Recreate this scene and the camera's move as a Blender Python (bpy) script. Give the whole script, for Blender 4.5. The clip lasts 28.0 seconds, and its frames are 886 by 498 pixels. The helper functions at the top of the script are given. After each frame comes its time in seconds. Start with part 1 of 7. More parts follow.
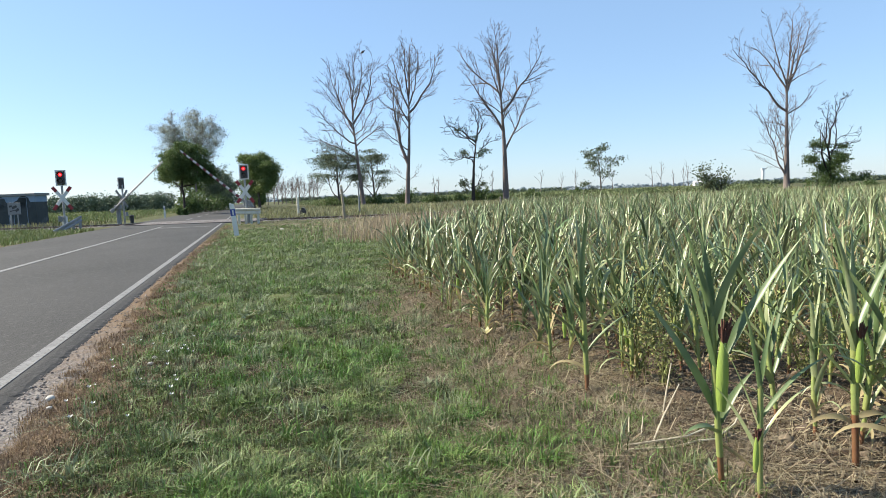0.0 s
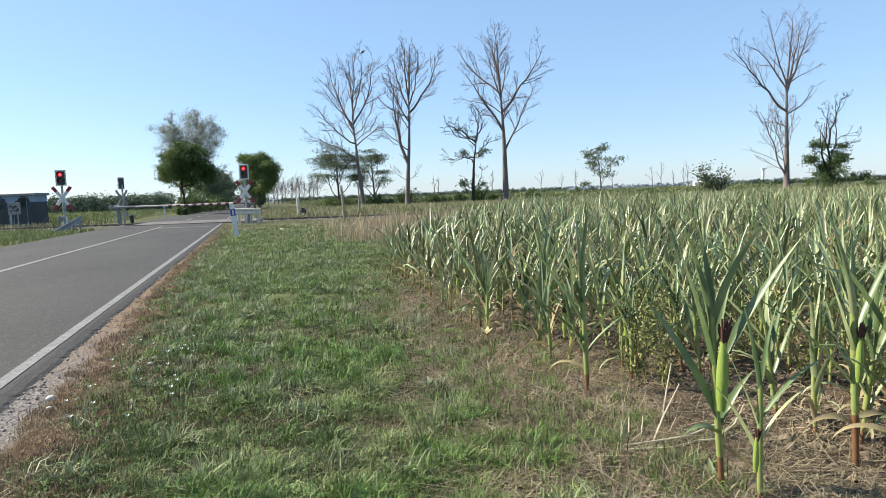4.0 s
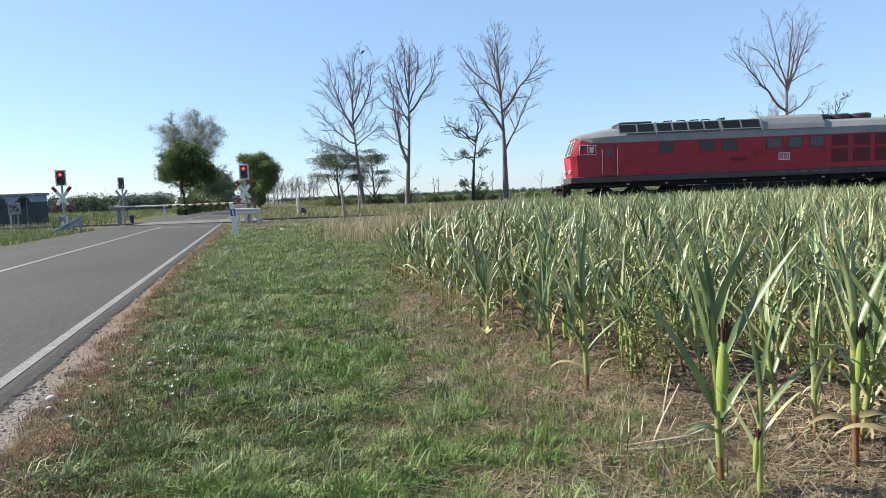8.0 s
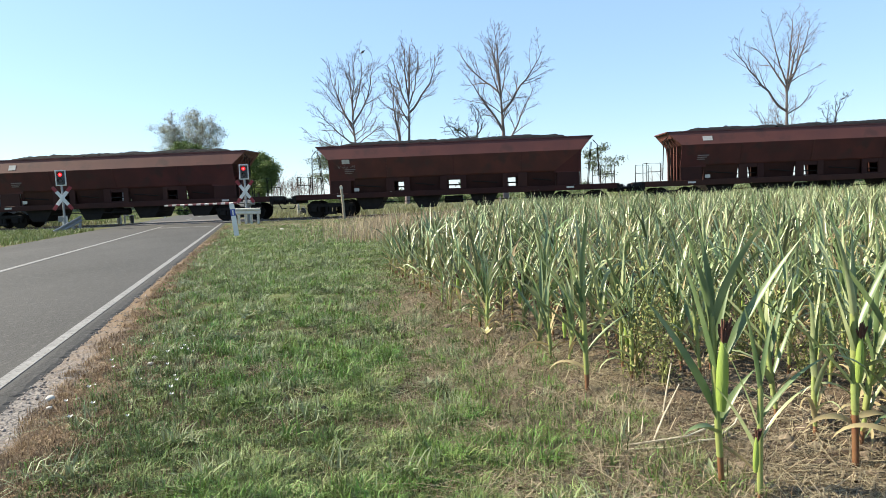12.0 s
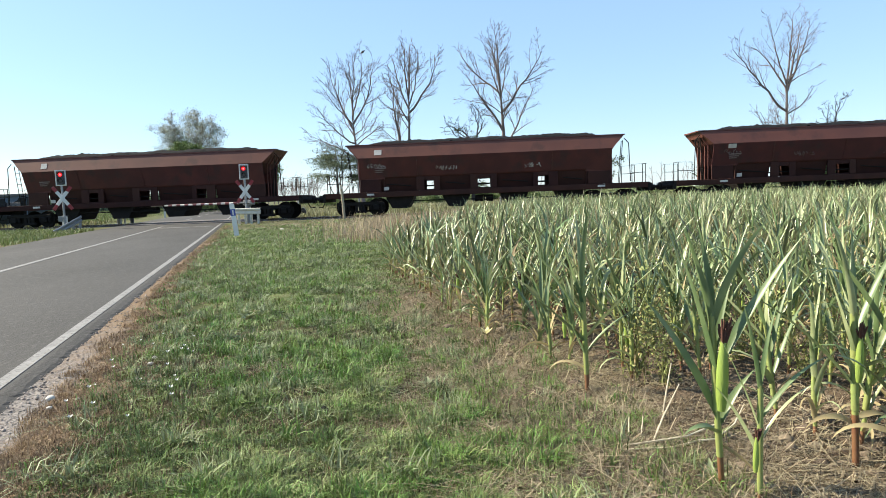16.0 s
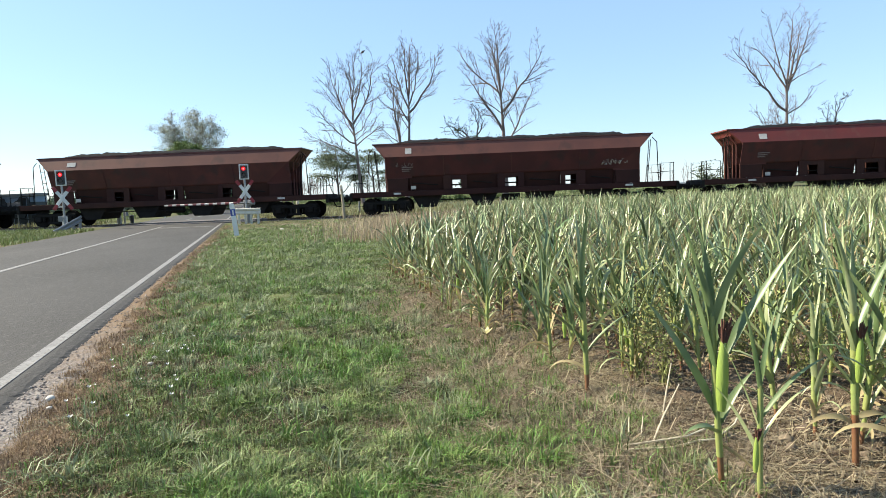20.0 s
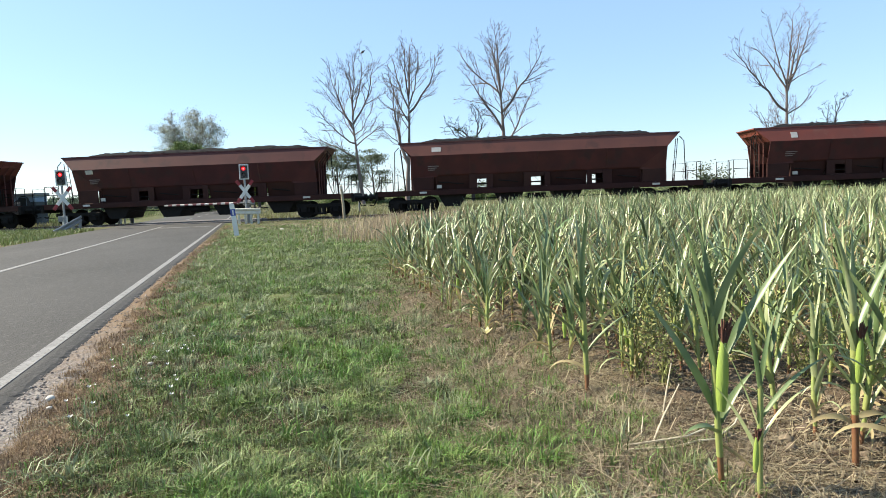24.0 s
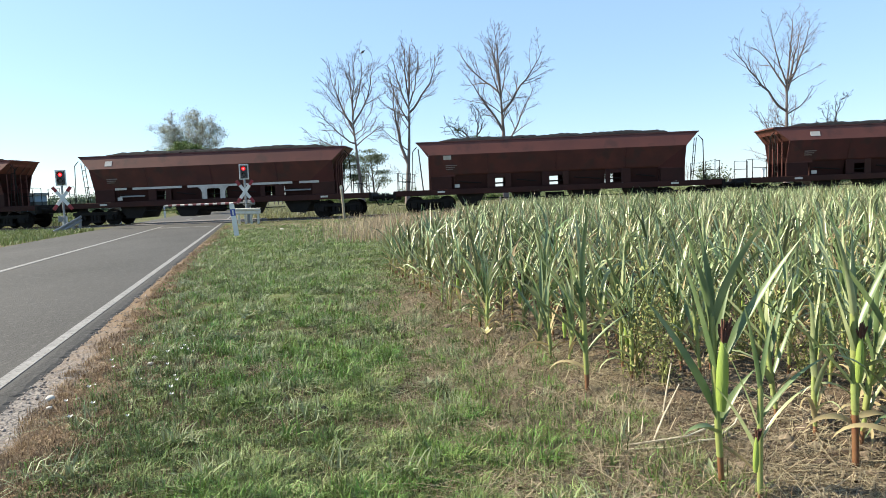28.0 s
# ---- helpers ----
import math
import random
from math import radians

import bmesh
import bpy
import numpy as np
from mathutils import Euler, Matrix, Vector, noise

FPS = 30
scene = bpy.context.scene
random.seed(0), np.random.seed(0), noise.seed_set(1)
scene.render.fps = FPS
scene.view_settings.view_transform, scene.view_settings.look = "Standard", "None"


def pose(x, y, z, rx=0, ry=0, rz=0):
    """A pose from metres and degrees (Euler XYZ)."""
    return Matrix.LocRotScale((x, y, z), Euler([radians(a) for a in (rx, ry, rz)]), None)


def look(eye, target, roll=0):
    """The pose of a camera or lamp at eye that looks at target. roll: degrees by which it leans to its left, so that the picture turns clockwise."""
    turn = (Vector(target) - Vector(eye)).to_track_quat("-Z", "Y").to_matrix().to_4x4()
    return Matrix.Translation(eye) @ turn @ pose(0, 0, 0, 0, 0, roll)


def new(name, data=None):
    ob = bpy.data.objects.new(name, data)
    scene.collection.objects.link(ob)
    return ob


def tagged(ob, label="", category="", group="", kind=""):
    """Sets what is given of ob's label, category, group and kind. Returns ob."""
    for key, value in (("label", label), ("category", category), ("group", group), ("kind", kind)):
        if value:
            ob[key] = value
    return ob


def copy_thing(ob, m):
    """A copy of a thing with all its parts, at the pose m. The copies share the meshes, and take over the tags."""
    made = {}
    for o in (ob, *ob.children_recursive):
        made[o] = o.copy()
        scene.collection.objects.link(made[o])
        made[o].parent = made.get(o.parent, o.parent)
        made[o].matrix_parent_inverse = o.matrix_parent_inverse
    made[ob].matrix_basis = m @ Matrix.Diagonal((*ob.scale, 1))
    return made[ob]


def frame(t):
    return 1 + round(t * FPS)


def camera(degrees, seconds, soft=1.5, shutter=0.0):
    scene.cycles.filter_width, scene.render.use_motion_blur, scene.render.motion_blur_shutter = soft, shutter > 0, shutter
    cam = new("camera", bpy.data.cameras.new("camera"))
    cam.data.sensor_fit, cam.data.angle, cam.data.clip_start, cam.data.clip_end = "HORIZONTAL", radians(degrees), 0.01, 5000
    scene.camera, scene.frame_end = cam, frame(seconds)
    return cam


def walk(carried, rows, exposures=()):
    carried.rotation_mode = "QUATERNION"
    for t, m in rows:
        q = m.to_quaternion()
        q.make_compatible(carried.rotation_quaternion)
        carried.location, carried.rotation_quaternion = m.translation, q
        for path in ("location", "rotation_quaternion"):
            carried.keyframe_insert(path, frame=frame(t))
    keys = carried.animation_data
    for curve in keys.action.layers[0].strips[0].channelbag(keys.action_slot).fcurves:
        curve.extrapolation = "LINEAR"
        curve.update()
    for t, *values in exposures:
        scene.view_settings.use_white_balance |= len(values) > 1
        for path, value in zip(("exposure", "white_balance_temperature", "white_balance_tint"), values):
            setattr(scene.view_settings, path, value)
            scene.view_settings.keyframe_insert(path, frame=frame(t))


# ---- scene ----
cam = camera(70.0, 28.0, soft=0.9)
EYE = (0.0, 0.0, 1.05)
TILT, ROLL = radians(4.89), -2.2
# the clip's own camera opens up as the dark train fills the view
EXPOSURE = [(0.0, 0.98, 6750, 10), (8.0, 0.98, 6750, 10), (9.5, 1.06, 6800, 10), (11.0, 1.24, 7000, 9), (28.0, 1.24, 7000, 9)]
VIEW = look(EYE, (0.0, math.cos(TILT), 1.05 - math.sin(TILT)), ROLL)
walk(cam, [(0.0, VIEW), (28.0, VIEW)], EXPOSURE)

# ---- world and sun ----
SUN_AZ, SUN_EL = radians(-78), radians(37)
world = bpy.data.worlds.new("sky")
scene.world = world
world.use_nodes = True
wn = world.node_tree
sky = wn.nodes.new("ShaderNodeTexSky")
sky.sky_type, sky.sun_disc = "NISHITA", False
sky.sun_elevation, sky.sun_rotation = SUN_EL, SUN_AZ
sky.air_density, sky.dust_density, sky.ozone_density = 1.0, 0.25, 4.0
wn.nodes["Background"].inputs["Strength"].default_value = 0.091
tint = wn.nodes.new("ShaderNodeMix")
tint.data_type, tint.blend_type = "RGBA", "MULTIPLY"
tint.inputs[0].default_value, tint.inputs[7].default_value = 1.0, (0.97, 1.0, 1.07, 1)
wn.links.new(sky.outputs[0], tint.inputs[6])
# thin high haze evens the blue out
haze = wn.nodes.new("ShaderNodeMix")
haze.data_type = "RGBA"
haze.inputs[0].default_value, haze.inputs[7].default_value = 0.44, (2.45, 3.95, 5.95, 1)
wn.links.new(tint.outputs[2], haze.inputs[6])
wn.links.new(haze.outputs[2], wn.nodes["Background"].inputs["Color"])
sun = new("sun", bpy.data.lights.new("sun", "SUN"))
sun.data.energy, sun.data.angle, sun.data.color = 5.0, radians(0.53), (1.0, 0.93, 0.795)
to_sun = Vector((math.sin(SUN_AZ) * math.cos(SUN_EL), math.cos(SUN_AZ) * math.cos(SUN_EL), math.sin(SUN_EL)))
sun.matrix_world = look(to_sun * 50, (0, 0, 0))


# ---- materials ----
def mat(name, a, b=None, rough=0.7, metal=0.0, scale=8.0, fine=60.0, bump=0.15, per="", spread=0.0, through_light=0.0,
        glow=0.0, stain=None, stain_at=0.6, stain_scale=1.5, coord="Object", stretch=(1, 1, 1), dist=0.01):
    """Two colours mixed by coarse and fine noise, with relief, stains, a spread from piece to piece and light let through."""
    m = bpy.data.materials.new(name)
    m.use_nodes = True
    nt = m.node_tree
    N, Lk = nt.nodes, nt.links
    bs = N["Principled BSDF"]
    out = N["Material Output"]
    b = b or tuple(c * 0.7 for c in a)
    tc, mp = N.new("ShaderNodeTexCoord"), N.new("ShaderNodeMapping")
    mp.inputs["Scale"].default_value = stretch
    Lk.new(tc.outputs[coord], mp.inputs["Vector"])

    def noise_node(s, detail=4.0):
        n = N.new("ShaderNodeTexNoise")
        n.inputs["Scale"].default_value, n.inputs["Detail"].default_value = s, detail
        Lk.new(mp.outputs[0], n.inputs["Vector"])
        return n.outputs["Fac"]

    def mixed(fac, c1, c2, lo=0.35, hi=0.65):
        r = N.new("ShaderNodeMapRange")
        r.inputs[1].default_value, r.inputs[2].default_value = lo, hi
        Lk.new(fac, r.inputs[0])
        x = N.new("ShaderNodeMix")
        x.data_type = "RGBA"
        Lk.new(r.outputs[0], x.inputs[0])
        for c, i in ((c1, 6), (c2, 7)):
            if isinstance(c, tuple):
                x.inputs[i].default_value = (*c, 1)
            else:
                Lk.new(c, x.inputs[i])
        return x.outputs[2]

    col = mixed(noise_node(scale), a, b)
    f = noise_node(fine, 2.0)
    col = mixed(f, col, mixed(noise_node(scale * 0.37), b, a), 0.3, 0.9)
    if stain:
        col = mixed(noise_node(stain_scale, 6.0), col, stain, stain_at, stain_at + 0.12)
    if per:
        if per == "object":
            rnd = N.new("ShaderNodeObjectInfo").outputs["Random"]
        else:
            rnd = N.new("ShaderNodeNewGeometry").outputs["Random Per Island"]
        hsv = N.new("ShaderNodeHueSaturation")
        for key, lo, hi in (("Value", 1 - spread, 1 + spread), ("Hue", 0.5 - spread * 0.05, 0.5 + spread * 0.05)):
            r = N.new("ShaderNodeMapRange")
            r.inputs[3].default_value, r.inputs[4].default_value = lo, hi
            Lk.new(rnd, r.inputs[0])
            Lk.new(r.outputs[0], hsv.inputs[key])
        Lk.new(col, hsv.inputs["Color"])
        col = hsv.outputs[0]
    Lk.new(col, bs.inputs["Base Color"])
    bs.inputs["Roughness"].default_value, bs.inputs["Metallic"].default_value = rough, metal
    if bump:
        bp = N.new("ShaderNodeBump")
        bp.inputs["Strength"].default_value, bp.inputs["Distance"].default_value = bump, dist
        Lk.new(f, bp.inputs["Height"])
        Lk.new(bp.outputs[0], bs.inputs["Normal"])
    if through_light:
        tr, mx = N.new("ShaderNodeBsdfTranslucent"), N.new("ShaderNodeMixShader")
        mx.inputs[0].default_value = through_light
        Lk.new(col, tr.inputs[0])
        Lk.new(bs.outputs[0], mx.inputs[1])
        Lk.new(tr.outputs[0], mx.inputs[2])
        Lk.new(mx.outputs[0], out.inputs["Surface"])
    if glow:
        bs.inputs["Emission Color"].default_value = (*a, 1)
        bs.inputs["Emission Strength"].default_value = glow
    return m


M = {}
M["asphalt"] = mat("asphalt", (0.052, 0.050, 0.0475), (0.033, 0.0318, 0.030), 0.85, scale=0.7, fine=70, bump=0.5, stain=(0.066, 0.0635, 0.060), stain_at=0.55, stain_scale=26, stretch=(1, 0.45, 1))
M["asphalt_old"] = mat("asphalt_old", (0.1575, 0.135, 0.1237), (0.1125, 0.1013, 0.0975), 0.9, scale=1.5, fine=80, bump=0.4)
M["line"] = mat("road_paint", (0.232, 0.2262, 0.2146), (0.145, 0.1421, 0.1363), 0.7, scale=9, fine=70, bump=0.2, stain=(0.09, 0.087, 0.083), stain_at=0.54, stain_scale=42)
M["grass"] = mat("grass_blade", (0.042, 0.072, 0.015), (0.25, 0.29, 0.112), 0.5, scale=2.6, fine=9, bump=0, per="island", spread=0.75, through_light=0.08)
M["grass_far"] = mat("grass_far", (0.112, 0.168, 0.038), (0.185, 0.235, 0.075), 0.55, scale=0.5, fine=5, bump=0, per="island", spread=0.3, through_light=0.15)
M["leaf_thin"] = mat("willow_leaf", (0.27, 0.285, 0.23), (0.32, 0.33, 0.27), 0.5, scale=0.5, fine=3, bump=0, per="island", spread=0.35, through_light=0.3)
M["grass_pale"] = mat("grass_pale", (0.25, 0.28, 0.165), (0.15, 0.18, 0.08), 0.55, scale=1.2, fine=9, bump=0, per="island", spread=0.5, through_light=0.12)
M["straw"] = mat("straw", (0.345, 0.29, 0.195), (0.17, 0.14, 0.096), 0.7, scale=2, fine=20, bump=0, per="island", spread=0.35, through_light=0.1)
M["straw_tall"] = mat("tall_straw", (0.40, 0.32, 0.215), (0.27, 0.21, 0.135), 0.7, scale=1, fine=8, bump=0, per="island", spread=0.35, through_light=0.2)
M["rust_grass"] = mat("rust_grass", (0.27, 0.19, 0.12), (0.17, 0.122, 0.08), 0.7, scale=2, fine=20, bump=0, per="island", spread=0.35, through_light=0.12)
M["corn"] = mat("corn_leaf", (0.092, 0.134, 0.052), (0.41, 0.435, 0.235), 0.36, scale=3.5, fine=25, bump=0, per="island", spread=0.7, through_light=0.15)
M["corn_dark"] = mat("corn_leaf_dark", (0.06, 0.105, 0.036), (0.175, 0.225, 0.105), 0.4, scale=3.0, fine=25, bump=0, per="island", spread=0.5, through_light=0.12)
M["corn_dry"] = mat("corn_leaf_dry", (0.375, 0.315, 0.18), (0.27, 0.21, 0.1125), 0.6, scale=6, fine=30, bump=0, per="island", spread=0.25, through_light=0.2)
M["stalk"] = mat("corn_stalk", (0.19, 0.25, 0.072), (0.235, 0.235, 0.078), 0.5, scale=5, fine=40, bump=0.1, per="island", spread=0.3)
M["stalk_red"] = mat("corn_stalk_base", (0.136, 0.048, 0.028), (0.176, 0.096, 0.04), 0.5, scale=9, fine=40, bump=0.1, per="island", spread=0.25)
M["husk"] = mat("corn_husk", (0.289, 0.391, 0.085), (0.2295, 0.323, 0.068), 0.45, scale=9, fine=60, bump=0.2, stretch=(4, 4, 0.6), through_light=0.2)
M["silk"] = mat("corn_silk", (0.10, 0.035, 0.02), (0.05, 0.02, 0.015), 0.8, scale=20, fine=90, bump=0.3)
M["bark_pale"] = mat("bark_pale", (0.20, 0.160, 0.146), (0.115, 0.094, 0.086), 0.9, scale=0.6, fine=7, bump=0.5, stretch=(1, 1, 0.3), dist=0.05)
M["bark_dark"] = mat("bark_dark", (0.10, 0.085, 0.075), (0.065, 0.055, 0.05), 0.9, scale=0.6, fine=7, bump=0.5, stretch=(1, 1, 0.3), dist=0.05)
# green lightened a little for the haze over the avenue
M["leaf"] = mat("tree_leaf", (0.078, 0.120, 0.042), (0.105, 0.148, 0.052), 0.55, scale=0.5, fine=3, bump=0, per="island", spread=0.22, through_light=0.3)
M["grass_lush"] = mat("grass_lush", (0.05, 0.112, 0.017), (0.165, 0.25, 0.056), 0.5, scale=2.0, fine=9, bump=0, per="island", spread=0.65, through_light=0.1)
M["scrub"] = mat("scrub_leaf", (0.15, 0.185, 0.08), (0.185, 0.205, 0.105), 0.7, scale=0.2, fine=2, bump=0, per="island", spread=0.4, through_light=0.2)
M["stem_pale"] = mat("dry_stem", (0.60, 0.53, 0.40), (0.45, 0.38, 0.27), 0.6, scale=9, fine=40)
# tree leaf again, with sunlight put in as a lighter green
M["leaf_sun"] = mat("tree_leaf_sunny", (0.115, 0.165, 0.05), (0.15, 0.20, 0.07), 0.5, scale=0.5, fine=3, bump=0, per="island", spread=0.25, through_light=0.35)
M["bark_black"] = mat("bark_black", (0.055, 0.045, 0.042), (0.035, 0.03, 0.028), 0.9, scale=0.6, fine=7, bump=0.5, stretch=(1, 1, 0.3), dist=0.05)
M["meadow_blade"] = mat("meadow_blade", (0.235, 0.222, 0.118), (0.17, 0.178, 0.08), 0.7, scale=0.3, fine=3, bump=0, per="island", spread=0.4, through_light=0.25)
M["gravel"] = mat("roadside_gravel", (0.25, 0.215, 0.195), (0.165, 0.14, 0.125), 0.95, scale=6, fine=50, per="island", spread=0.4)
M["thatch"] = mat("dead_thatch", (0.15, 0.11, 0.066), (0.085, 0.06, 0.04), 0.8, scale=2, fine=20, bump=0, per="island", spread=0.4, through_light=0.1)
M["leaf_grey"] = mat("tree_leaf_grey", (0.095, 0.120, 0.068), (0.12, 0.145, 0.085), 0.55, scale=0.5, fine=3, bump=0, per="island", spread=0.4, through_light=0.3)
# distance haze is mixed into this leaf green
M["hazed_leaf"] = mat("hazed_leaf", (0.165, 0.20, 0.135), (0.13, 0.165, 0.112), 0.8, scale=0.15, fine=1, bump=0, per="island", spread=0.3)
M["crop"] = mat("field_crop", (0.105, 0.142, 0.05), (0.145, 0.172, 0.072), 0.6, scale=0.4, fine=3, bump=0, per="island", spread=0.4, through_light=0.25)
# blue haze of the far air is put into the leaf colour
M["far_haze"] = mat("hazed_wood", (0.23, 0.29, 0.34), (0.19, 0.25, 0.30), 0.9, scale=0.02, fine=0.2, bump=0, per="island", spread=0.12)
M["ballast"] = mat("ballast", (0.128, 0.112, 0.1), (0.08, 0.068, 0.06), 0.95, scale=3, fine=30, bump=0.8, per="island", spread=0.4, dist=0.03)
M["rail"] = mat("rusty_rail", (0.12, 0.075, 0.05), (0.08, 0.055, 0.04), 0.7, 0.3, scale=3, fine=30)
M["rail_top"] = mat("polished_rail", (0.45, 0.44, 0.43), (0.35, 0.34, 0.33), 0.35, 0.9, scale=3, fine=60)
M["sleeper"] = mat("concrete_sleeper", (0.216, 0.2, 0.184), (0.16, 0.144, 0.132), 0.9, scale=4, fine=50)
M["steel"] = mat("galvanised_steel", (0.315, 0.3225, 0.33), (0.2475, 0.255, 0.2625), 0.5, 0.6, scale=4, fine=50)
M["grey"] = mat("grey_paint", (0.20, 0.21, 0.215), (0.155, 0.165, 0.17), 0.5, scale=3, fine=40)
M["dark"] = mat("dark_housing", (0.035, 0.035, 0.037), (0.025, 0.025, 0.026), 0.5, scale=4, fine=40)
M["white"] = mat("white_paint", (0.629, 0.629, 0.612), (0.561, 0.561, 0.5355), 0.5, scale=3, fine=40, stain=(0.52, 0.50, 0.45), stain_at=0.62, stain_scale=4)
M["cream"] = mat("weathered_white", (0.561, 0.527, 0.442), (0.4675, 0.4335, 0.357), 0.6, scale=4, fine=40, stain=(0.33, 0.29, 0.22), stain_at=0.62, stain_scale=5)
M["red"] = mat("red_reflector", (0.26, 0.016, 0.024), (0.20, 0.014, 0.02), 0.45, scale=4, fine=40)
M["arm_white"] = mat("barrier_white", (0.6, 0.56, 0.52), (0.5, 0.46, 0.42), 0.6, scale=3, fine=40)
M["arm_red"] = mat("barrier_red", (0.16, 0.03, 0.035), (0.12, 0.025, 0.03), 0.6, scale=3, fine=40)
M["lamp_red"] = mat("lit_red_lamp", (1.0, 0.01, 0.02), (1.0, 0.01, 0.02), 0.3, bump=0, glow=0.42)
M["lamp_core"] = mat("lit_lamp_core", (1.0, 0.10, 0.10), (1.0, 0.10, 0.10), 0.3, bump=0, glow=1.3)
M["lamp_dark"] = mat("unlit_lamp", (0.03, 0.012, 0.012), (0.02, 0.01, 0.01), 0.2, bump=0)
M["blue"] = mat("blue_reflector", (0.03, 0.06, 0.28), (0.03, 0.05, 0.22), 0.4)
M["wood"] = mat("weathered_wood", (0.336, 0.288, 0.208), (0.24, 0.2, 0.144), 0.85, scale=6, fine=40, stretch=(1, 1, 0.15), bump=0.4)
M["mural_sky"] = mat("mural_blue", (0.13, 0.22, 0.34), (0.20, 0.28, 0.36), 0.6, scale=1.2, fine=20)
M["mural_dark"] = mat("mural_forest", (0.012, 0.020, 0.026), (0.030, 0.042, 0.046), 0.6, scale=2.2, fine=14, stain=(0.075, 0.085, 0.11), stain_at=0.6, stain_scale=1.6)
M["loco_red"] = mat("locomotive_red", (0.345, 0.024, 0.038), (0.29, 0.022, 0.035), 0.5, scale=1.2, fine=50, bump=0.03, stain=(0.25, 0.018, 0.026), stain_at=0.55, stain_scale=1.6)
M["loco_roof"] = mat("roof_grey", (0.225, 0.227, 0.217), (0.175, 0.178, 0.17), 0.55, scale=1.3, fine=40, bump=0.05, stain=(0.2, 0.2, 0.19), stain_scale=1.2)
M["loco_sill"] = mat("sill_grey", (0.082, 0.074, 0.078), (0.056, 0.051, 0.054), 0.6, scale=2, fine=40)
M["under"] = mat("underframe_black", (0.012, 0.011, 0.0105), (0.02, 0.017, 0.015), 0.8, scale=3, fine=40)
M["shutter"] = mat("roof_shutter", (0.022, 0.025, 0.024), (0.015, 0.017, 0.017), 0.6, scale=2, fine=30, bump=0.2, stretch=(1, 1, 6))
M["glass"] = mat("dark_glass", (0.014, 0.017, 0.02), (0.02, 0.024, 0.028), 0.08, bump=0)
M["pane"] = mat("dusty_glass", (0.055, 0.062, 0.066), (0.04, 0.046, 0.05), 0.12, bump=0)
M["grille"] = mat("red_grille", (0.115, 0.006, 0.011), (0.085, 0.006, 0.01), 0.6)
M["rust"] = mat("wagon_brown", (0.138, 0.049, 0.038), (0.105, 0.04, 0.034), 0.62, scale=0.9, fine=35, bump=0.12, per="object", spread=0.14, stain=(0.082, 0.036, 0.03), stain_at=0.55, stain_scale=1.1)
M["rust_fresh"] = mat("wagon_red_primer", (0.180, 0.040, 0.032), (0.135, 0.040, 0.033), 0.6, scale=1.2, fine=35, bump=0.1, per="object", spread=0.14, stain=(0.16, 0.06, 0.045), stain_at=0.56)
# brown darkened for the shade low on the wagon and in its recesses
M["rust_dark"] = mat("wagon_shaded_dark", (0.05, 0.019, 0.015), (0.034, 0.015, 0.013), 0.75, scale=1.4, fine=35, bump=0.15, per="object", spread=0.15)
# copy of the wagon brown with the shade below the rim put in
M["rust_shaded"] = mat("wagon_shaded_brown", (0.098, 0.031, 0.026), (0.060, 0.023, 0.021), 0.68, scale=0.9, fine=35, bump=0.12, per="object", spread=0.14, stain=(0.06, 0.028, 0.025), stain_at=0.52, stain_scale=1.3)
M["load"] = mat("crushed_stone", (0.014, 0.0145, 0.016), (0.008, 0.008, 0.009), 0.95, scale=4, fine=22, bump=0.6, dist=0.05)
M["faint"] = mat("faded_stencil", (0.20, 0.15, 0.135), (0.12, 0.08, 0.07), 0.8, scale=9, fine=50)
M["chalk"] = mat("chalky_white", (0.55, 0.52, 0.48), (0.40, 0.37, 0.34), 0.8, scale=5, fine=40)
M["stone"] = mat("pale_stone", (0.4125, 0.39, 0.3525), (0.315, 0.2925, 0.2625), 0.9, scale=5, fine=40, per="island", spread=0.3)
M["scrap"] = mat("blue_plastic", (0.02, 0.018, 0.015), (0.03, 0.026, 0.022), 0.9)
M["weed"] = mat("weed_leaf", (0.22, 0.25, 0.085), (0.27, 0.27, 0.12), 0.6, scale=3, fine=20, bump=0, per="island", spread=0.5, through_light=0.3)
M["yellow"] = mat("yellow_petal", (0.86, 0.80, 0.48), (0.8, 0.72, 0.38), 0.6, bump=0, through_light=0.3)
M["tower"] = mat("white_wall", (0.68, 0.68, 0.68), (0.595, 0.595, 0.595), 0.8, scale=0.2, fine=2)


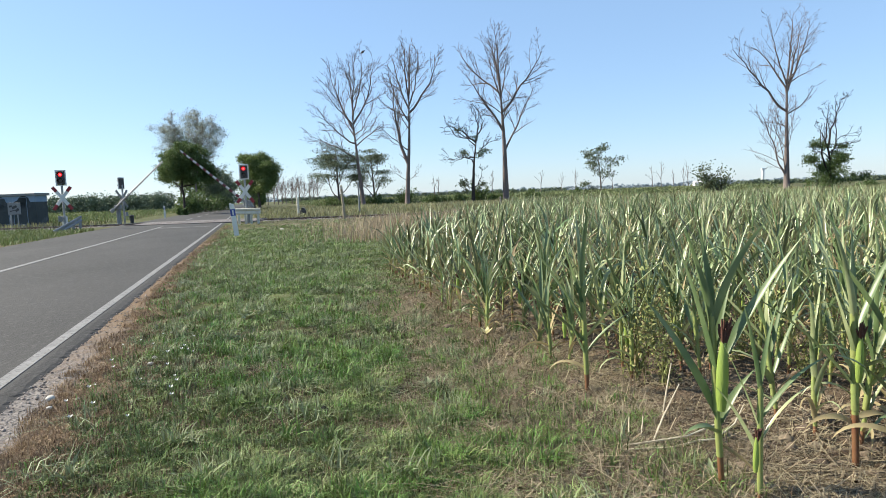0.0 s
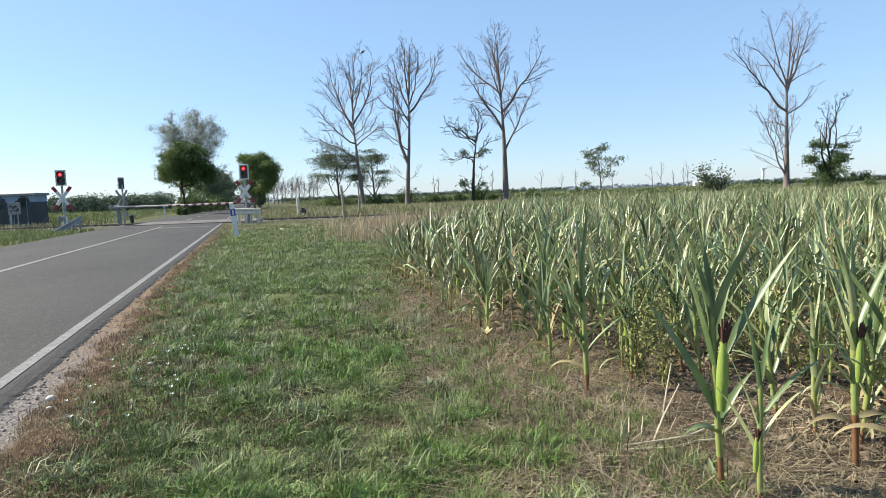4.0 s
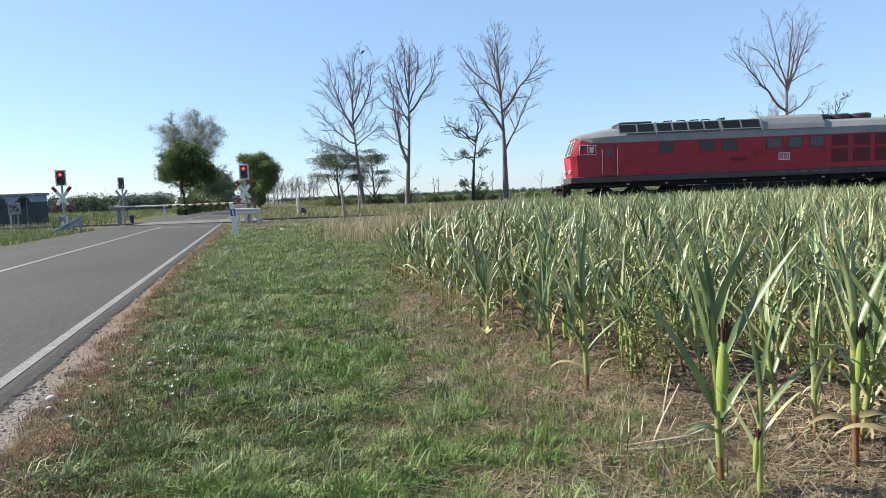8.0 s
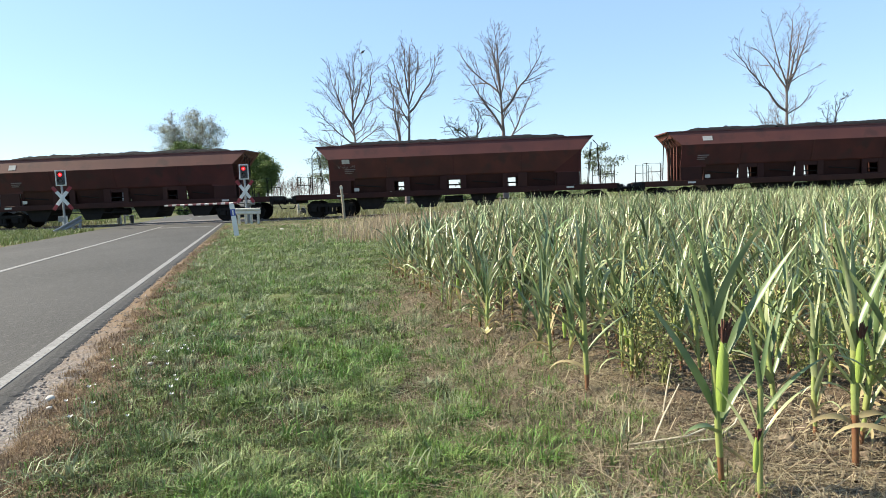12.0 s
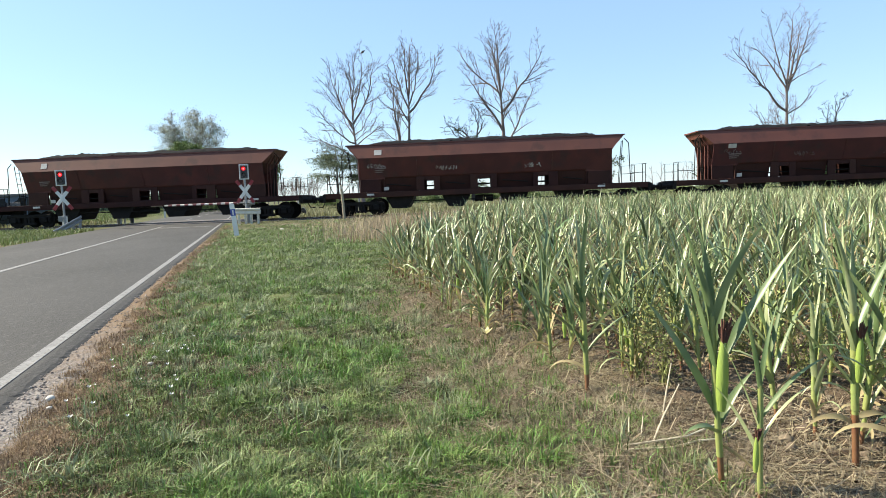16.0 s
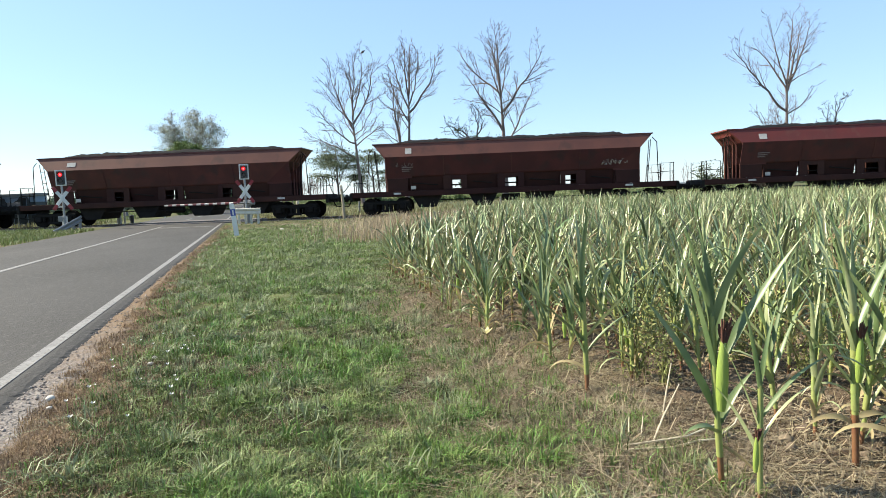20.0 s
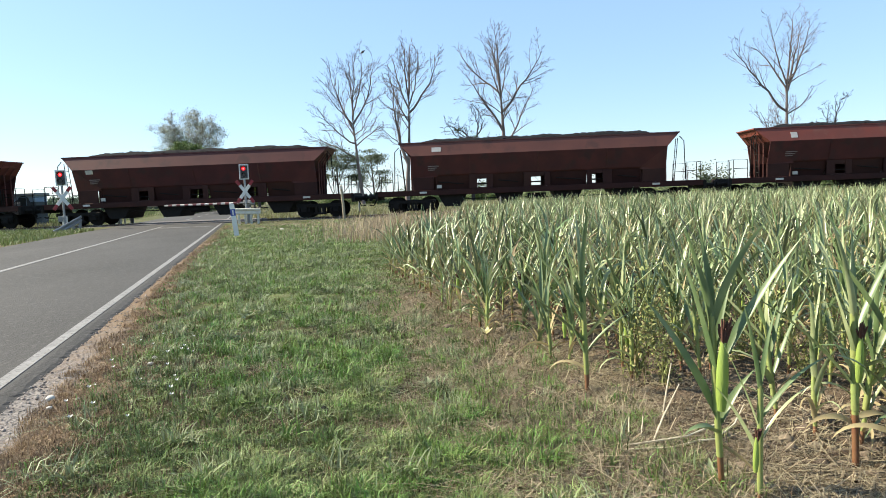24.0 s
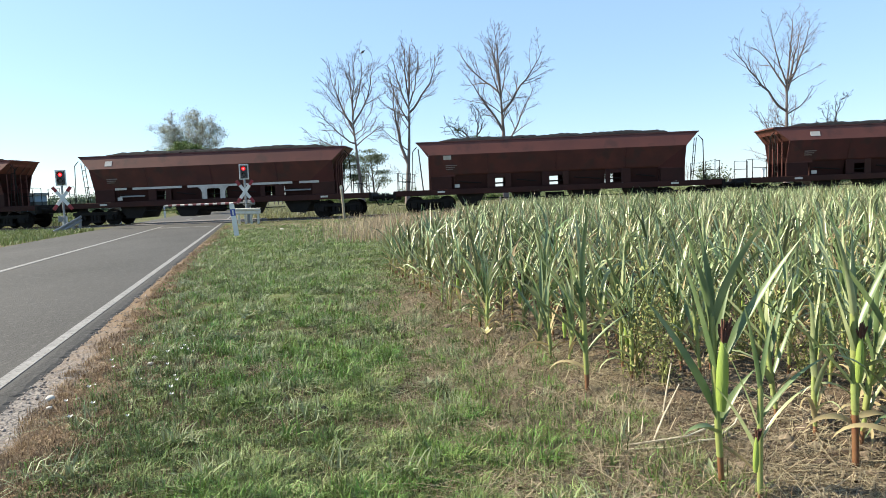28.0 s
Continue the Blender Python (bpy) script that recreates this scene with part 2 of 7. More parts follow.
def ground_material():
    """Verge, bare field soil, dry track side and far meadow, laid out by place with ragged limits."""
    m = bpy.data.materials.new("ground")
    m.use_nodes = True
    nt = m.node_tree
    N, Lk = nt.nodes, nt.links
    bs = N["Principled BSDF"]
    tc = N.new("ShaderNodeTexCoord")
    sep = N.new("ShaderNodeSeparateXYZ")
    Lk.new(tc.outputs["Object"], sep.inputs[0])

    def noise_node(s, d=5.0):
        n = N.new("ShaderNodeTexNoise")
        n.inputs["Scale"].default_value, n.inputs["Detail"].default_value = s, d
        Lk.new(tc.outputs["Object"], n.inputs["Vector"])
        return n.outputs["Fac"]

    def calc(op, a, b):
        n = N.new("ShaderNodeMath")
        n.operation = op
        for i, v in enumerate((a, b)):
            if isinstance(v, (int, float)):
                n.inputs[i].default_value = v
            else:
                Lk.new(v, n.inputs[i])
        return n.outputs[0]

    def ramp(v, lo, hi):
        r = N.new("ShaderNodeMapRange")
        r.inputs[1].default_value, r.inputs[2].default_value = lo, hi
        Lk.new(v, r.inputs[0])
        return r.outputs[0]

    def mix(f, c1, c2):
        x = N.new("ShaderNodeMix")
        x.data_type = "RGBA"
        Lk.new(f, x.inputs[0])
        for c, i in ((c1, 6), (c2, 7)):
            if isinstance(c, tuple):
                x.inputs[i].default_value = (*c, 1)
            else:
                Lk.new(c, x.inputs[i])
        return x.outputs[2]

    n1, n2, n3 = noise_node(0.9), noise_node(7.0), noise_node(45.0, 3.0)
    # near verge: shade between the blades is put in as darker earth
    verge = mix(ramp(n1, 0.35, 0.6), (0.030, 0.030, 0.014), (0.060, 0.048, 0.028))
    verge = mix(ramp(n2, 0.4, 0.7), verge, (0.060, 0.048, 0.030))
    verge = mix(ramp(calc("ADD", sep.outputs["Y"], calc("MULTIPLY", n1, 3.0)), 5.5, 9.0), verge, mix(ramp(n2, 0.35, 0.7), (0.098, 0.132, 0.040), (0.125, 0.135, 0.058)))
    soil = mix(ramp(n2, 0.3, 0.7), (0.130, 0.096, 0.065), (0.072, 0.052, 0.036))
    soil = mix(ramp(n3, 0.5, 0.75), soil, (0.18, 0.14, 0.095))
    soil = mix(ramp(noise_node(2.6), 0.52, 0.68), soil, (0.072, 0.052, 0.036))
    meadow = mix(ramp(noise_node(0.12), 0.35, 0.65), (0.090, 0.085, 0.040), (0.062, 0.081, 0.030))
    meadow = mix(ramp(noise_node(0.6), 0.45, 0.75), meadow, (0.115, 0.098, 0.056))
    # field side of the line x = 1.05 - 0.25 y, for y up to 30
    side = calc("ADD", sep.outputs["X"], calc("MULTIPLY", sep.outputs["Y"], 0.25))
    side = calc("ADD", side, calc("MULTIPLY", calc("SUBTRACT", n1, 0.5), 1.1))
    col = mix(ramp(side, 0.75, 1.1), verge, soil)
    # dry strip along the asphalt
    road = calc("ADD", sep.outputs["X"], calc("MULTIPLY", sep.outputs["Y"], 0.30))
    road = calc("ADD", road, calc("MULTIPLY", calc("SUBTRACT", n2, 0.5), 0.35))
    col = mix(ramp(road, -0.85, -1.12), col, (0.19, 0.135, 0.09))
    col = mix(calc("MULTIPLY", ramp(road, -1.08, -1.2), ramp(calc("ADD", sep.outputs["Y"], calc("MULTIPLY", n2, 3.0)), 7.5, 5.0)), col, mix(ramp(n3, 0.35, 0.65), (0.115, 0.104, 0.097), (0.24, 0.22, 0.205)))
    far = calc("ADD", sep.outputs["Y"], calc("MULTIPLY", n1, 6.0))
    col = mix(ramp(far, 19.0, 26.0), col, meadow)
    # beyond the railway, on the road's far side, a green crop
    crop = mix(ramp(noise_node(0.5), 0.4, 0.65), (0.065, 0.09, 0.032), (0.092, 0.108, 0.045))
    left = calc("ADD", road, calc("MULTIPLY", n1, 2.0))
    col = mix(ramp(left, -8.2, -9.4), col, crop)
    Lk.new(col, bs.inputs["Base Color"])
    bs.inputs["Roughness"].default_value = 0.95
    bs.inputs["Specular IOR Level"].default_value = 0.15
    bp = N.new("ShaderNodeBump")
    bp.inputs["Strength"].default_value, bp.inputs["Distance"].default_value = 0.7, 0.03
    Lk.new(calc("ADD", n3, calc("MULTIPLY", n2, 1.5)), bp.inputs["Height"])
    Lk.new(bp.outputs[0], bs.inputs["Normal"])
    return m


M["ground"] = ground_material()

# dull, dusty or felted surfaces have little sheen
for key, sheen in (("under", 0.1), ("shutter", 0.08), ("loco_sill", 0.2), ("loco_red", 0.3), ("glass", 0.35), ("pane", 0.35), ("scrap", 0.1), ("rust_fresh", 0.25), ("rust_dark", 0.15), ("rust", 0.25), ("rust_shaded", 0.2), ("load", 0.1), ("grass", 0.2), ("grass_lush", 0.25), ("grass_pale", 0.25), ("straw", 0.2), ("thatch", 0.15), ("rust_grass", 0.15), ("leaf", 0.2), ("leaf_sun", 0.25), ("corn", 0.5), ("corn_dry", 0.2),
                   ("leaf_grey", 0.2), ("leaf_thin", 0.2), ("crop", 0.2), ("scrub", 0.15), ("weed", 0.2), ("bark_pale", 0.2), ("bark_dark", 0.2), ("bark_black", 0.15), ("asphalt", 0.3), ("hazed_leaf", 0.1), ("ballast", 0.2)):
    M[key].node_tree.nodes["Principled BSDF"].inputs["Specular IOR Level"].default_value = sheen


# ---- mesh helpers ----
def mesh_of(name, bm, *mats, smooth=False):
    me = bpy.data.meshes.new(name)
    bm.normal_update()
    bm.to_mesh(me)
    bm.free()
    for x in mats:
        me.materials.append(M[x])
    if smooth:
        me.shade_smooth()
    return me


def part(name, bm, material, parent=None, label="", smooth=False, at=None):
    """Links a bmesh, or a mesh, as one object under its thing."""
    me = bm if isinstance(bm, bpy.types.Mesh) else mesh_of(name, bm, material, smooth=smooth)
    ob = new(name, me)
    ob.parent = parent
    if at is not None:
        ob.matrix_basis = at
    return tagged(ob, label)


def thing(name, label, category, group="", at=None, kind=""):
    ob = tagged(new(name), label, category, group, kind)
    ob.empty_display_size = 0.2
    if at is not None:
        ob.matrix_basis = at
    return ob


def box(x0, x1, y0, y1, z0, z1, bm=None, bevel=0.0):
    bm = bm or bmesh.new()
    vs = [bm.verts.new((x, y, z)) for x in (x0, x1) for y in (y0, y1) for z in (z0, z1)]
    fs = [bm.faces.new([vs[i] for i in q]) for q in ((0, 1, 3, 2), (4, 6, 7, 5), (0, 4, 5, 1), (2, 3, 7, 6), (0, 2, 6, 4), (1, 5, 7, 3))]
    if bevel:
        es = list({e for f in fs for e in f.edges})
        bmesh.ops.bevel(bm, geom=es, offset=bevel, segments=1, affect="EDGES")
    return bm


def tube(points, radii, sides=8, bm=None, closed=True):
    """A round bar along a line of points."""
    bm = bm or bmesh.new()
    pts = [Vector(p) for p in points]
    rings = []
    side = None
    for i, p in enumerate(pts):
        d = (pts[min(i + 1, len(pts) - 1)] - pts[max(i - 1, 0)]).normalized()
        ref = side if side is not None else (Vector((1, 0, 0)) if abs(d.x) < 0.8 else Vector((0, 1, 0)))
        u = (ref - d * ref.dot(d)).normalized()
        v = d.cross(u)
        side = u
        r = radii[i] if isinstance(radii, (list, tuple)) else radii
        rings.append([bm.verts.new(p + r * (math.cos(a) * u + math.sin(a) * v)) for a in (2 * math.pi * k / sides for k in range(sides))])
    for a, b in zip(rings, rings[1:]):
        for k in range(sides):
            bm.faces.new((a[k], a[(k + 1) % sides], b[(k + 1) % sides], b[k]))
    if closed:
        bm.faces.new(rings[0][::-1])
        bm.faces.new(rings[-1])
    return bm


def loft(sections, bm=None, caps=True, ring=True):
    """Joins equal loops of points, one after the other."""
    bm = bm or bmesh.new()
    rows = [[bm.verts.new(p) for p in s] for s in sections]
    n = len(rows[0])
    for a, b in zip(rows, rows[1:]):
        for k in range(n if ring else n - 1):
            bm.faces.new((a[k], a[(k + 1) % n], b[(k + 1) % n], b[k]))
    if caps:
        bm.faces.new(rows[0][::-1])
        bm.faces.new(rows[-1])
    bmesh.ops.recalc_face_normals(bm, faces=bm.faces[:])
    return bm


def raw_mesh(name, verts, faces, mats, indices=None, smooth=False):
    """A mesh from arrays: verts (n, 3), faces (m, 3 or 4)."""
    verts, faces = np.asarray(verts, dtype=np.float32), np.asarray(faces, dtype=np.int32)
    me = bpy.data.meshes.new(name)
    k = faces.shape[1]
    me.vertices.add(len(verts))
    me.vertices.foreach_set("co", verts.ravel())
    me.loops.add(faces.size)
    me.loops.foreach_set("vertex_index", faces.ravel())
    me.polygons.add(len(faces))
    me.polygons.foreach_set("loop_start", np.arange(0, faces.size, k, dtype=np.int32))
    for x in mats:
        me.materials.append(M[x])
    if indices is not None:
        me.polygons.foreach_set("material_index", np.asarray(indices, dtype=np.int32))
    me.update(calc_edges=True)
    if smooth:
        me.shade_smooth()
    return me


# ---- the lie of the land ----
TRACK_TURN = -2.95
TRACK = pose(0, 36.1, 0, 0, 0, TRACK_TURN)
RAIL_Z = 0.06


def on_track(s, y=0.0, z=0.0, rz=0.0):
    return TRACK @ pose(s, y, z, 0, 0, rz)


def road_x(y, off=0.0):
    """x of the road's edge line at depth y, off metres to the right of it."""
    return -1.6 - 0.30 * y + off


def field_edge(y):
    """x of the maize field's limit on the verge side."""
    return 1.32 - 0.235 * y if y < 9.0 else -0.80 + 0.22 * (y - 9.0)


def ground_sheet():
    xs = np.concatenate([-np.geomspace(3000, 14, 36), np.arange(-13, -3.01, 0.25), np.arange(-3, 4.5, 0.07), np.arange(4.5, 16.01, 0.25), np.geomspace(17, 3000, 36)])
    ys = np.concatenate([-np.geomspace(1500, 7, 14), np.arange(-6, 1.49, 0.25), np.arange(1.5, 7.0, 0.07), np.arange(7.0, 30.01, 0.25), np.geomspace(31, 4500, 44)])
    X, Y = np.meshgrid(xs, ys, indexing="ij")
    Z = np.full_like(X, -0.02)
    for i in range(X.shape[0]):
        for j in range(X.shape[1]):
            x, y = X[i, j], Y[i, j]
            if -13 < x < 16 and -6 < y < 30:
                r = x - road_x(y)
                amp = min(1.0, max(0.0, (r - 0.4) / 1.2))
                Z[i, j] += amp * (0.05 * noise.noise((x * 0.8, y * 0.8, 3.1)) + 0.03 * noise.noise((x * 3.1, y * 3.1, 7.0)))
                # cloddy soil towards the maize
                bare = min(1.0, max(0.0, (x - field_edge(y) + 0.7) / 0.5))
                if bare and y < 8:
                    Z[i, j] += bare * (0.055 * noise.noise((x * 5.5, y * 5.5, 1.0)) + 0.02 * noise.noise((x * 13.0, y * 13.0, 4.0)))
    n, k = X.shape
    idx = np.arange(n * k).reshape(n, k)
    faces = np.stack([idx[:-1, :-1], idx[1:, :-1], idx[1:, 1:], idx[:-1, 1:]], -1).reshape(-1, 4)
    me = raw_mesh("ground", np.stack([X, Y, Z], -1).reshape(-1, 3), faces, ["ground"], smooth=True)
    return tagged(new("ground", me), "dry grass verge, bare field soil and meadow", "ground", kind="structure")


ground_sheet()


def ribbon(bm, y0, y1, off0, off1, z, thick, steps=1):
    """A slab along the road between two offsets from its edge line."""
    for i in range(steps):
        a, b = y0 + (y1 - y0) * i / steps, y0 + (y1 - y0) * (i + 1) / steps
        vs = [bm.verts.new((road_x(y, o), y, zz)) for y in (a, b) for o in (off0, off1) for zz in (z - thick, z)]
        for q in ((0, 1, 3, 2), (4, 6, 7, 5), (0, 4, 5, 1), (2, 3, 7, 6), (0, 2, 6, 4), (1, 5, 7, 3)):
            bm.faces.new([vs[k] for k in q])
    bmesh.ops.recalc_face_normals(bm, faces=bm.faces[:])
    return bm


def road():
    bm = bmesh.new()
    rows = []
    ys = [-25 + 0.5 * i for i in range(52)] + [1 + 0.05 * i for i in range(300)] + [16 + 0.25 * i for i in range(52)] + [29 + 6 * i for i in range(60)]
    for y in ys:
        # crumbling edge: long bites and small chips
        wob = 0.035 * noise.noise((y * 1.7, 0, 0)) + 0.018 * noise.noise((y * 5.0, 4, 0)) + 0.014 * noise.noise((y * 14.0, 8, 0))
        chip = 0.02 * noise.noise((y * 19.0, 2, 0))
        wl = 0.05 * noise.noise((y * 0.9, 9, 0))
        rows.append([bm.verts.new(p) for p in ((road_x(y, -5.85 + wl), y, -0.05), (road_x(y, -5.82 + wl), y, 0.004), (road_x(y, -2.8), y, 0.02),
                                               (road_x(y, 0.10 + wob), y, 0.004), (road_x(y, 0.165 + wob + chip), y, -0.007), (road_x(y, 0.22 + wob - chip), y, -0.028))])
    for a, b in zip(rows, rows[1:]):
        for k in range(5):
            bm.faces.new((a[k], a[k + 1], b[k + 1], b[k]))
    bmesh.ops.recalc_face_normals(bm, faces=bm.faces[:])
    tagged(new("road", mesh_of("road", bm, "asphalt")), "grey asphalt country road across the railway", "road", kind="structure")
    z_edge = 0.0088
    for name, y0, y1, a, b, z in (("edge_line", -20, 33.4, -0.04, 0.052, z_edge), ("edge_line", 41.5, 300, -0.04, 0.052, z_edge),
                                  ("centre_line", -20, 31.0, -2.86, -2.74, 0.0255), ("stop_line", 28.9, 29.25, -2.7, -0.15, 0.0225)):
        tagged(new(name, mesh_of(name, ribbon(bmesh.new(), y0, y1, a, b, z, 0.008, 1), "line")), "worn white painted road line", "road line", kind="structure")
    for i in range(14):
        bm = ribbon(bmesh.new(), 43 + 9 * i, 47 + 9 * i, -2.86, -2.74, 0.0255, 0.008)
        tagged(new("centre_line", mesh_of("centre_line", bm, "line")), "worn white painted road line", "road line", kind="structure")


road()


def railway():
    """Ballast bed, two rails, sleepers and the paved crossing."""
    bed = loft([[(x, -2.3, -0.06), (x, -1.6, 0.0), (x, 1.6, 0.0), (x, 2.3, -0.06)] for x in (-420, 620)], caps=False, ring=False)
    ob = tagged(new("ballast_bed", mesh_of("ballast_bed", bed, "ballast")), "brown weathered ballast bed of the railway", "ballast", kind="structure")
    ob.matrix_basis = on_track(0)
    for side in (-1, 1):
        y = 0.7525 * side
        rail = thing("rail", "rusty steel rail with a polished running surface", "rail", "rails of the track", on_track(0), "structure")
        prof = [(-0.075, -0.10), (-0.075, -0.088), (-0.012, -0.065), (-0.012, 0.015), (-0.035, 0.025), (-0.035, 0.056),
                (0.035, 0.056), (0.035, 0.025), (0.012, 0.015), (0.012, -0.065), (0.075, -0.088), (0.075, -0.10)]
        part("web", loft([[(x, y + a, b) for a, b in prof] for x in (-420, 620)]), "rail", rail)
        part("head", box(-420, 620, y - 0.03, y + 0.03, 0.0562, RAIL_Z), "rail_top", rail, "polished running surface")
    bed2 = tagged(new("sleepers"), "concrete sleepers half sunk in the ballast", "sleeper", "", "structure")
    bed2.matrix_basis = on_track(0)
    me = mesh_of("sleeper", box(-0.13, 0.13, -1.3, 1.3, -0.1, 0.012, bevel=0.02), "sleeper")
    for i in range(120):
        part("sleeper", me, "sleeper", bed2, at=pose(-38 + i * 0.6, 0, 0))
    # paved crossing between and beside the rails
    plates = tagged(new("crossing_paving"), "pale worn asphalt and plates between the rails", "crossing", "", "structure")
    plates.matrix_basis = on_track(0)
    for y0, y1 in ((-2.6, -0.84), (-0.67, 0.67), (0.84, 2.8)):
        for i in range(5):
            x0 = -17.6 + i * 1.42
            sl = -0.3 * (y0 + y1) / 2
            part("plate", box(x0 + sl, x0 + 1.41 + sl, y0, y1, -0.04, 0.054, bevel=0.008), "asphalt_old", plates)


railway()


# ---- trains ----
def outline_frame(x0, x1, z0, z1, y, w=0.03, t=0.02):
    bm = bmesh.new()
    for a, b, c, d in ((x0 - w, x1 + w, z1, z1 + w), (x0 - w, x1 + w, z0 - w, z0), (x0 - w, x0, z0, z1), (x1, x1 + w, z0, z1)):
        box(a, b, y - t, y + t, c, d, bm)
    return bm


def wheelset_mesh(r):
    bm = bmesh.new()
    for sy in (-1, 1):
        c = 0.75 * sy
        tube([(0, c - 0.065 * sy, 0), (0, c - 0.03 * sy, 0)], r + 0.028, 20, bm)
        tube([(0, c - 0.03 * sy, 0), (0, c + 0.07 * sy, 0)], r, 20, bm)
        tube([(0, c + 0.0705 * sy, 0), (0, c + 0.16 * sy, 0)], [0.16, 0.13], 10, bm)
        for k in range(3):
            a = k * 2.094
            box(0.25 * math.cos(a) - 0.05, 0.25 * math.cos(a) + 0.05, c + 0.0702 * sy - 0.004, c + 0.0702 * sy + 0.004, 0.25 * math.sin(a) - 0.05, 0.25 * math.sin(a) + 0.05, bm)
    tube([(0, -0.75, 0), (0, 0.75, 0)], 0.09, 10, bm)
    return mesh_of("wheelset", bm, "under")


WHEELS = {0.46: wheelset_mesh(0.46), 0.525: wheelset_mesh(0.525)}


def bogie(parent, x, axles, r, length):
    fr = part("bogie_frame", bogie_mesh(axles, r, length), "under", parent, "black cast bogie frame with springs", at=pose(x, 0, 0))
    for a in axles:
        part("wheelset", WHEELS[r], "under", fr, at=pose(a, 0, RAIL_Z + r))
    return fr


BOGIES = {}


def bogie_mesh(axles, r, length):
    key = (tuple(axles), r)
    if key in BOGIES:
        return BOGIES[key]
    bm = bmesh.new()
    for sy in (-1, 1):
        y0, y1 = sorted((0.93 * sy, 1.08 * sy))
        box(-length / 2, length / 2, y0, y1, r + 0.16, r + 0.36, bm, 0.03)
        for a in axles:
            box(a - 0.16, a + 0.16, sorted((0.90 * sy, 1.14 * sy))[0], sorted((0.90 * sy, 1.14 * sy))[1], r - 0.1, r + 0.2, bm, 0.03)
            for d in (-0.26, 0.26):
                tube([(a + d, 1.0 * sy, r - 0.08), (a + d, 1.0 * sy, r + 0.18)], 0.075, 8, bm)
        for a, b in zip(axles, axles[1:]):
            m = (a + b) / 2
            for d in (-0.2, 0.0, 0.2):
                tube([(m + d, 1.02 * sy, r - 0.12), (m + d, 1.02 * sy, r + 0.18)], 0.085, 8, bm)
            box(m - 0.36, m + 0.36, sorted((0.9 * sy, 1.1 * sy))[0], sorted((0.9 * sy, 1.1 * sy))[1], r - 0.24, r - 0.12, bm, 0.02)
    box(-0.3, 0.3, -0.95, 0.95, r + 0.1, r + 0.36, bm)
    BOGIES[key] = mesh_of("bogie_frame", bm, "under")
    return BOGIES[key]


def buffer_mesh():
    bm = tube([(0, 0, 0), (0.35, 0, 0)], 0.11, 12)
    tube([(0.3, 0, 0), (0.58, 0, 0)], 0.075, 12, bm)
    tube([(0.57, 0, 0), (0.61, 0, 0)], [0.22, 0.225], 16, bm)
    return mesh_of("buffer", bm, "under")


BUFFER = buffer_mesh()


def buffers(parent, x, z=1.06, mid=0.0):
    for sx in (-1, 1):
        for y in (-0.875, 0.875):
            part("buffer", BUFFER, "under", parent, at=pose(mid + sx * (x - 0.61), y, z, 0, 0, 0 if sx > 0 else 180))


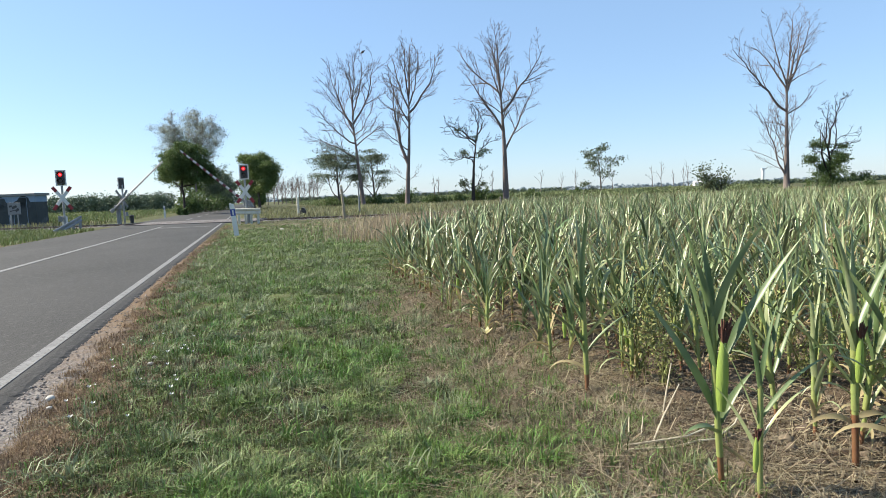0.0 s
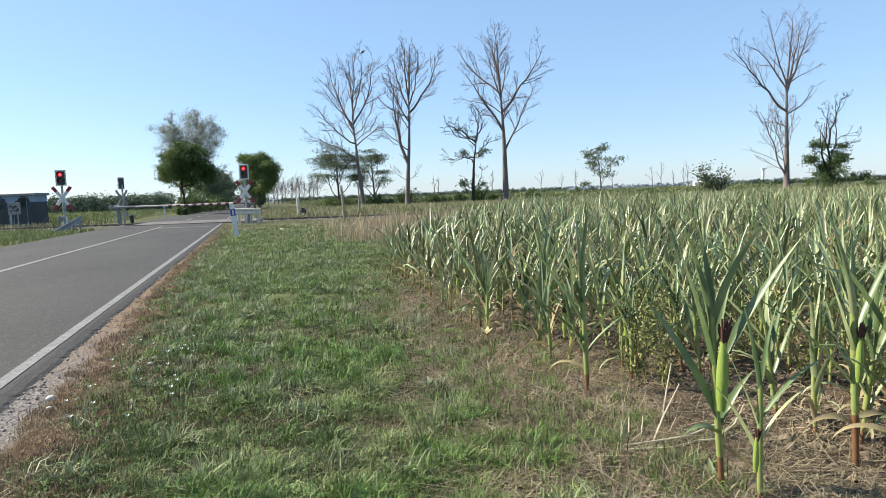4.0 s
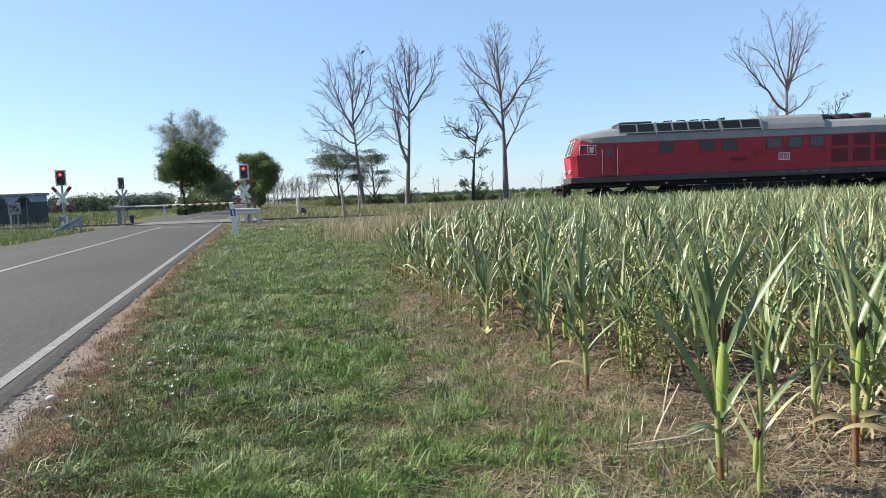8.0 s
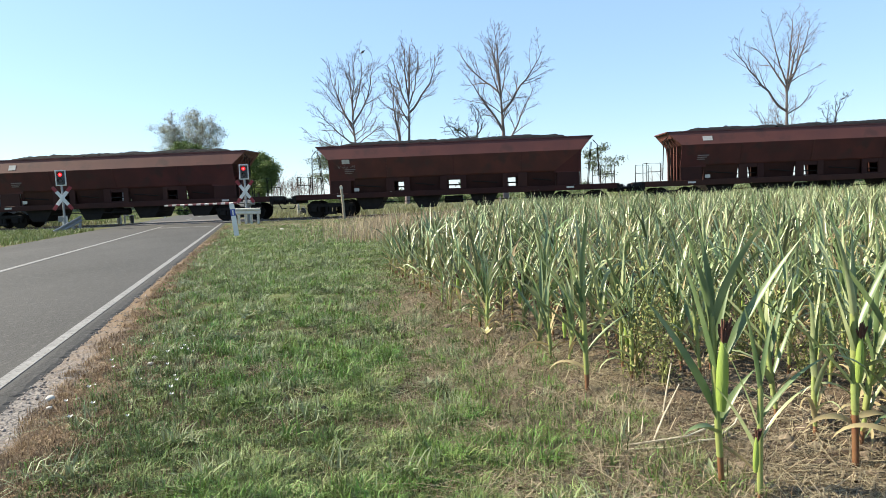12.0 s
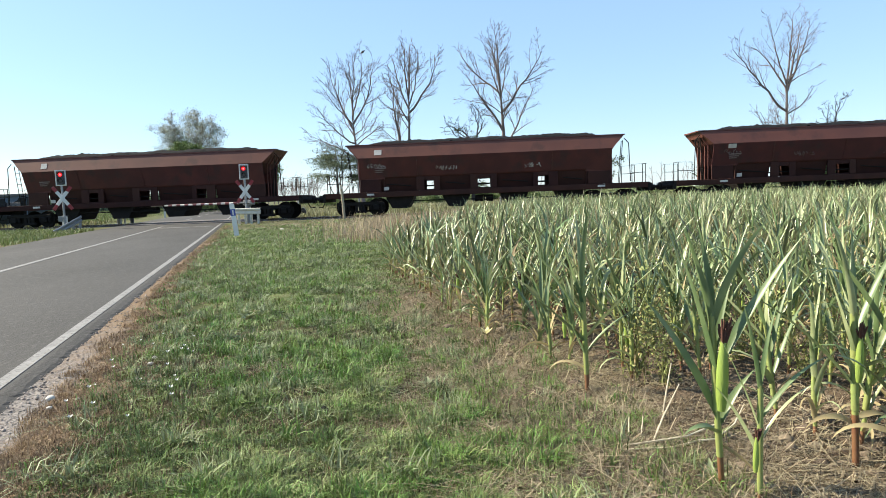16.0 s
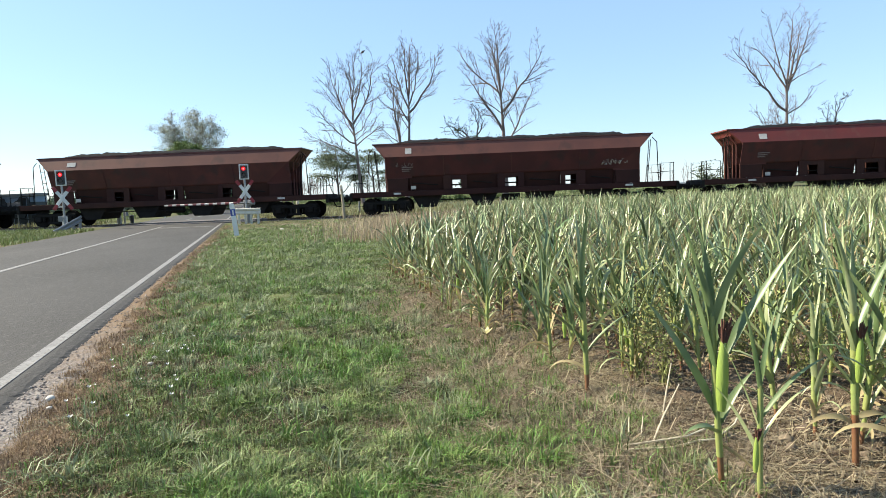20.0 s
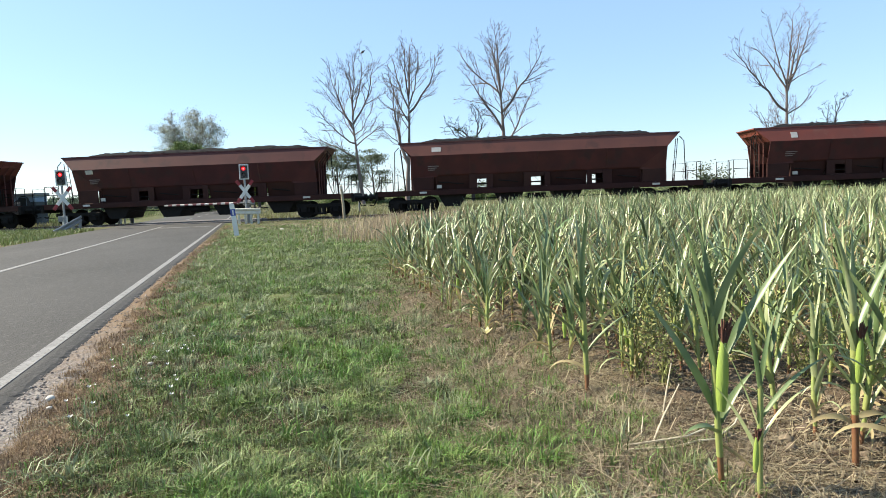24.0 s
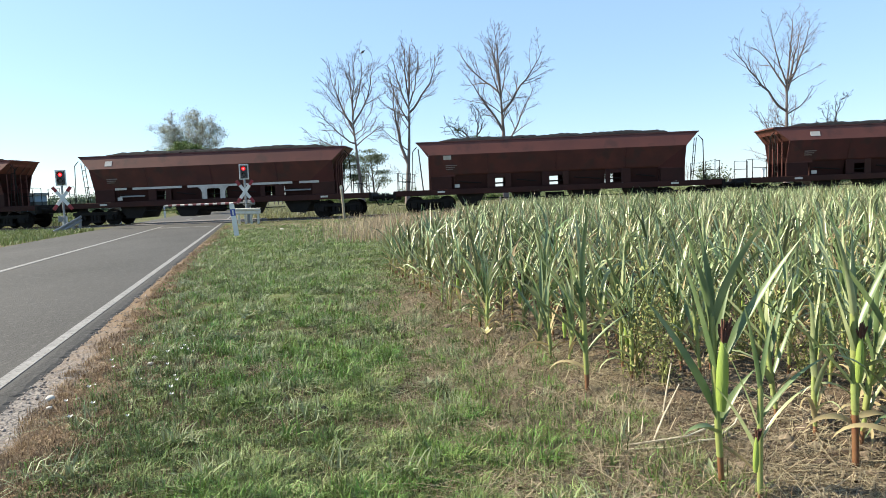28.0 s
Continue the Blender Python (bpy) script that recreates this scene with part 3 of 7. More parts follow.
def locomotive():
    """Six-axle diesel: red body with a grey vaulted roof, a cab at either end."""
    lo = thing("diesel_locomotive", "red six-axle diesel locomotive with a grey roof", "locomotive")
    W = 1.45
    # red sides and cab ends, lofted from end to end
    def sec(x, w, zw, zt, wt):
        return [(x, -w * 0.99, 1.71), (x, -w, zw), (x, -wt, zt), (x, wt, zt), (x, w, zw), (x, w * 0.99, 1.71)]
    def X(s, x):
        """x at an end: the cabs lie evenly about x = -0.33."""
        return x if s > 0 else -(x + 0.66)
    ends = lambda s: [[(X(s, 9.24), -1.20, 1.71), (X(s, 9.34), -1.20, 2.82), (X(s, 8.98), -1.12, 3.80), (X(s, 8.98), 1.12, 3.80), (X(s, 9.34), 1.20, 2.82), (X(s, 9.24), 1.20, 1.71)],
                      [(X(s, 8.95), -1.36, 1.71), (X(s, 9.0), -1.37, 2.84), (X(s, 8.75), -1.30, 3.70), (X(s, 8.75), 1.30, 3.70), (X(s, 9.0), 1.37, 2.84), (X(s, 8.95), 1.36, 1.71)]]
    l, r = ends(-1), ends(1)
    secs = [l[0], l[1], sec(-8.86, W, 2.84, 3.50, W - 0.01), sec(-8.26, W, 2.84, 3.47, W), sec(7.6, W, 2.84, 3.47, W), sec(8.2, W, 2.84, 3.50, W - 0.01), r[1], r[0]]
    body = part("body", loft(secs), "loco_red", lo)
    # shallow horizontal ribs pressed into the sides
    for z in (1.98, 2.22, 2.46):
        for sy in (-1, 1):
            part("rib", box(-7.2, 3.5, sy * 1.45 - 0.008, sy * 1.45 + 0.008, z, z + 0.03), "loco_red", body)
    # roof
    def rs(x, w, z0, zt):
        return [(x, -w, z0), (x, -w * 0.955, z0 + (zt - z0) * 0.42), (x, -w * 0.74, z0 + (zt - z0) * 0.78), (x, -w * 0.4, z0 + (zt - z0) * 0.95), (x, 0, zt),
                (x, w * 0.4, z0 + (zt - z0) * 0.95), (x, w * 0.74, z0 + (zt - z0) * 0.78), (x, w * 0.955, z0 + (zt - z0) * 0.42), (x, w, z0)]
    roof = part("roof", loft([rs(-9.68, 1.13, 3.80, 3.90), rs(-9.41, 1.31, 3.70, 4.02), rs(-8.86, 1.45, 3.50, 4.14), rs(-8.16, 1.46, 3.47, 4.28), rs(-7.26, 1.46, 3.47, 4.34),
                              rs(6.6, 1.46, 3.47, 4.34), rs(7.5, 1.46, 3.47, 4.26), rs(8.2, 1.45, 3.50, 4.12), rs(8.75, 1.31, 3.70, 3.98), rs(9.02, 1.13, 3.80, 3.88)]), "loco_roof", lo, smooth=False)
    # raised roof casing over the engine and slanted shutters along the radiator part
    part("engine_hatch", loft([[(x, -1.45, 3.84), (x, -1.33, 4.10), (x, -1.08, 4.44), (x, -0.8, 4.60), (x, 0.8, 4.60), (x, 1.08, 4.44), (x, 1.33, 4.10), (x, 1.45, 3.84)] for x in (0.05, 3.3)]), "loco_roof", lo)
    part("radiator_deck", box(-7.3, -5.55, -0.95, 0.95, 4.28, 4.58, bevel=0.04), "dark", lo, "black radiator deck on the roof")
    for x0, x1, n in ((-7.40, -5.52, 2), (-5.42, -2.12, 4), (-2.02, -0.02, 2)):
        step = (x1 - x0) / n
        for sy in (-1, 1):
            fr = part("shutter_frame", loft([[(x, sy * 1.44, 3.93), (x, sy * 1.475, 3.94), (x, sy * 1.19, 4.45), (x, sy * 1.12, 4.45)] for x in (x0, x1)]), "loco_roof", roof, "grey frame of the roof shutters")
            for k in range(n):
                a, b = x0 + step * k + 0.05, x0 + step * (k + 1) - 0.05
                part("roof_shutter", loft([[(x, sy * 1.44, 3.995), (x, sy * 1.452, 4.0), (x, sy * 1.222, 4.41), (x, sy * 1.21, 4.40)] for x in (a, b)]), "shutter", fr, "dark louvred roof shutter")
    for x in (-7.46, -5.50, -2.10, 0.0):
        part("roof_strap", loft([[(x + d, -1.50, 3.80), (x + d, -1.53, 3.81), (x + d, -1.20, 4.50), (x + d, -1.14, 4.48)] for d in (0, 0.08)]), "loco_roof", roof)
    for x in (-4.9, -4.2, -3.5, -2.9):
        part("roof_pipe", tube([(x, -0.7, 4.30), (x + 0.05, -0.7, 4.55), (x + 0.5, -0.6, 4.58), (x + 0.52, -0.6, 4.30)], 0.035, 6), "dark", roof)
    part("exhaust_casing", box(-5.3, -2.7, -0.6, 0.6, 4.30, 4.52, bevel=0.05), "loco_sill", roof)
    part("horn", tube([(-1.9, -0.4, 4.3), (-1.9, -0.4, 4.58), (-1.5, -0.4, 4.6)], [0.03, 0.03, 0.07], 8), "dark", roof)
    for x in (3.72, 4.75, 5.85):
        fan = part("fan_cowl", tube([(x, 0, 4.30), (x, 0, 4.36), (x, 0, 4.52), (x, 0, 4.58)], [0.50, 0.54, 0.56, 0.50], 24), "dark", roof, "round black cooling fan cowl")
        part("fan_rim", tube([(x, 0, 4.575), (x, 0, 4.60)], [0.5, 0.46], 24), "loco_sill", fan)
    part("antenna", tube([(7.3, 0.2, 4.2), (7.3, 0.2, 4.5)], 0.025, 6), "dark", roof)
    # grey sill and underframe
    part("sill", box(-10.02, 9.36, -1.43, 1.43, 1.38, 1.705, bevel=0.02), "loco_sill", lo, "dark grey sill band")
    part("underframe", box(-10.16, 9.5, -1.2, 1.2, 1.08, 1.378), "under", lo)
    part("fuel_tank", loft([[(x, -1.28, 1.07), (x, -1.3, 0.75), (x, -1.12, 0.2), (x, 1.12, 0.2), (x, 1.3, 0.75), (x, 1.28, 1.07)] for x in (-3.2, 2.6)]), "under", lo, "black fuel tank")
    for x in (-1.4, -0.5, 0.4, 1.3):
        part("tank_strap", box(x, x + 0.08, -1.31, -1.29, 0.75, 1.07), "loco_sill", lo)
    for x in (-3.0, 3.0):
        part("battery_box", box(x - 0.5, x + 0.5, -1.3, 1.3, 0.7, 1.06, bevel=0.03), "under", lo)
    bogie(lo, -6.23, (-1.85, 0, 1.85), 0.525, 5.0)
    bogie(lo, 5.57, (-1.85, 0, 1.85), 0.525, 5.0)
    buffers(lo, 10.41, 1.06, -0.33)
    for sx in (-1, 1):
        part("plough", box(*sorted((X(sx, 9.55), X(sx, 9.62))), -1.25, 1.25, 0.22, 0.78), "under", lo, "black rail guard plate")
        part("buffer_beam", box(*sorted((X(sx, 9.36), X(sx, 9.78))), -1.35, 1.35, 0.75, 1.30, bevel=0.02), "under", lo)
        part("coupling_hook", tube([(X(sx, 9.7), 0, 1.05), (X(sx, 10.1), 0, 1.05), (X(sx, 10.25), 0, 0.95)], 0.05, 6), "under", lo)
        for y in (-0.95, 0.95):
            hl = part("headlight", box(*sorted((X(sx, 9.27), X(sx, 9.38))), y - 0.2, y + 0.2, 1.92, 2.12, bevel=0.03), "white", lo, "white headlight cluster")
            part("lens", tube([(X(sx, 9.375), y - 0.08, 2.02), (X(sx, 9.39), y - 0.08, 2.02)], 0.07, 12), "chalk", hl)
        # windscreens on the sloping cab front
        for y in (-0.56, 0.56):
            f = lambda dy, z: (X(sx, 9.34 - (z - 2.82) * 0.367 + 0.012), y + dy, z)
            bm = loft([[f(-0.47, 2.93), f(-0.45, 3.66)], [f(0.47, 2.93), f(0.45, 3.66)]], caps=False, ring=False)
            pane = part("windscreen", bm, "glass", lo, "dark cab windscreen")
            bm = bmesh.new()
            for a, b in (((-0.49, 2.91), (-0.47, 3.68)), ((0.49, 2.91), (0.47, 3.68)), ((-0.49, 2.91), (0.49, 2.91)), ((-0.47, 3.68), (0.47, 3.68))):
                tube([f(*a), f(*b)], 0.022, 6, bm)
            part("windscreen_frame", bm, "chalk", pane)
        for sy in (-1, 1):
            def g(x, z):
                return (X(sx, x), sy * (1.45 - max(0.0, x - 8.2) * 0.12 - max(0.0, z - 2.84) * 0.03 + 0.012), z)
            bm = loft([[g(8.02, 2.92), g(8.02, 3.36)], [g(8.86, 2.92), g(8.80, 3.40)]], caps=False, ring=False)
            pane = part("cab_window", bm, "glass", lo, "cab side window with a pale frame")
            bm = bmesh.new()
            for a, b in (((8.0, 2.9), (8.0, 3.38)), ((8.88, 2.9), (8.82, 3.42)), ((8.0, 2.9), (8.88, 2.9)), ((8.0, 3.38), (8.82, 3.42)), ((8.43, 2.9), (8.43, 3.39))):
                tube([g(*a), g(*b)], 0.02, 6, bm)
            part("window_frame", bm, "chalk", pane)
            # white patch stands in for sky showing through the cab
            part("blind", loft([[g(8.12, 3.0), g(8.12, 3.3)], [g(8.34, 3.0), g(8.34, 3.3)]], caps=False, ring=False), "chalk", pane).location = (0, sy * 0.006, 0)
            dx = 7.94 if sx < 0 else 7.28
            door = part("door", box(sx * dx - 0.31, sx * dx + 0.31, sy * 1.452 - 0.012, sy * 1.452 + 0.012, 1.76, 3.36), "loco_red", lo, "red cab door with a small window")
            part("door_window", box(sx * dx - 0.14, sx * dx + 0.14, sy * 1.466 - 0.006, sy * 1.466 + 0.006, 2.85, 3.22), "pane", door)
            part("door_frame", outline_frame(sx * dx - 0.31, sx * dx + 0.31, 1.76, 3.36, sy * 1.452, 0.03, 0.006), "grille", door)
            for d in (-0.40, 0.40):
                part("grab_rail", tube([(sx * dx + d, sy * 1.45, 1.80), (sx * dx + d, sy * 1.52, 1.84), (sx * dx + d, sy * 1.52, 3.11), (sx * dx + d, sy * 1.45, 3.15)], 0.022, 6), "chalk", lo, "pale vertical grab rail")
            for z in (0.55, 0.85, 1.15):
                part("step", box(sx * dx - 0.28, sx * dx + 0.28, *sorted((sy * 1.2, sy * 1.42)), z, z + 0.03), "loco_sill", lo)
    for sy in (-1, 1):
        y = sy * 1.455
        for x0, x1 in ((-5.28, -4.62), (-3.16, -2.45), (-2.0, -1.3), (0.3, 1.05), (1.4, 2.1), (2.52, 3.2)):
            w = part("side_window", box(x0, x1, y - 0.01, y + 0.01, 2.86, 3.36), "glass" if x0 < 0 else "pane", lo, "engine room window")
            part("window_frame", outline_frame(x0, x1, 2.86, 3.36, y, 0.035, 0.014), "grille", w)
        for x0 in (3.62, 4.74, 5.84):
            for z0, z1 in ((2.0, 2.70), (2.84, 3.40)):
                gr = part("air_grille", box(x0, x0 + 0.84, y - 0.006, y + 0.006, z0, z1), "grille", lo, "dark red louvred air intake")
                bm = bmesh.new()
                for k in range(7):
                    z = z0 + (z1 - z0) * (k + 0.4) / 7
                    box(x0 + 0.02, x0 + 0.82, y - 0.02, y + 0.02, z, z + 0.02, bm)
                part("louvre", bm, "grille", gr)
        # the operator's mark: a pale outlined panel with two bars
        mk = part("emblem", outline_frame(0.93, 1.43, 2.24, 2.56, y, 0.035, 0.008), "white", lo, "white outlined emblem panel")
        for a in (1.0, 1.21):
            part("emblem_bar", outline_frame(a + 0.03, a + 0.13, 2.31, 2.49, y, 0.03, 0.006), "white", mk)
        for k in range(5):
            part("number_bar", box(0.95 + k * 0.55, 1.32 + k * 0.55, y - 0.004, y + 0.004, 1.53, 1.60), "faint", lo)
        part("hatch", box(-1.6, -0.75, y - 0.006, y + 0.006, 2.26, 2.46), "grille", lo)
        for k in range(7):
            part("pipe_cover", box(-7.0 + k * 2.05, -6.86 + k * 2.05, *sorted((sy * 1.2, sy * 1.26)), 1.2, 1.28), "steel", lo, "bright pipe bracket")
    return lo


def gravel_heap():
    """A load of crushed stone with a lumpy crest, a little above the rim."""
    xs, ys = np.linspace(-7.35, 7.35, 190), np.linspace(-1.01, 1.01, 15)
    X, Y = np.meshgrid(xs, ys, indexing="ij")
    Z = np.zeros_like(X)
    for i, x in enumerate(xs):
        for j, y in enumerate(ys):
            fall = 1 - min(1.0, max(0.0, (abs(x) - 5.6) / 1.75))
            crown = 0.22 * (1 - (abs(y) / 1.01) ** 2)
            Z[i, j] = 3.83 + fall * (0.13 + crown) + 0.07 * noise.noise((x * 0.9, y, 0)) * fall + 0.07 * noise.noise((x * 4.3, y * 4.3, 2)) + 0.05 * noise.noise((x * 11, y * 11, 5)) - (0.12 if fall < 0.2 else 0)
    n, k = X.shape
    idx = np.arange(n * k).reshape(n, k)
    faces = np.stack([idx[:-1, :-1], idx[1:, :-1], idx[1:, 1:], idx[:-1, 1:]], -1).reshape(-1, 4)
    return raw_mesh("load", np.stack([X, Y, Z], -1).reshape(-1, 3), faces, ["load"])


def wagon(fresh=False, white_band=False):
    """Four-axle self-discharging hopper wagon, heaped with stone."""
    wg = thing("hopper_wagon", "", "freight wagon", "wagons of the freight train")
    top = "rust_fresh" if fresh else "rust"
    zb, zt, wt, wl = 3.20, 3.94, 1.45, 1.02
    wr = 1.14
    tl, ml = 7.57, 6.88
    # upper box: flared ends, upright sides, open at the top
    def ring(l, w, z):
        return [(-l, -w, z), (l, -w, z), (l, w, z), (-l, w, z)]
    up = part("hopper_rim", loft([ring(ml, wt, zb), ring(tl, wr + 0.01, zt - 0.04), ring(tl, wr, zt), ring(tl - 0.05, wr - 0.05, zt), ring(tl - 0.25, wr - 0.06, zt - 0.35)], caps=False), top, wg, "rust brown upright rim of the hopper")
    part("rim_bead", loft([ring(tl - 0.02, wr - 0.02, zt - 0.05), ring(tl + 0.03, wr + 0.04, zt - 0.045), ring(tl + 0.03, wr + 0.03, zt + 0.015), ring(tl - 0.04, wr - 0.04, zt + 0.015)], caps=False), top, up)
    # sides that face downwards take the brown darkened for shade
    lower = part("hopper_body", loft([ring(ml, wt - 0.002, zb), ring(ml - 1.3, wl + 0.06, 2.16), ring(ml - 1.3, wl, 2.10)], caps=False), "rust_shaded", wg, "brown sloping hopper side, darkened for its shade")
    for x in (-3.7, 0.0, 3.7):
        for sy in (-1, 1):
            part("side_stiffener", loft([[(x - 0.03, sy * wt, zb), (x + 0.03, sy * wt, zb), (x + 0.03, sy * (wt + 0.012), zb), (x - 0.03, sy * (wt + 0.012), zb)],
                                         [(x - 0.03, sy * (wl + 0.06), 2.16), (x + 0.03, sy * (wl + 0.06), 2.16), (x + 0.03, sy * (wl + 0.1), 2.16), (x - 0.03, sy * (wl + 0.1), 2.16)]]), "rust_shaded", lower)
    # lower side: pillars and plates with see-through openings between the chutes
    for sy in (-1, 1):
        y0, y1 = sorted((sy * 0.96, sy * 1.06))
        for x0, x1 in ((-6.86, -5.72), (-3.76, -3.32), (-2.78, -2.45), (-0.78, -0.37), (0.36, 0.67), (2.66, 2.92), (3.50, 4.0), (5.62, 6.86)):
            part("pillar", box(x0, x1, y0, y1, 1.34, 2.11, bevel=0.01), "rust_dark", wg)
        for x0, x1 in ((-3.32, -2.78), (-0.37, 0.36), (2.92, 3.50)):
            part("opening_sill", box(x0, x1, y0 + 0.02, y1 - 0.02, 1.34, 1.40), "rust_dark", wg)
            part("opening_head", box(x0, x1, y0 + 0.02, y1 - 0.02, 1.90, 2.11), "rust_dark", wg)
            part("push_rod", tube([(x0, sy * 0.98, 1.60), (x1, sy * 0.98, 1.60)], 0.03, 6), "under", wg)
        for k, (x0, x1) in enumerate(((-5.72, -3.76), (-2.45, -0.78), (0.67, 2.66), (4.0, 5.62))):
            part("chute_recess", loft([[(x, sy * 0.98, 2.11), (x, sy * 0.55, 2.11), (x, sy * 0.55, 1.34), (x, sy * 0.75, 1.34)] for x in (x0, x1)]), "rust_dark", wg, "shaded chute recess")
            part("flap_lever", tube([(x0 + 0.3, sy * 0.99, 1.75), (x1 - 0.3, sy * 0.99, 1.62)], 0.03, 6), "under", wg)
        part("sole_bar", box(-8.92, 8.92, sorted((sy * 1.02, sy * 1.24))[0], sorted((sy * 1.02, sy * 1.24))[1], 1.04, 1.335, bevel=0.015), "rust_dark", wg, "dark brown steel sole bar")
        if white_band and sy < 0:
            for x0, x1 in ((-5.65, -4.98), (-4.63, -1.8), (-1.46, 1.38), (1.75, 4.5), (4.9, 6.0)):
                part("white_strip", box(x0, x1, -1.102, -1.072, 2.0, 2.125), "chalk", wg, "white painted strip on the side")
            # white surround of the middle opening, wider at its head
            bm = bmesh.new()
            for sx in (-1, 1):
                loft([[(sx * 0.86, y, 2.0), (sx * 0.72, y, 1.86), (sx * 0.66, y, 1.7), (sx * 0.66, y, 1.345), (sx * 0.38, y, 1.345), (sx * 0.38, y, 1.86), (sx * 0.30, y, 1.92), (0.0, y, 1.92), (0.0, y, 2.0)] for y in (-1.085, -1.066)], bm)
            part("white_surround", bm, "chalk", wg, "white painted surround of the opening")
            for x0, x1 in ((-5.45, -4.0), (4.0, 5.5)):
                part("pale_bar", box(x0, x1, -1.02, -0.985, 1.60, 1.68), "grey", wg, "pale bar across the chute")
    for x in (-4.72, -1.58, 1.62, 4.74):
        part("discharge_chute", loft([[(x - 0.9, -1.0, 1.33), (x + 0.9, -1.0, 1.33), (x + 0.9, 1.0, 1.33), (x - 0.9, 1.0, 1.33)],
                                      [(x - 0.74, -0.95, 0.95), (x + 0.74, -0.95, 0.95), (x + 0.74, 0.95, 0.95), (x - 0.74, 0.95, 0.95)],
                                      [(x - 0.42, -1.0, 0.40), (x + 0.42, -1.0, 0.40), (x + 0.42, 1.0, 0.40), (x - 0.42, 1.0, 0.40)]]), "under", wg, "black discharge chute")
    part("brake_rigging", tube([(-4.0, -0.95, 0.8), (4.0, -0.95, 0.72)], 0.03, 6), "under", wg)
    part("air_tank", tube([(-0.55, -0.6, 0.8), (0.45, -0.6, 0.8)], 0.19, 12), "under", wg)
    for sx in (-1, 1):
        # end platform, upright end wall, ladder and rails
        part("platform", box(*sorted((sx * 6.6, sx * 8.92)), -1.02, 1.02, 1.24, 1.34), "under", wg)
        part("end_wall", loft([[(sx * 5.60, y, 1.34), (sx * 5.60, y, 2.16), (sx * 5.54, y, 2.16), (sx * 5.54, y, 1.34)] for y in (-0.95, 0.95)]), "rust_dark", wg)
        for sy in (-1, 1):
            part("cheek_plate", loft([[(sx * 6.87, sy * (1.448 - d), 3.2), (sx * 5.50, sy * (1.075 - d), 2.13), (sx * 5.50, sy * (1.07 - d), 2.03), (sx * 6.87, sy * (1.07 - d), 2.03)] for d in (0.0, 0.04)]), "rust_shaded", wg, "brown side plate of the hopper end")
        for y in (-0.8, -0.3, 0.3, 0.8):
            part("end_strut", tube([(sx * 6.95, y, 1.34), (sx * 6.95, y, 3.15), (sx * 7.4, y, 3.75)], 0.035, 6), "rust", wg)
        part("head_stock", box(*sorted((sx * 8.80, sx * 8.95)), -1.3, 1.3, 0.86, 1.30, bevel=0.015), "under", wg)
        part("handrail", tube([(sx * 7.55, -1.25, 3.70), (sx * 7.78, -1.25, 3.45), (sx * 7.86, -1.25, 1.40)], 0.024, 6), "under", wg, "dark curved handrail")
        for y in (-1.2, 1.2):
            part("railing", tube([(sx * 7.95, y, 1.34), (sx * 7.95, y, 2.30), (sx * 8.68, y, 2.32), (sx * 8.68, y, 1.30)], 0.022, 6), "under", wg, "thin steel end railing")
            part("railing_bar", tube([(sx * 7.95, y, 1.85), (sx * 8.68, y, 1.86)], 0.016, 5), "under", wg)
        part("railing", tube([(sx * 8.7, -1.2, 2.32), (sx * 8.7, -0.5, 2.32), (sx * 8.7, -0.5, 1.30)], 0.02, 6), "under", wg)
        for d in (0.0, 0.32):
            part("ladder_rail", tube([(sx * 7.3, -1.1 + d, 1.34), (sx * 7.5, -1.1 + d, 3.6)], 0.02, 5), "under", wg)
        for k in range(6):
            z = 1.6 + k * 0.32
            part("ladder_rung", tube([(sx * (7.3 + (z - 1.34) * 0.0885), -1.1, z), (sx * (7.3 + (z - 1.34) * 0.0885), -0.78, z)], 0.014, 5), "under", wg)
        bogie(wg, sx * 6.95, (-0.9, 0.9), 0.46, 2.6)
        part("coupling", tube([(sx * 8.9, 0, 1.0), (sx * 9.25, 0, 0.98), (sx * 9.5, 0, 0.9)], 0.05, 6), "under", wg)
        part("brake_hose", tube([(sx * 9.0, -0.35, 0.95), (sx * 9.2, -0.35, 0.6), (sx * 9.45, -0.35, 0.62)], 0.03, 6), "under", wg)
        part("step_board", box(*sorted((sx * 8.2, sx * 8.7)), -1.35, -1.24, 0.55, 0.58), "under", wg)
        part("valve_handle", box(*sorted((sx * 6.1, sx * 6.5)), -1.27, -1.245, 1.16, 1.26), "chalk", wg, "pale brake changeover plate")
    buffers(wg, 9.52, 1.06)
    part("data_plate", box(-5.55, -5.28, -1.08, -1.065, 1.42, 1.60), "chalk", wg, "small white data plate")
    return wg


LOAD = gravel_heap()
WAGON_X0 = -60.0
LOCO_X0 = -79.78
PITCH = 19.09
N_WAGONS = 15
LOCO = locomotive()
# plain brown wagon, repainted wagon, and one with white strips
KINDS = [wagon(), wagon(True), wagon(False, True)]
ORDER = [0, 0, 0, 0, 0, 0, 0, 0, 1, 0, 0, 1, 2, 0, 0]
# small stencilled panels: place along the side, height, width, tall, pale or pink
TAGS = [(-5.78, 3.49, 0.40, 0.28, 0), (-5.9, 3.05, 0.42, 0.22, 1), (-5.5, 3.52, 0.5, 0.24, 0), (-5.6, 3.5, 0.34, 0.3, 1)]
WAGONS = []


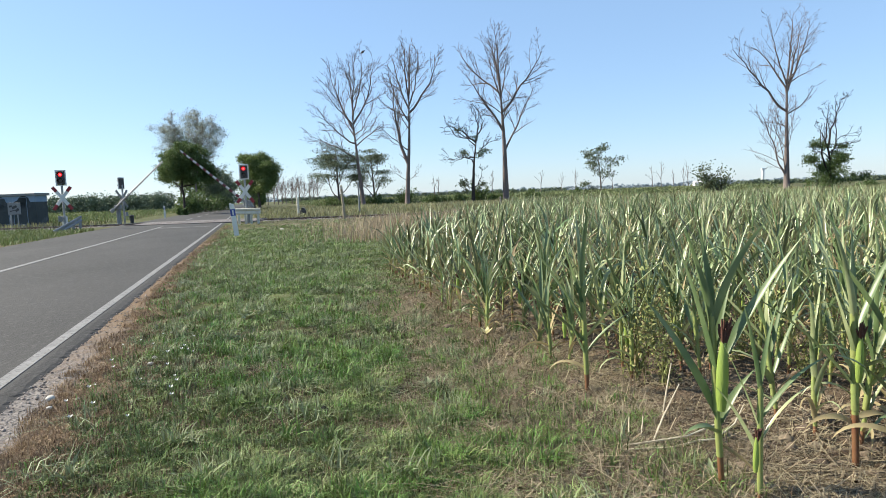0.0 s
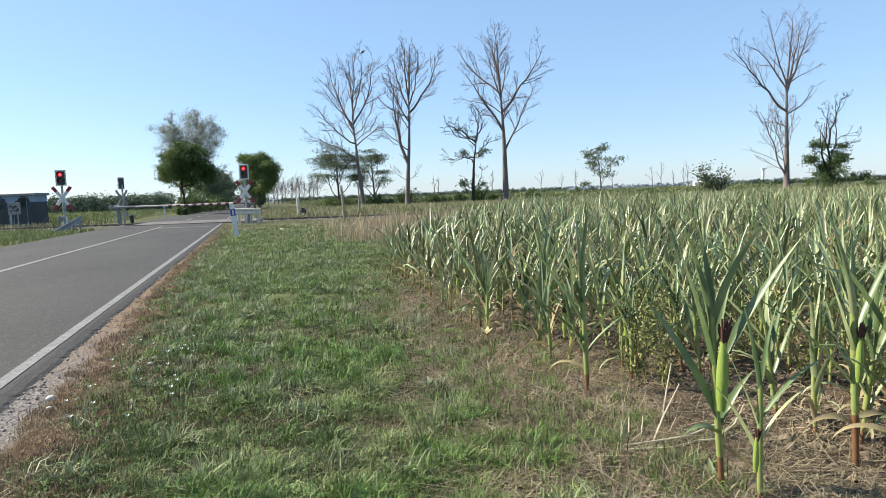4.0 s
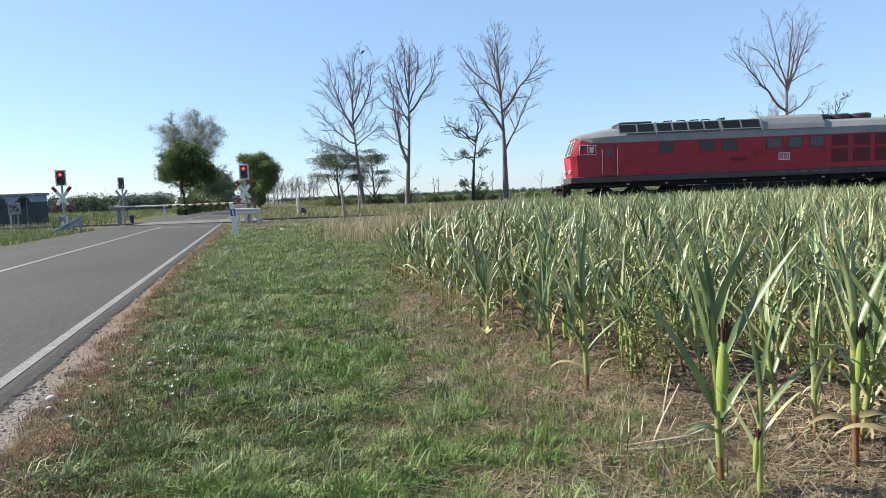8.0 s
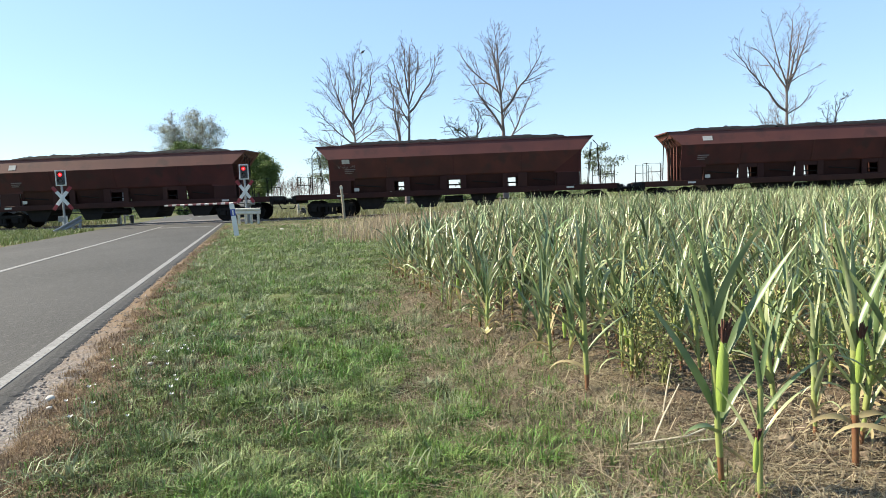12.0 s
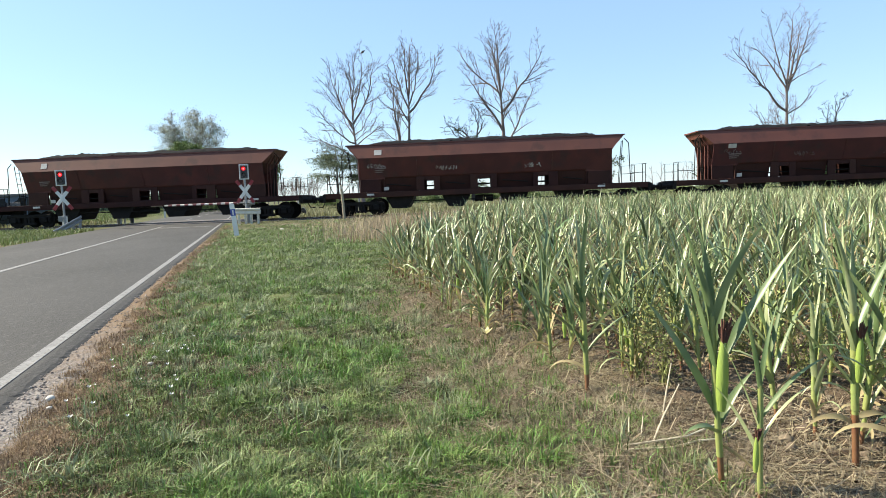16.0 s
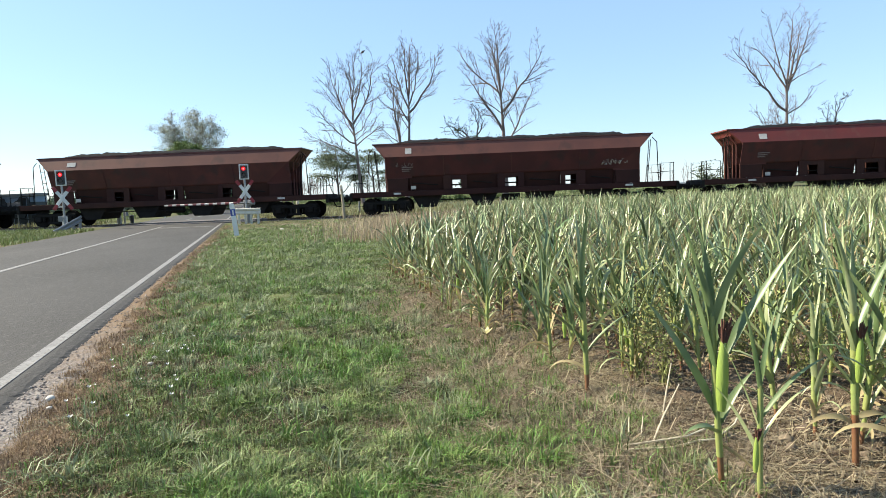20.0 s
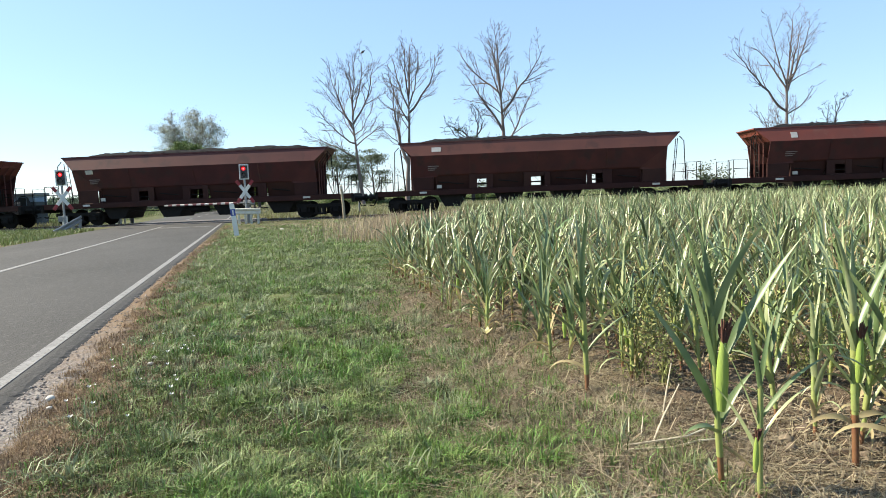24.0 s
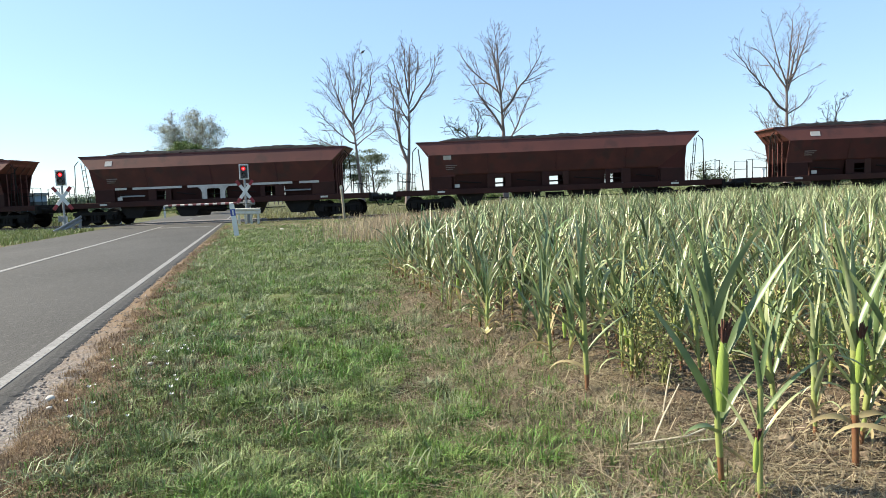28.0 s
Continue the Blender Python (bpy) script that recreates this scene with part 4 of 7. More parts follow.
def scribble(parent, x, z, w, seed):
    """A chalky scrawl that cannot be read: a few bent strokes."""
    rnd = random.Random(seed)
    for k in range(int(w / 0.16)):
        pts, px, pz = [], x + k * 0.16, z
        for _ in range(5):
            yy = -(1.08 + max(0.0, (pz - 2.16)) * 0.3545 + 0.012)
            pts.append((px, yy, pz))
            px, pz = px + rnd.uniform(-0.09, 0.13), z + rnd.uniform(-0.13, 0.16)
        part("scrawl", tube(pts, 0.012, 4), "faint" if seed % 2 else "chalk", parent, "chalky unreadable scrawl")


used = set()
for i in range(N_WAGONS):
    k = ORDER[i]
    w = KINDS[k] if k not in used else copy_thing(KINDS[k], pose(0, 0, 0))
    used.add(k)
    WAGONS.append(w)
for i, w in enumerate(WAGONS):
    k = ORDER[i]
    tagged(w, ("rust brown hopper wagon heaped with crushed stone", "repainted red-brown hopper wagon heaped with stone", "brown hopper wagon with white painted strips")[k])
    hp = part("load", LOAD, "load", w, "heap of dark crushed stone")
    x, z, wd, ht, pink = TAGS[i % 4]
    lean = (1.45 - 1.14) / 0.74 if z > 3.2 else -0.3545
    base = 1.45 + 0.008 - (z - 3.2) * lean
    bm = loft([[(px, -(base - d * lean), z + d), (px, -(base - d * lean) + 0.012, z + d)] for px, d in ((x - wd / 2, -ht / 2), (x - wd / 2, ht / 2), (x + wd / 2, ht / 2), (x + wd / 2, -ht / 2), (x - wd / 2, -ht / 2))], caps=False, ring=False)
    bmesh.ops.contextual_create(bm, geom=[v for k3, v in enumerate(bm.verts) if k3 % 2 == 0][:4])
    part("stencil_panel", bm, "chalk", w, "pale stencilled panel")
    if i in (1, 4, 5, 7):
        scribble(w, -6.3, 2.75, 1.1, i)
    if i == 7:
        scribble(w, 4.9, 2.45, 1.3, 90)
        scribble(w, 5.0, 2.5, 1.0, 91)
    if i in (4, 5):
        scribble(w, -2.6, 2.5, 1.2, i + 20)
        scribble(w, 2.2, 2.5, 1.0, i + 40)
    for k2 in range(3):
        part("number_bar", box(-6.0, -5.6 + 0.1 * k2, -1.20 - 0.036 * k2, -1.13 - 0.036 * k2, 2.40 + 0.1 * k2, 2.45 + 0.1 * k2), "faint", w)


# ---- the level crossing ----
def plank(l, w, t, ang, cx, cz, y):
    """A flat plank in the xz plane, turned by ang degrees."""
    bm = box(-l / 2, l / 2, y - t, y + t, -w / 2, w / 2, bevel=0.004)
    bm.transform(pose(cx, 0, cz, 0, -ang, 0))
    return bm


def crossing_signal(x, y, turn, lit, lean=0.0):
    """St Andrew's cross and two-lamp signal on a post."""
    sg = thing("crossing_signal", "level crossing signal, red lamp lit, above a crossbuck" if lit else "level crossing signal seen from behind, on a grey post", "signal",
               "signals of the crossing", pose(x, y, 0, 0, lean, turn))
    part("post", tube([(0, 0, -0.1), (0, 0, 2.5)], 0.055, 12), "steel", sg)
    hd = part("signal_head", box(-0.17, 0.17, -0.16, 0.02, 2.28, 2.92, bevel=0.02), "dark", sg, "black two-lamp signal head")
    bd = bmesh.new()
    for a, b, c, d in ((-0.235, 0.235, 2.93, 2.985), (-0.235, 0.235, 2.215, 2.27), (-0.235, -0.18, 2.27, 2.93), (0.18, 0.235, 2.27, 2.93)):
        box(a, b, -0.10, -0.06, c, d, bd, 0.004)
    part("white_border", bd, "white", hd, "white border of the signal")
    part("backing", box(-0.18, 0.18, -0.055, -0.03, 2.27, 2.93), "dark" if lit else "grey", hd)
    for z, m in ((2.76, "lamp_red" if lit else "lamp_dark"), (2.45, "lamp_dark")):
        lens = part("lamp", tube([(0, -0.165, z), (0, -0.185, z)], [0.1, 0.085], 16), m, hd, "round red signal lamp" if z > 2.6 else "unlit signal lamp")
        if m == "lamp_red":
            part("lamp_core", tube([(0.005, -0.185, z - 0.005), (0.005, -0.19, z - 0.005)], [0.05, 0.035], 14), "lamp_core", lens, "bright core of the lit lamp")
        hood = loft([[(0.13 * math.cos(a), yy, z + 0.13 * math.sin(a)) for a in np.linspace(-0.2, math.pi + 0.2, 9)] for yy in (-0.16, -0.30)], caps=False, ring=False)
        part("hood", hood, "dark", hd)
    for s in (-1, 1):
        ar = part("cross_arm", plank(0.82, 0.155, 0.012, s * 54, 0, 1.60, -0.08 - 0.03 * (s > 0)), "white" if lit else "grey", sg, "white arm of the crossbuck" if lit else "grey back of a crossbuck arm")
        for e in (-1, 1):
            dx, dz = math.cos(radians(54)) * 0.55 * e, math.sin(radians(54)) * 0.55 * e * s
            part("red_end", plank(0.28, 0.155, 0.0125, s * 54, dx, 1.60 + dz, -0.08 - 0.03 * (s > 0)), "red" if lit else "grey", ar, "red end of the crossbuck")
    part("clamp", box(-0.08, 0.08, -0.07, 0.07, 1.55, 1.69), "steel", sg)
    part("cable_box", box(-0.26, -0.08, -0.1, 0.08, 0.45, 0.72, bevel=0.01), "grey", sg)
    return sg


crossing_signal(-18.72, 31.5, 18, True)
crossing_signal(-9.98, 32.5, 8, True)
crossing_signal(-20.75, 41.5, 246, False)

ANGLES = [(0.0, 40.5), (0.5, 32.0), (1.0, 22.0), (1.5, 13.3), (2.0, 7.2), (2.5, 3.0), (3.0, 0.4), (3.5, 0.0), (28.0, 0.0)]


def barrier(x, y, z, sign, length):
    """Half barrier: a drive on a post and a striped arm that lies down. sign: the way along x in which the arm points."""
    br = thing("crossing_barrier", "half barrier with a red and white arm, coming down", "barrier", "barriers of the crossing", pose(x, y, 0, 0, 0, TRACK_TURN))
    part("post", box(-0.11, 0.11, -0.1, 0.1, -0.05, z - 0.12, bevel=0.02), "grey", br, "grey steel post")
    part("drive_box", box(-0.2, 0.2, -0.18, 0.14, z - 0.15, z + 0.15, bevel=0.03), "grey", br, "grey barrier drive")
    arm = part("barrier_arm", tube([(sign * 0.05, -0.26, 0), (sign * 0.45, -0.26, 0)], 0.06, 10), "grey", br, "tapered red and white barrier arm", at=pose(0, 0, z))
    n = 9
    for i in range(n):
        a, b = 0.45 + (length - 0.45) * i / n, 0.45 + (length - 0.45) * (i + 1) / n
        ra, rb = 0.065 - 0.02 * i / n, 0.065 - 0.02 * (i + 1) / n
        part("stripe", tube([(sign * a, -0.26, 0), (sign * b, -0.26, 0)], [ra, rb], 10), "grey" if sign > 0 and i < 2 else "arm_white", arm)
        if sign < 0:
            h2 = (b - a) / 2
            part("stripe", tube([(sign * (a - 0.001 + h2 * 0.1), -0.26, 0), (sign * (a + h2 * 1.05), -0.26, 0)], [ra + 0.003, ra + 0.003], 10), "arm_red", arm, "red stripe of the arm")
    part("counterweight", box(*sorted((-sign * 0.2, -sign * 0.45)), -0.34, -0.2, -0.12, 0.12, bevel=0.03), "grey", arm, "grey counterweight")
    part("fork", tube([(-sign * 0.3, -0.27, 0), (sign * 0.1, -0.27, 0)], 0.05, 8), "grey", arm)
    return arm, z, sign


BARRIERS = [barrier(-10.12, 33.3, 1.03, -1, 4.35), barrier(-20.95, 41.2, 1.05, 1, 4.3)]


def guard_rail(x0, y0, x1, y1, z0, z1, material, label, posts):
    """A corrugated beam on posts between two places."""
    g = thing("guard_rail", label, "guard rail")
    d = Vector((x1 - x0, y1 - y0, 0))
    nrm = Vector((-d.y, d.x, 0)).normalized()
    prof = [(0.0, -0.155), (0.04, -0.13), (0.04, -0.06), (0.0, -0.02), (0.0, 0.02), (0.04, 0.06), (0.04, 0.13), (0.0, 0.155)]
    secs = []
    for k in range(9):
        f = k / 8
        p = Vector((x0, y0, z0)).lerp(Vector((x1, y1, z1)), f)
        secs.append([p - nrm * a + Vector((0, 0, b)) for a, b in prof] + [p - nrm * (a - 0.008) + Vector((0, 0, b)) for a, b in prof[::-1]])
    part("beam", loft(secs), material, g)
    for f in posts:
        p = Vector((x0, y0, z0)).lerp(Vector((x1, y1, z1)), f) + nrm * 0.07
        part("post", box(p.x - 0.05, p.x + 0.05, p.y - 0.06, p.y + 0.06, -0.15, max(0.05, p.z + 0.1), bevel=0.008), material, g)
    return g


guard_rail(-17.35, 28.15, -17.9, 31.5, -0.06, 0.56, "grey", "galvanised guard rail end sloping into the ground", (0.45, 0.75, 1.0))
guard_rail(-10.28, 31.5, -8.98, 31.5, 0.62, 0.60, "cream", "short weathered white guard rail on four posts", (0.14, 0.4, 0.62, 0.88))

g = thing("cable_cabinet", "small white cabinet beside the signal post", "cabinet", at=pose(-18.86, 31.75, 0))
part("body", box(-0.10, 0.10, -0.1, 0.1, -0.02, 0.70, bevel=0.02), "white", g)
part("lid", box(-0.12, 0.12, -0.12, 0.12, 0.70, 0.73, bevel=0.01), "steel", g)
g = thing("waste_bin", "dark round bin behind the far signal", "bin", at=pose(-20.42, 41.8, 0))
part("body", tube([(0, 0, -0.02), (0, 0, 0.46)], [0.11, 0.14], 14), "dark", g)
part("lid", tube([(0, 0, 0.46), (0, 0, 0.52)], [0.15, 0.08], 14), "dark", g)


def delineator(x, y, lean, turn, h=1.05):
    d = thing("delineator_post", "white roadside delineator post with a dark band", "delineator", "delineator posts", pose(x, y, 0, 0, lean, turn))
    prof = [(-0.075, -0.035), (0.075, -0.035), (0.05, 0.05), (-0.05, 0.05)]
    part("post", loft([[(a, b, -0.1) for a, b in prof], [(a, b, h * 0.62) for a, b in prof]]), "white", d)
    part("band", loft([[(a * 1.01, b * 1.01, h * 0.62) for a, b in prof], [(a * 1.01, b * 1.01, h * 0.82) for a, b in prof]]), "blue", d, "dark blue band")
    part("cap", loft([[(a, b, h * 0.82) for a, b in prof], [(a, b, h * 0.96 + 0.04 * (a < 0)) for a, b in prof]]), "white", d)
    part("reflector", box(-0.02, 0.02, -0.045, -0.0305, h * 0.65, h * 0.79), "white", d)
    return d


delineator(-6.43, 19.8, -5.5, 10)
delineator(-24.2, 55.5, 0, 0, 1.05)
for x, y, ln, h, name, label, m in ((-5.15, 33.5, -3.0, 1.75, "wooden_post", "weathered leaning wooden post in dry grass", "wood"),
                                    (-5.36, 41.5, -0.5, 2.1, "marker_post", "thin grey marker post beside the track", "grey"),
                                    (-9.72, 43.0, 0, 1.24, "marker_post", "pale concrete marker post beside the track", "cream"),
                                    (3.05, 32.6, 0.0, 0.85, "wooden_post", "short dark wooden stake in the dry grass", "sleeper")):
    p = thing(name, label, "post", at=pose(x, y, 0, 0, ln, 12))
    r = 0.075 if m == "wood" else 0.055 if m != "cream" else 0.09
    part("shaft", tube([(0, 0, -0.1), (0.01, 0, h * 0.5), (0.0, 0.01, h * 0.96), (0, 0, h)], [r, r * 0.95, r * 0.9, r * 0.6], 10), m, p)
    if m == "wood":
        part("plate", box(-0.09, 0.07, -0.085, -0.072, h - 0.2, h - 0.05), "cream", p)
dk = thing("trackside_unit", "squat black trackside unit in the grass", "trackside unit", at=pose(-9.42, 43.2, 0))
part("case", box(-0.2, 0.2, -0.15, 0.15, -0.02, 0.42, bevel=0.06), "dark", dk)
part("cover", tube([(0, -0.1, 0.4), (0, 0.1, 0.42)], 0.14, 12), "dark", dk)


def relay_house():
    """Low relay hut whose walls are painted with a wooded landscape."""
    h = thing("relay_house", "low relay hut painted with a dark wooded landscape", "hut", at=pose(-26.35, 41.3, 0, 0, 0, TRACK_TURN))
    part("plinth", box(-6.02, 0.02, -0.02, 1.2, -0.1, 0.14), "sleeper", h)
    part("wall", box(-6.0, 0.0, 0.0, 1.15, 0.14, 1.62), "mural_dark", h, "wall painted with dark trees")
    part("upper_wall", box(-5.998, -0.002, 0.002, 1.148, 1.62, 2.02), "mural_sky", h, "wall painted as pale blue sky")
    part("roof", box(-6.15, 0.14, -0.12, 1.27, 2.02, 2.19, bevel=0.02), "grey", h, "flat grey-blue roof edge")
    for x in (-1.05, -2.3, -3.6):
        part("door_leaf", outline_frame(x - 0.45, x + 0.45, 0.2, 1.9, -0.006, 0.025, 0.008), "mural_sky", h)
    rnd = random.Random(4)
    for k in range(16):
        x, w = rnd.uniform(-5.7, -0.4), rnd.uniform(0.15, 0.5)
        z = rnd.uniform(1.2, 1.7)
        bm = tube([(x, -0.004, z), (x, -0.009, z)], [w, w * 0.9], 9)
        part("painted_treetop", bm, "mural_dark", h)
    return h


relay_house()
sg = thing("information_board", "pale board with dark blots on a post before the hut", "sign", at=pose(-26.6, 39.6, 0, 0, 0, -4))
part("post", tube([(-0.28, 0, -0.05), (-0.28, 0, 1.62)], 0.045, 8), "steel", sg)
part("post", tube([(0.18, 0, -0.05), (0.18, 0, 1.0)], 0.03, 8), "steel", sg)
bd = part("board", box(-0.4, 0.44, -0.06, -0.035, 0.84, 1.58, bevel=0.008), "grey", sg, "pale grey board")
for x, z, w, h in ((0.05, 1.3, 0.17, 0.15), (-0.2, 1.36, 0.1, 0.12), (0.22, 1.12, 0.13, 0.16), (-0.1, 1.08, 0.16, 0.06)):
    part("blot", plank(w * 2, h, 0.003, 20 + 60 * x, x, z, -0.0635), "dark", bd)


# ---- trees ----
def limb(verts, faces, pts, radii, sides):
    base = len(verts)
    side = None
    for i, p in enumerate(pts):
        d = (pts[min(i + 1, len(pts) - 1)] - pts[max(i - 1, 0)]).normalized()
        ref = side if side is not None else (Vector((1, 0, 0)) if abs(d.x) < 0.8 else Vector((0, 1, 0)))
        u = (ref - d * ref.dot(d)).normalized()
        v = d.cross(u)
        side = u
        for k in range(sides):
            a = 2 * math.pi * k / sides
            q = p + radii[i] * (math.cos(a) * u + math.sin(a) * v)
            verts.append((q.x, q.y, q.z))
    for i in range(len(pts) - 1):
        for k in range(sides):
            a, b = base + i * sides, base + (i + 1) * sides
            faces.append((a + k, a + (k + 1) % sides, b + (k + 1) % sides, b + k))


def crooked(rnd, start, way, length, n, wander, lift):
    """Points of a crooked branch that starts at start and bends up (lift above 0) or down."""
    pts, d, p = [start.copy()], way.normalized(), start.copy()
    for _ in range(n):
        d = (d + Vector((rnd.gauss(0, wander), rnd.gauss(0, wander), rnd.gauss(0, wander) + lift))).normalized()
        p = p + d * (length / n)
        pts.append(p.copy())
    return pts


def swept(rnd, start, ang, end, rot, length, n, wander):
    """Points of a limb whose lean from upright goes from ang to end, in degrees."""
    pts, p = [start.copy()], start.copy()
    for k in range(n):
        f = k / (n - 1)
        a = radians(ang + (end - ang) * f + rnd.gauss(0, wander * 55))
        turn = radians(rot + rnd.gauss(0, wander * 60))
        d = Vector((math.sin(a) * math.cos(turn), math.sin(abs(a)) * math.sin(turn), math.cos(a)))
        p = p + d * (length / n)
        pts.append(p.copy())
    return pts


def sprout(rnd, verts, faces, pts, r0, depth, tips, wander, lift, density, min_r):
    """Side branches along a branch, and theirs in turn."""
    length = sum((b - a).length for a, b in zip(pts, pts[1:]))
    count = max(2, int(density * (2.2 + length * (0.55 if depth > 1 else 0.9))))
    for k in range(count):
        f = 0.22 + 0.78 * (k + rnd.random()) / count
        i = min(int(f * (len(pts) - 1)), len(pts) - 2)
        t = f * (len(pts) - 1) - i
        p = pts[i].lerp(pts[i + 1], min(1, t))
        d = (pts[i + 1] - pts[i]).normalized()
        out = d.orthogonal().normalized()
        out.rotate(Matrix.Rotation(rnd.uniform(0, 2 * math.pi), 3, d))
        spread = radians(rnd.uniform(24, 52))
        w = d * math.cos(spread) + out * math.sin(spread)
        ln = length * rnd.uniform(0.28, 0.55) * (1.15 - 0.6 * f)
        r = max(min_r, r0 * (1 - 0.75 * f) * rnd.uniform(0.35, 0.55))
        q = crooked(rnd, p, w, ln, 4 if depth > 1 else 3, wander, lift)
        limb(verts, faces, q, [max(min_r * 0.6, r * (1 - 0.8 * j / (len(q) - 1))) for j in range(len(q))], 4 if depth > 1 else 3)
        if depth > 1:
            sprout(rnd, verts, faces, q, r, depth - 1, tips, wander, lift, density, min_r)
        else:
            tips.append(q[-1])


def leaf_cloud(rnd, centres, per, spread, size, flat=0.7):
    """Small leaf sprays scattered round the given places."""
    c = np.array([tuple(p) for p in centres])
    n = len(c) * per
    g = np.random.RandomState(rnd.randint(0, 99999))
    p = np.repeat(c, per, 0) + g.normal(0, 1, (n, 3)) * np.array([spread, spread, spread * flat])
    a, b = g.normal(0, 1, (n, 3)), g.normal(0, 1, (n, 3))
    a /= np.linalg.norm(a, axis=1)[:, None]
    b -= a * (a * b).sum(1)[:, None]
    b /= np.linalg.norm(b, axis=1)[:, None]
    s = size * g.uniform(0.6, 1.4, (n, 1))
    v = np.stack([p - a * s, p + b * s * 0.45, p + a * s, p - b * s * 0.45], 1).reshape(-1, 3)
    return v, np.arange(n * 4).reshape(n, 4)


def tree(name, label, x, y, trunk_h, r, limbs, seed, bark, density=1.0, wander=0.13, lift=0.05, depth=2, leaf=None, leaf_mat="leaf",
         lean=0.0, trunk_wander=0.03, min_r=0.018, low_leaf=0.0, group="", sub="bare twigs", clumps=(), flat=0.7):
    """A trunk, main limbs (height, degrees from upright to the right, degrees round, length, thickness, at times the lean at the tip) and twigs; leaf: (sprays per tip, spread, size)."""
    rnd = random.Random(seed)
    t = thing(name, label, "tree", group, pose(x, y, -0.1))
    pts = crooked(rnd, Vector((0, 0, 0)), Vector((lean, 0, 1)), trunk_h, 10, trunk_wander, 0.02)
    vs, fs = [], []
    limb(vs, fs, [Vector((0, 0, -0.1))] + pts, [r * 1.5] + [r * (1 - 0.82 * (j / 10) ** 0.8) for j in range(11)], 9)
    part("trunk", raw_mesh("trunk", vs, fs, [bark], smooth=True), bark, t, "cracked bark trunk")
    tips = []
    vs, fs = [], []
    sprout(rnd, vs, fs, pts[5:], r * 0.5, depth, tips, wander, lift, density * 0.7, min_r)
    part("twigs", raw_mesh("twigs", vs, fs, [bark]), bark, t, sub)
    for h, ang, rot, ln, th, *end in limbs:
        f = min(0.99, h / trunk_h) * 10
        i = min(int(f), 9)
        p = pts[i].lerp(pts[i + 1], f - i)
        w = Vector((math.sin(radians(ang)) * math.cos(radians(rot)), math.sin(radians(abs(ang))) * math.sin(radians(rot)), math.cos(radians(ang))))
        q = swept(rnd, p, ang, end[0], rot, ln, 9, wander) if end else crooked(rnd, p, w, ln, 9, wander * 0.8, lift)
        vs, fs = [], []
        limb(vs, fs, q, [max(min_r, th * 0.85 * (1 - 0.85 * j / 9)) for j in range(10)], 6)
        sprout(rnd, vs, fs, q, th, depth, tips, wander, lift, density, min_r)
        part("limb", raw_mesh("limb", vs, fs, [bark]), bark, t, "limb with " + sub)
    if leaf:
        per, spread, size = leaf
        cs = [p for p in tips if rnd.random() < 0.9]
        if low_leaf:
            cs = [p for p in tips if p.z < low_leaf * trunk_h * 1.25]
        for dx, dy, dz, rx, rz, count in clumps:
            # boughs: smaller lobes round the middle, with gaps between them
            lobes = []
            for _ in range(max(3, count // 9)):
                w = Vector((rnd.gauss(0, 1), rnd.gauss(0, 1), rnd.gauss(0, 1))).normalized()
                lobes.append((w * rnd.uniform(0.35, 0.86), rnd.uniform(0.2, 0.42)))
            for _ in range(count):
                o, size_ = rnd.choice(lobes)
                w = o + Vector((rnd.gauss(0, 1), rnd.gauss(0, 1), rnd.gauss(0, 1))).normalized() * size_ * rnd.random() ** 0.4
                cs.append(Vector((dx + w.x * rx, dy + w.y * rx, dz + w.z * rz)))
        v, fc = leaf_cloud(rnd, cs, per, spread, size, flat)
        v[:, 2] = np.maximum(v[:, 2], 0.12)
        part("foliage", raw_mesh("foliage", v, fc, [leaf_mat]), leaf_mat, t, "loose green foliage")
    return t


def bush(name, label, x, y, w, h, seed, leaf_mat="leaf", n=1500, size=0.12, d=None, stems=7):
    """A shrub of many stems and small leaves with an uneven outline."""
    rnd = random.Random(seed)
    b = thing(name, label, "shrub", "", pose(x, y, -0.05))
    cs = []
    d = d or w
    for k in range(stems):
        a = rnd.uniform(0, 6.28)
        q = crooked(rnd, Vector((rnd.uniform(-0.3, 0.3) * w * 0.4, rnd.uniform(-0.3, 0.3) * d * 0.4, 0)), Vector((math.cos(a) * 0.7 * w / h, math.sin(a) * 0.7 * d / h, 1)), h * rnd.uniform(0.65, 1.0), 5, 0.15, 0.02)
        vs, fs = [], []
        limb(vs, fs, q, [0.05 * (1 - 0.8 * j / 5) for j in range(6)], 4)
        part("stem", raw_mesh("stem", vs, fs, ["bark_dark"]), "bark_dark", b)
        cs += q[2:] + [q[2] + Vector((rnd.gauss(0, w * 0.14), rnd.gauss(0, d * 0.14), rnd.uniform(-0.2, 0.2) * h)) for _ in range(5)]
    for k in range(12):
        a, rr = rnd.uniform(0, 6.28), rnd.random() ** 0.5
        cs.append(Vector((math.cos(a) * rr * w * 0.45, math.sin(a) * rr * d * 0.45, h * (0.15 + 0.35 * rnd.random() * (1 - rr * 0.6)))))
    v, fc = leaf_cloud(rnd, cs, max(4, n // len(cs)), 0.08 * (w + h) * 0.5, size, 0.8)
    v[:, 2] = np.maximum(v[:, 2], 0.02)
    part("foliage", raw_mesh("foliage", v, fc, [leaf_mat]), leaf_mat, b, "small green leaves")
    return b


def place(px_x, depth):
    """x at a depth on the bearing of a landmark, given as a fraction of the lens."""
    return (px_x + 5 - 784) / 1119.7 * depth


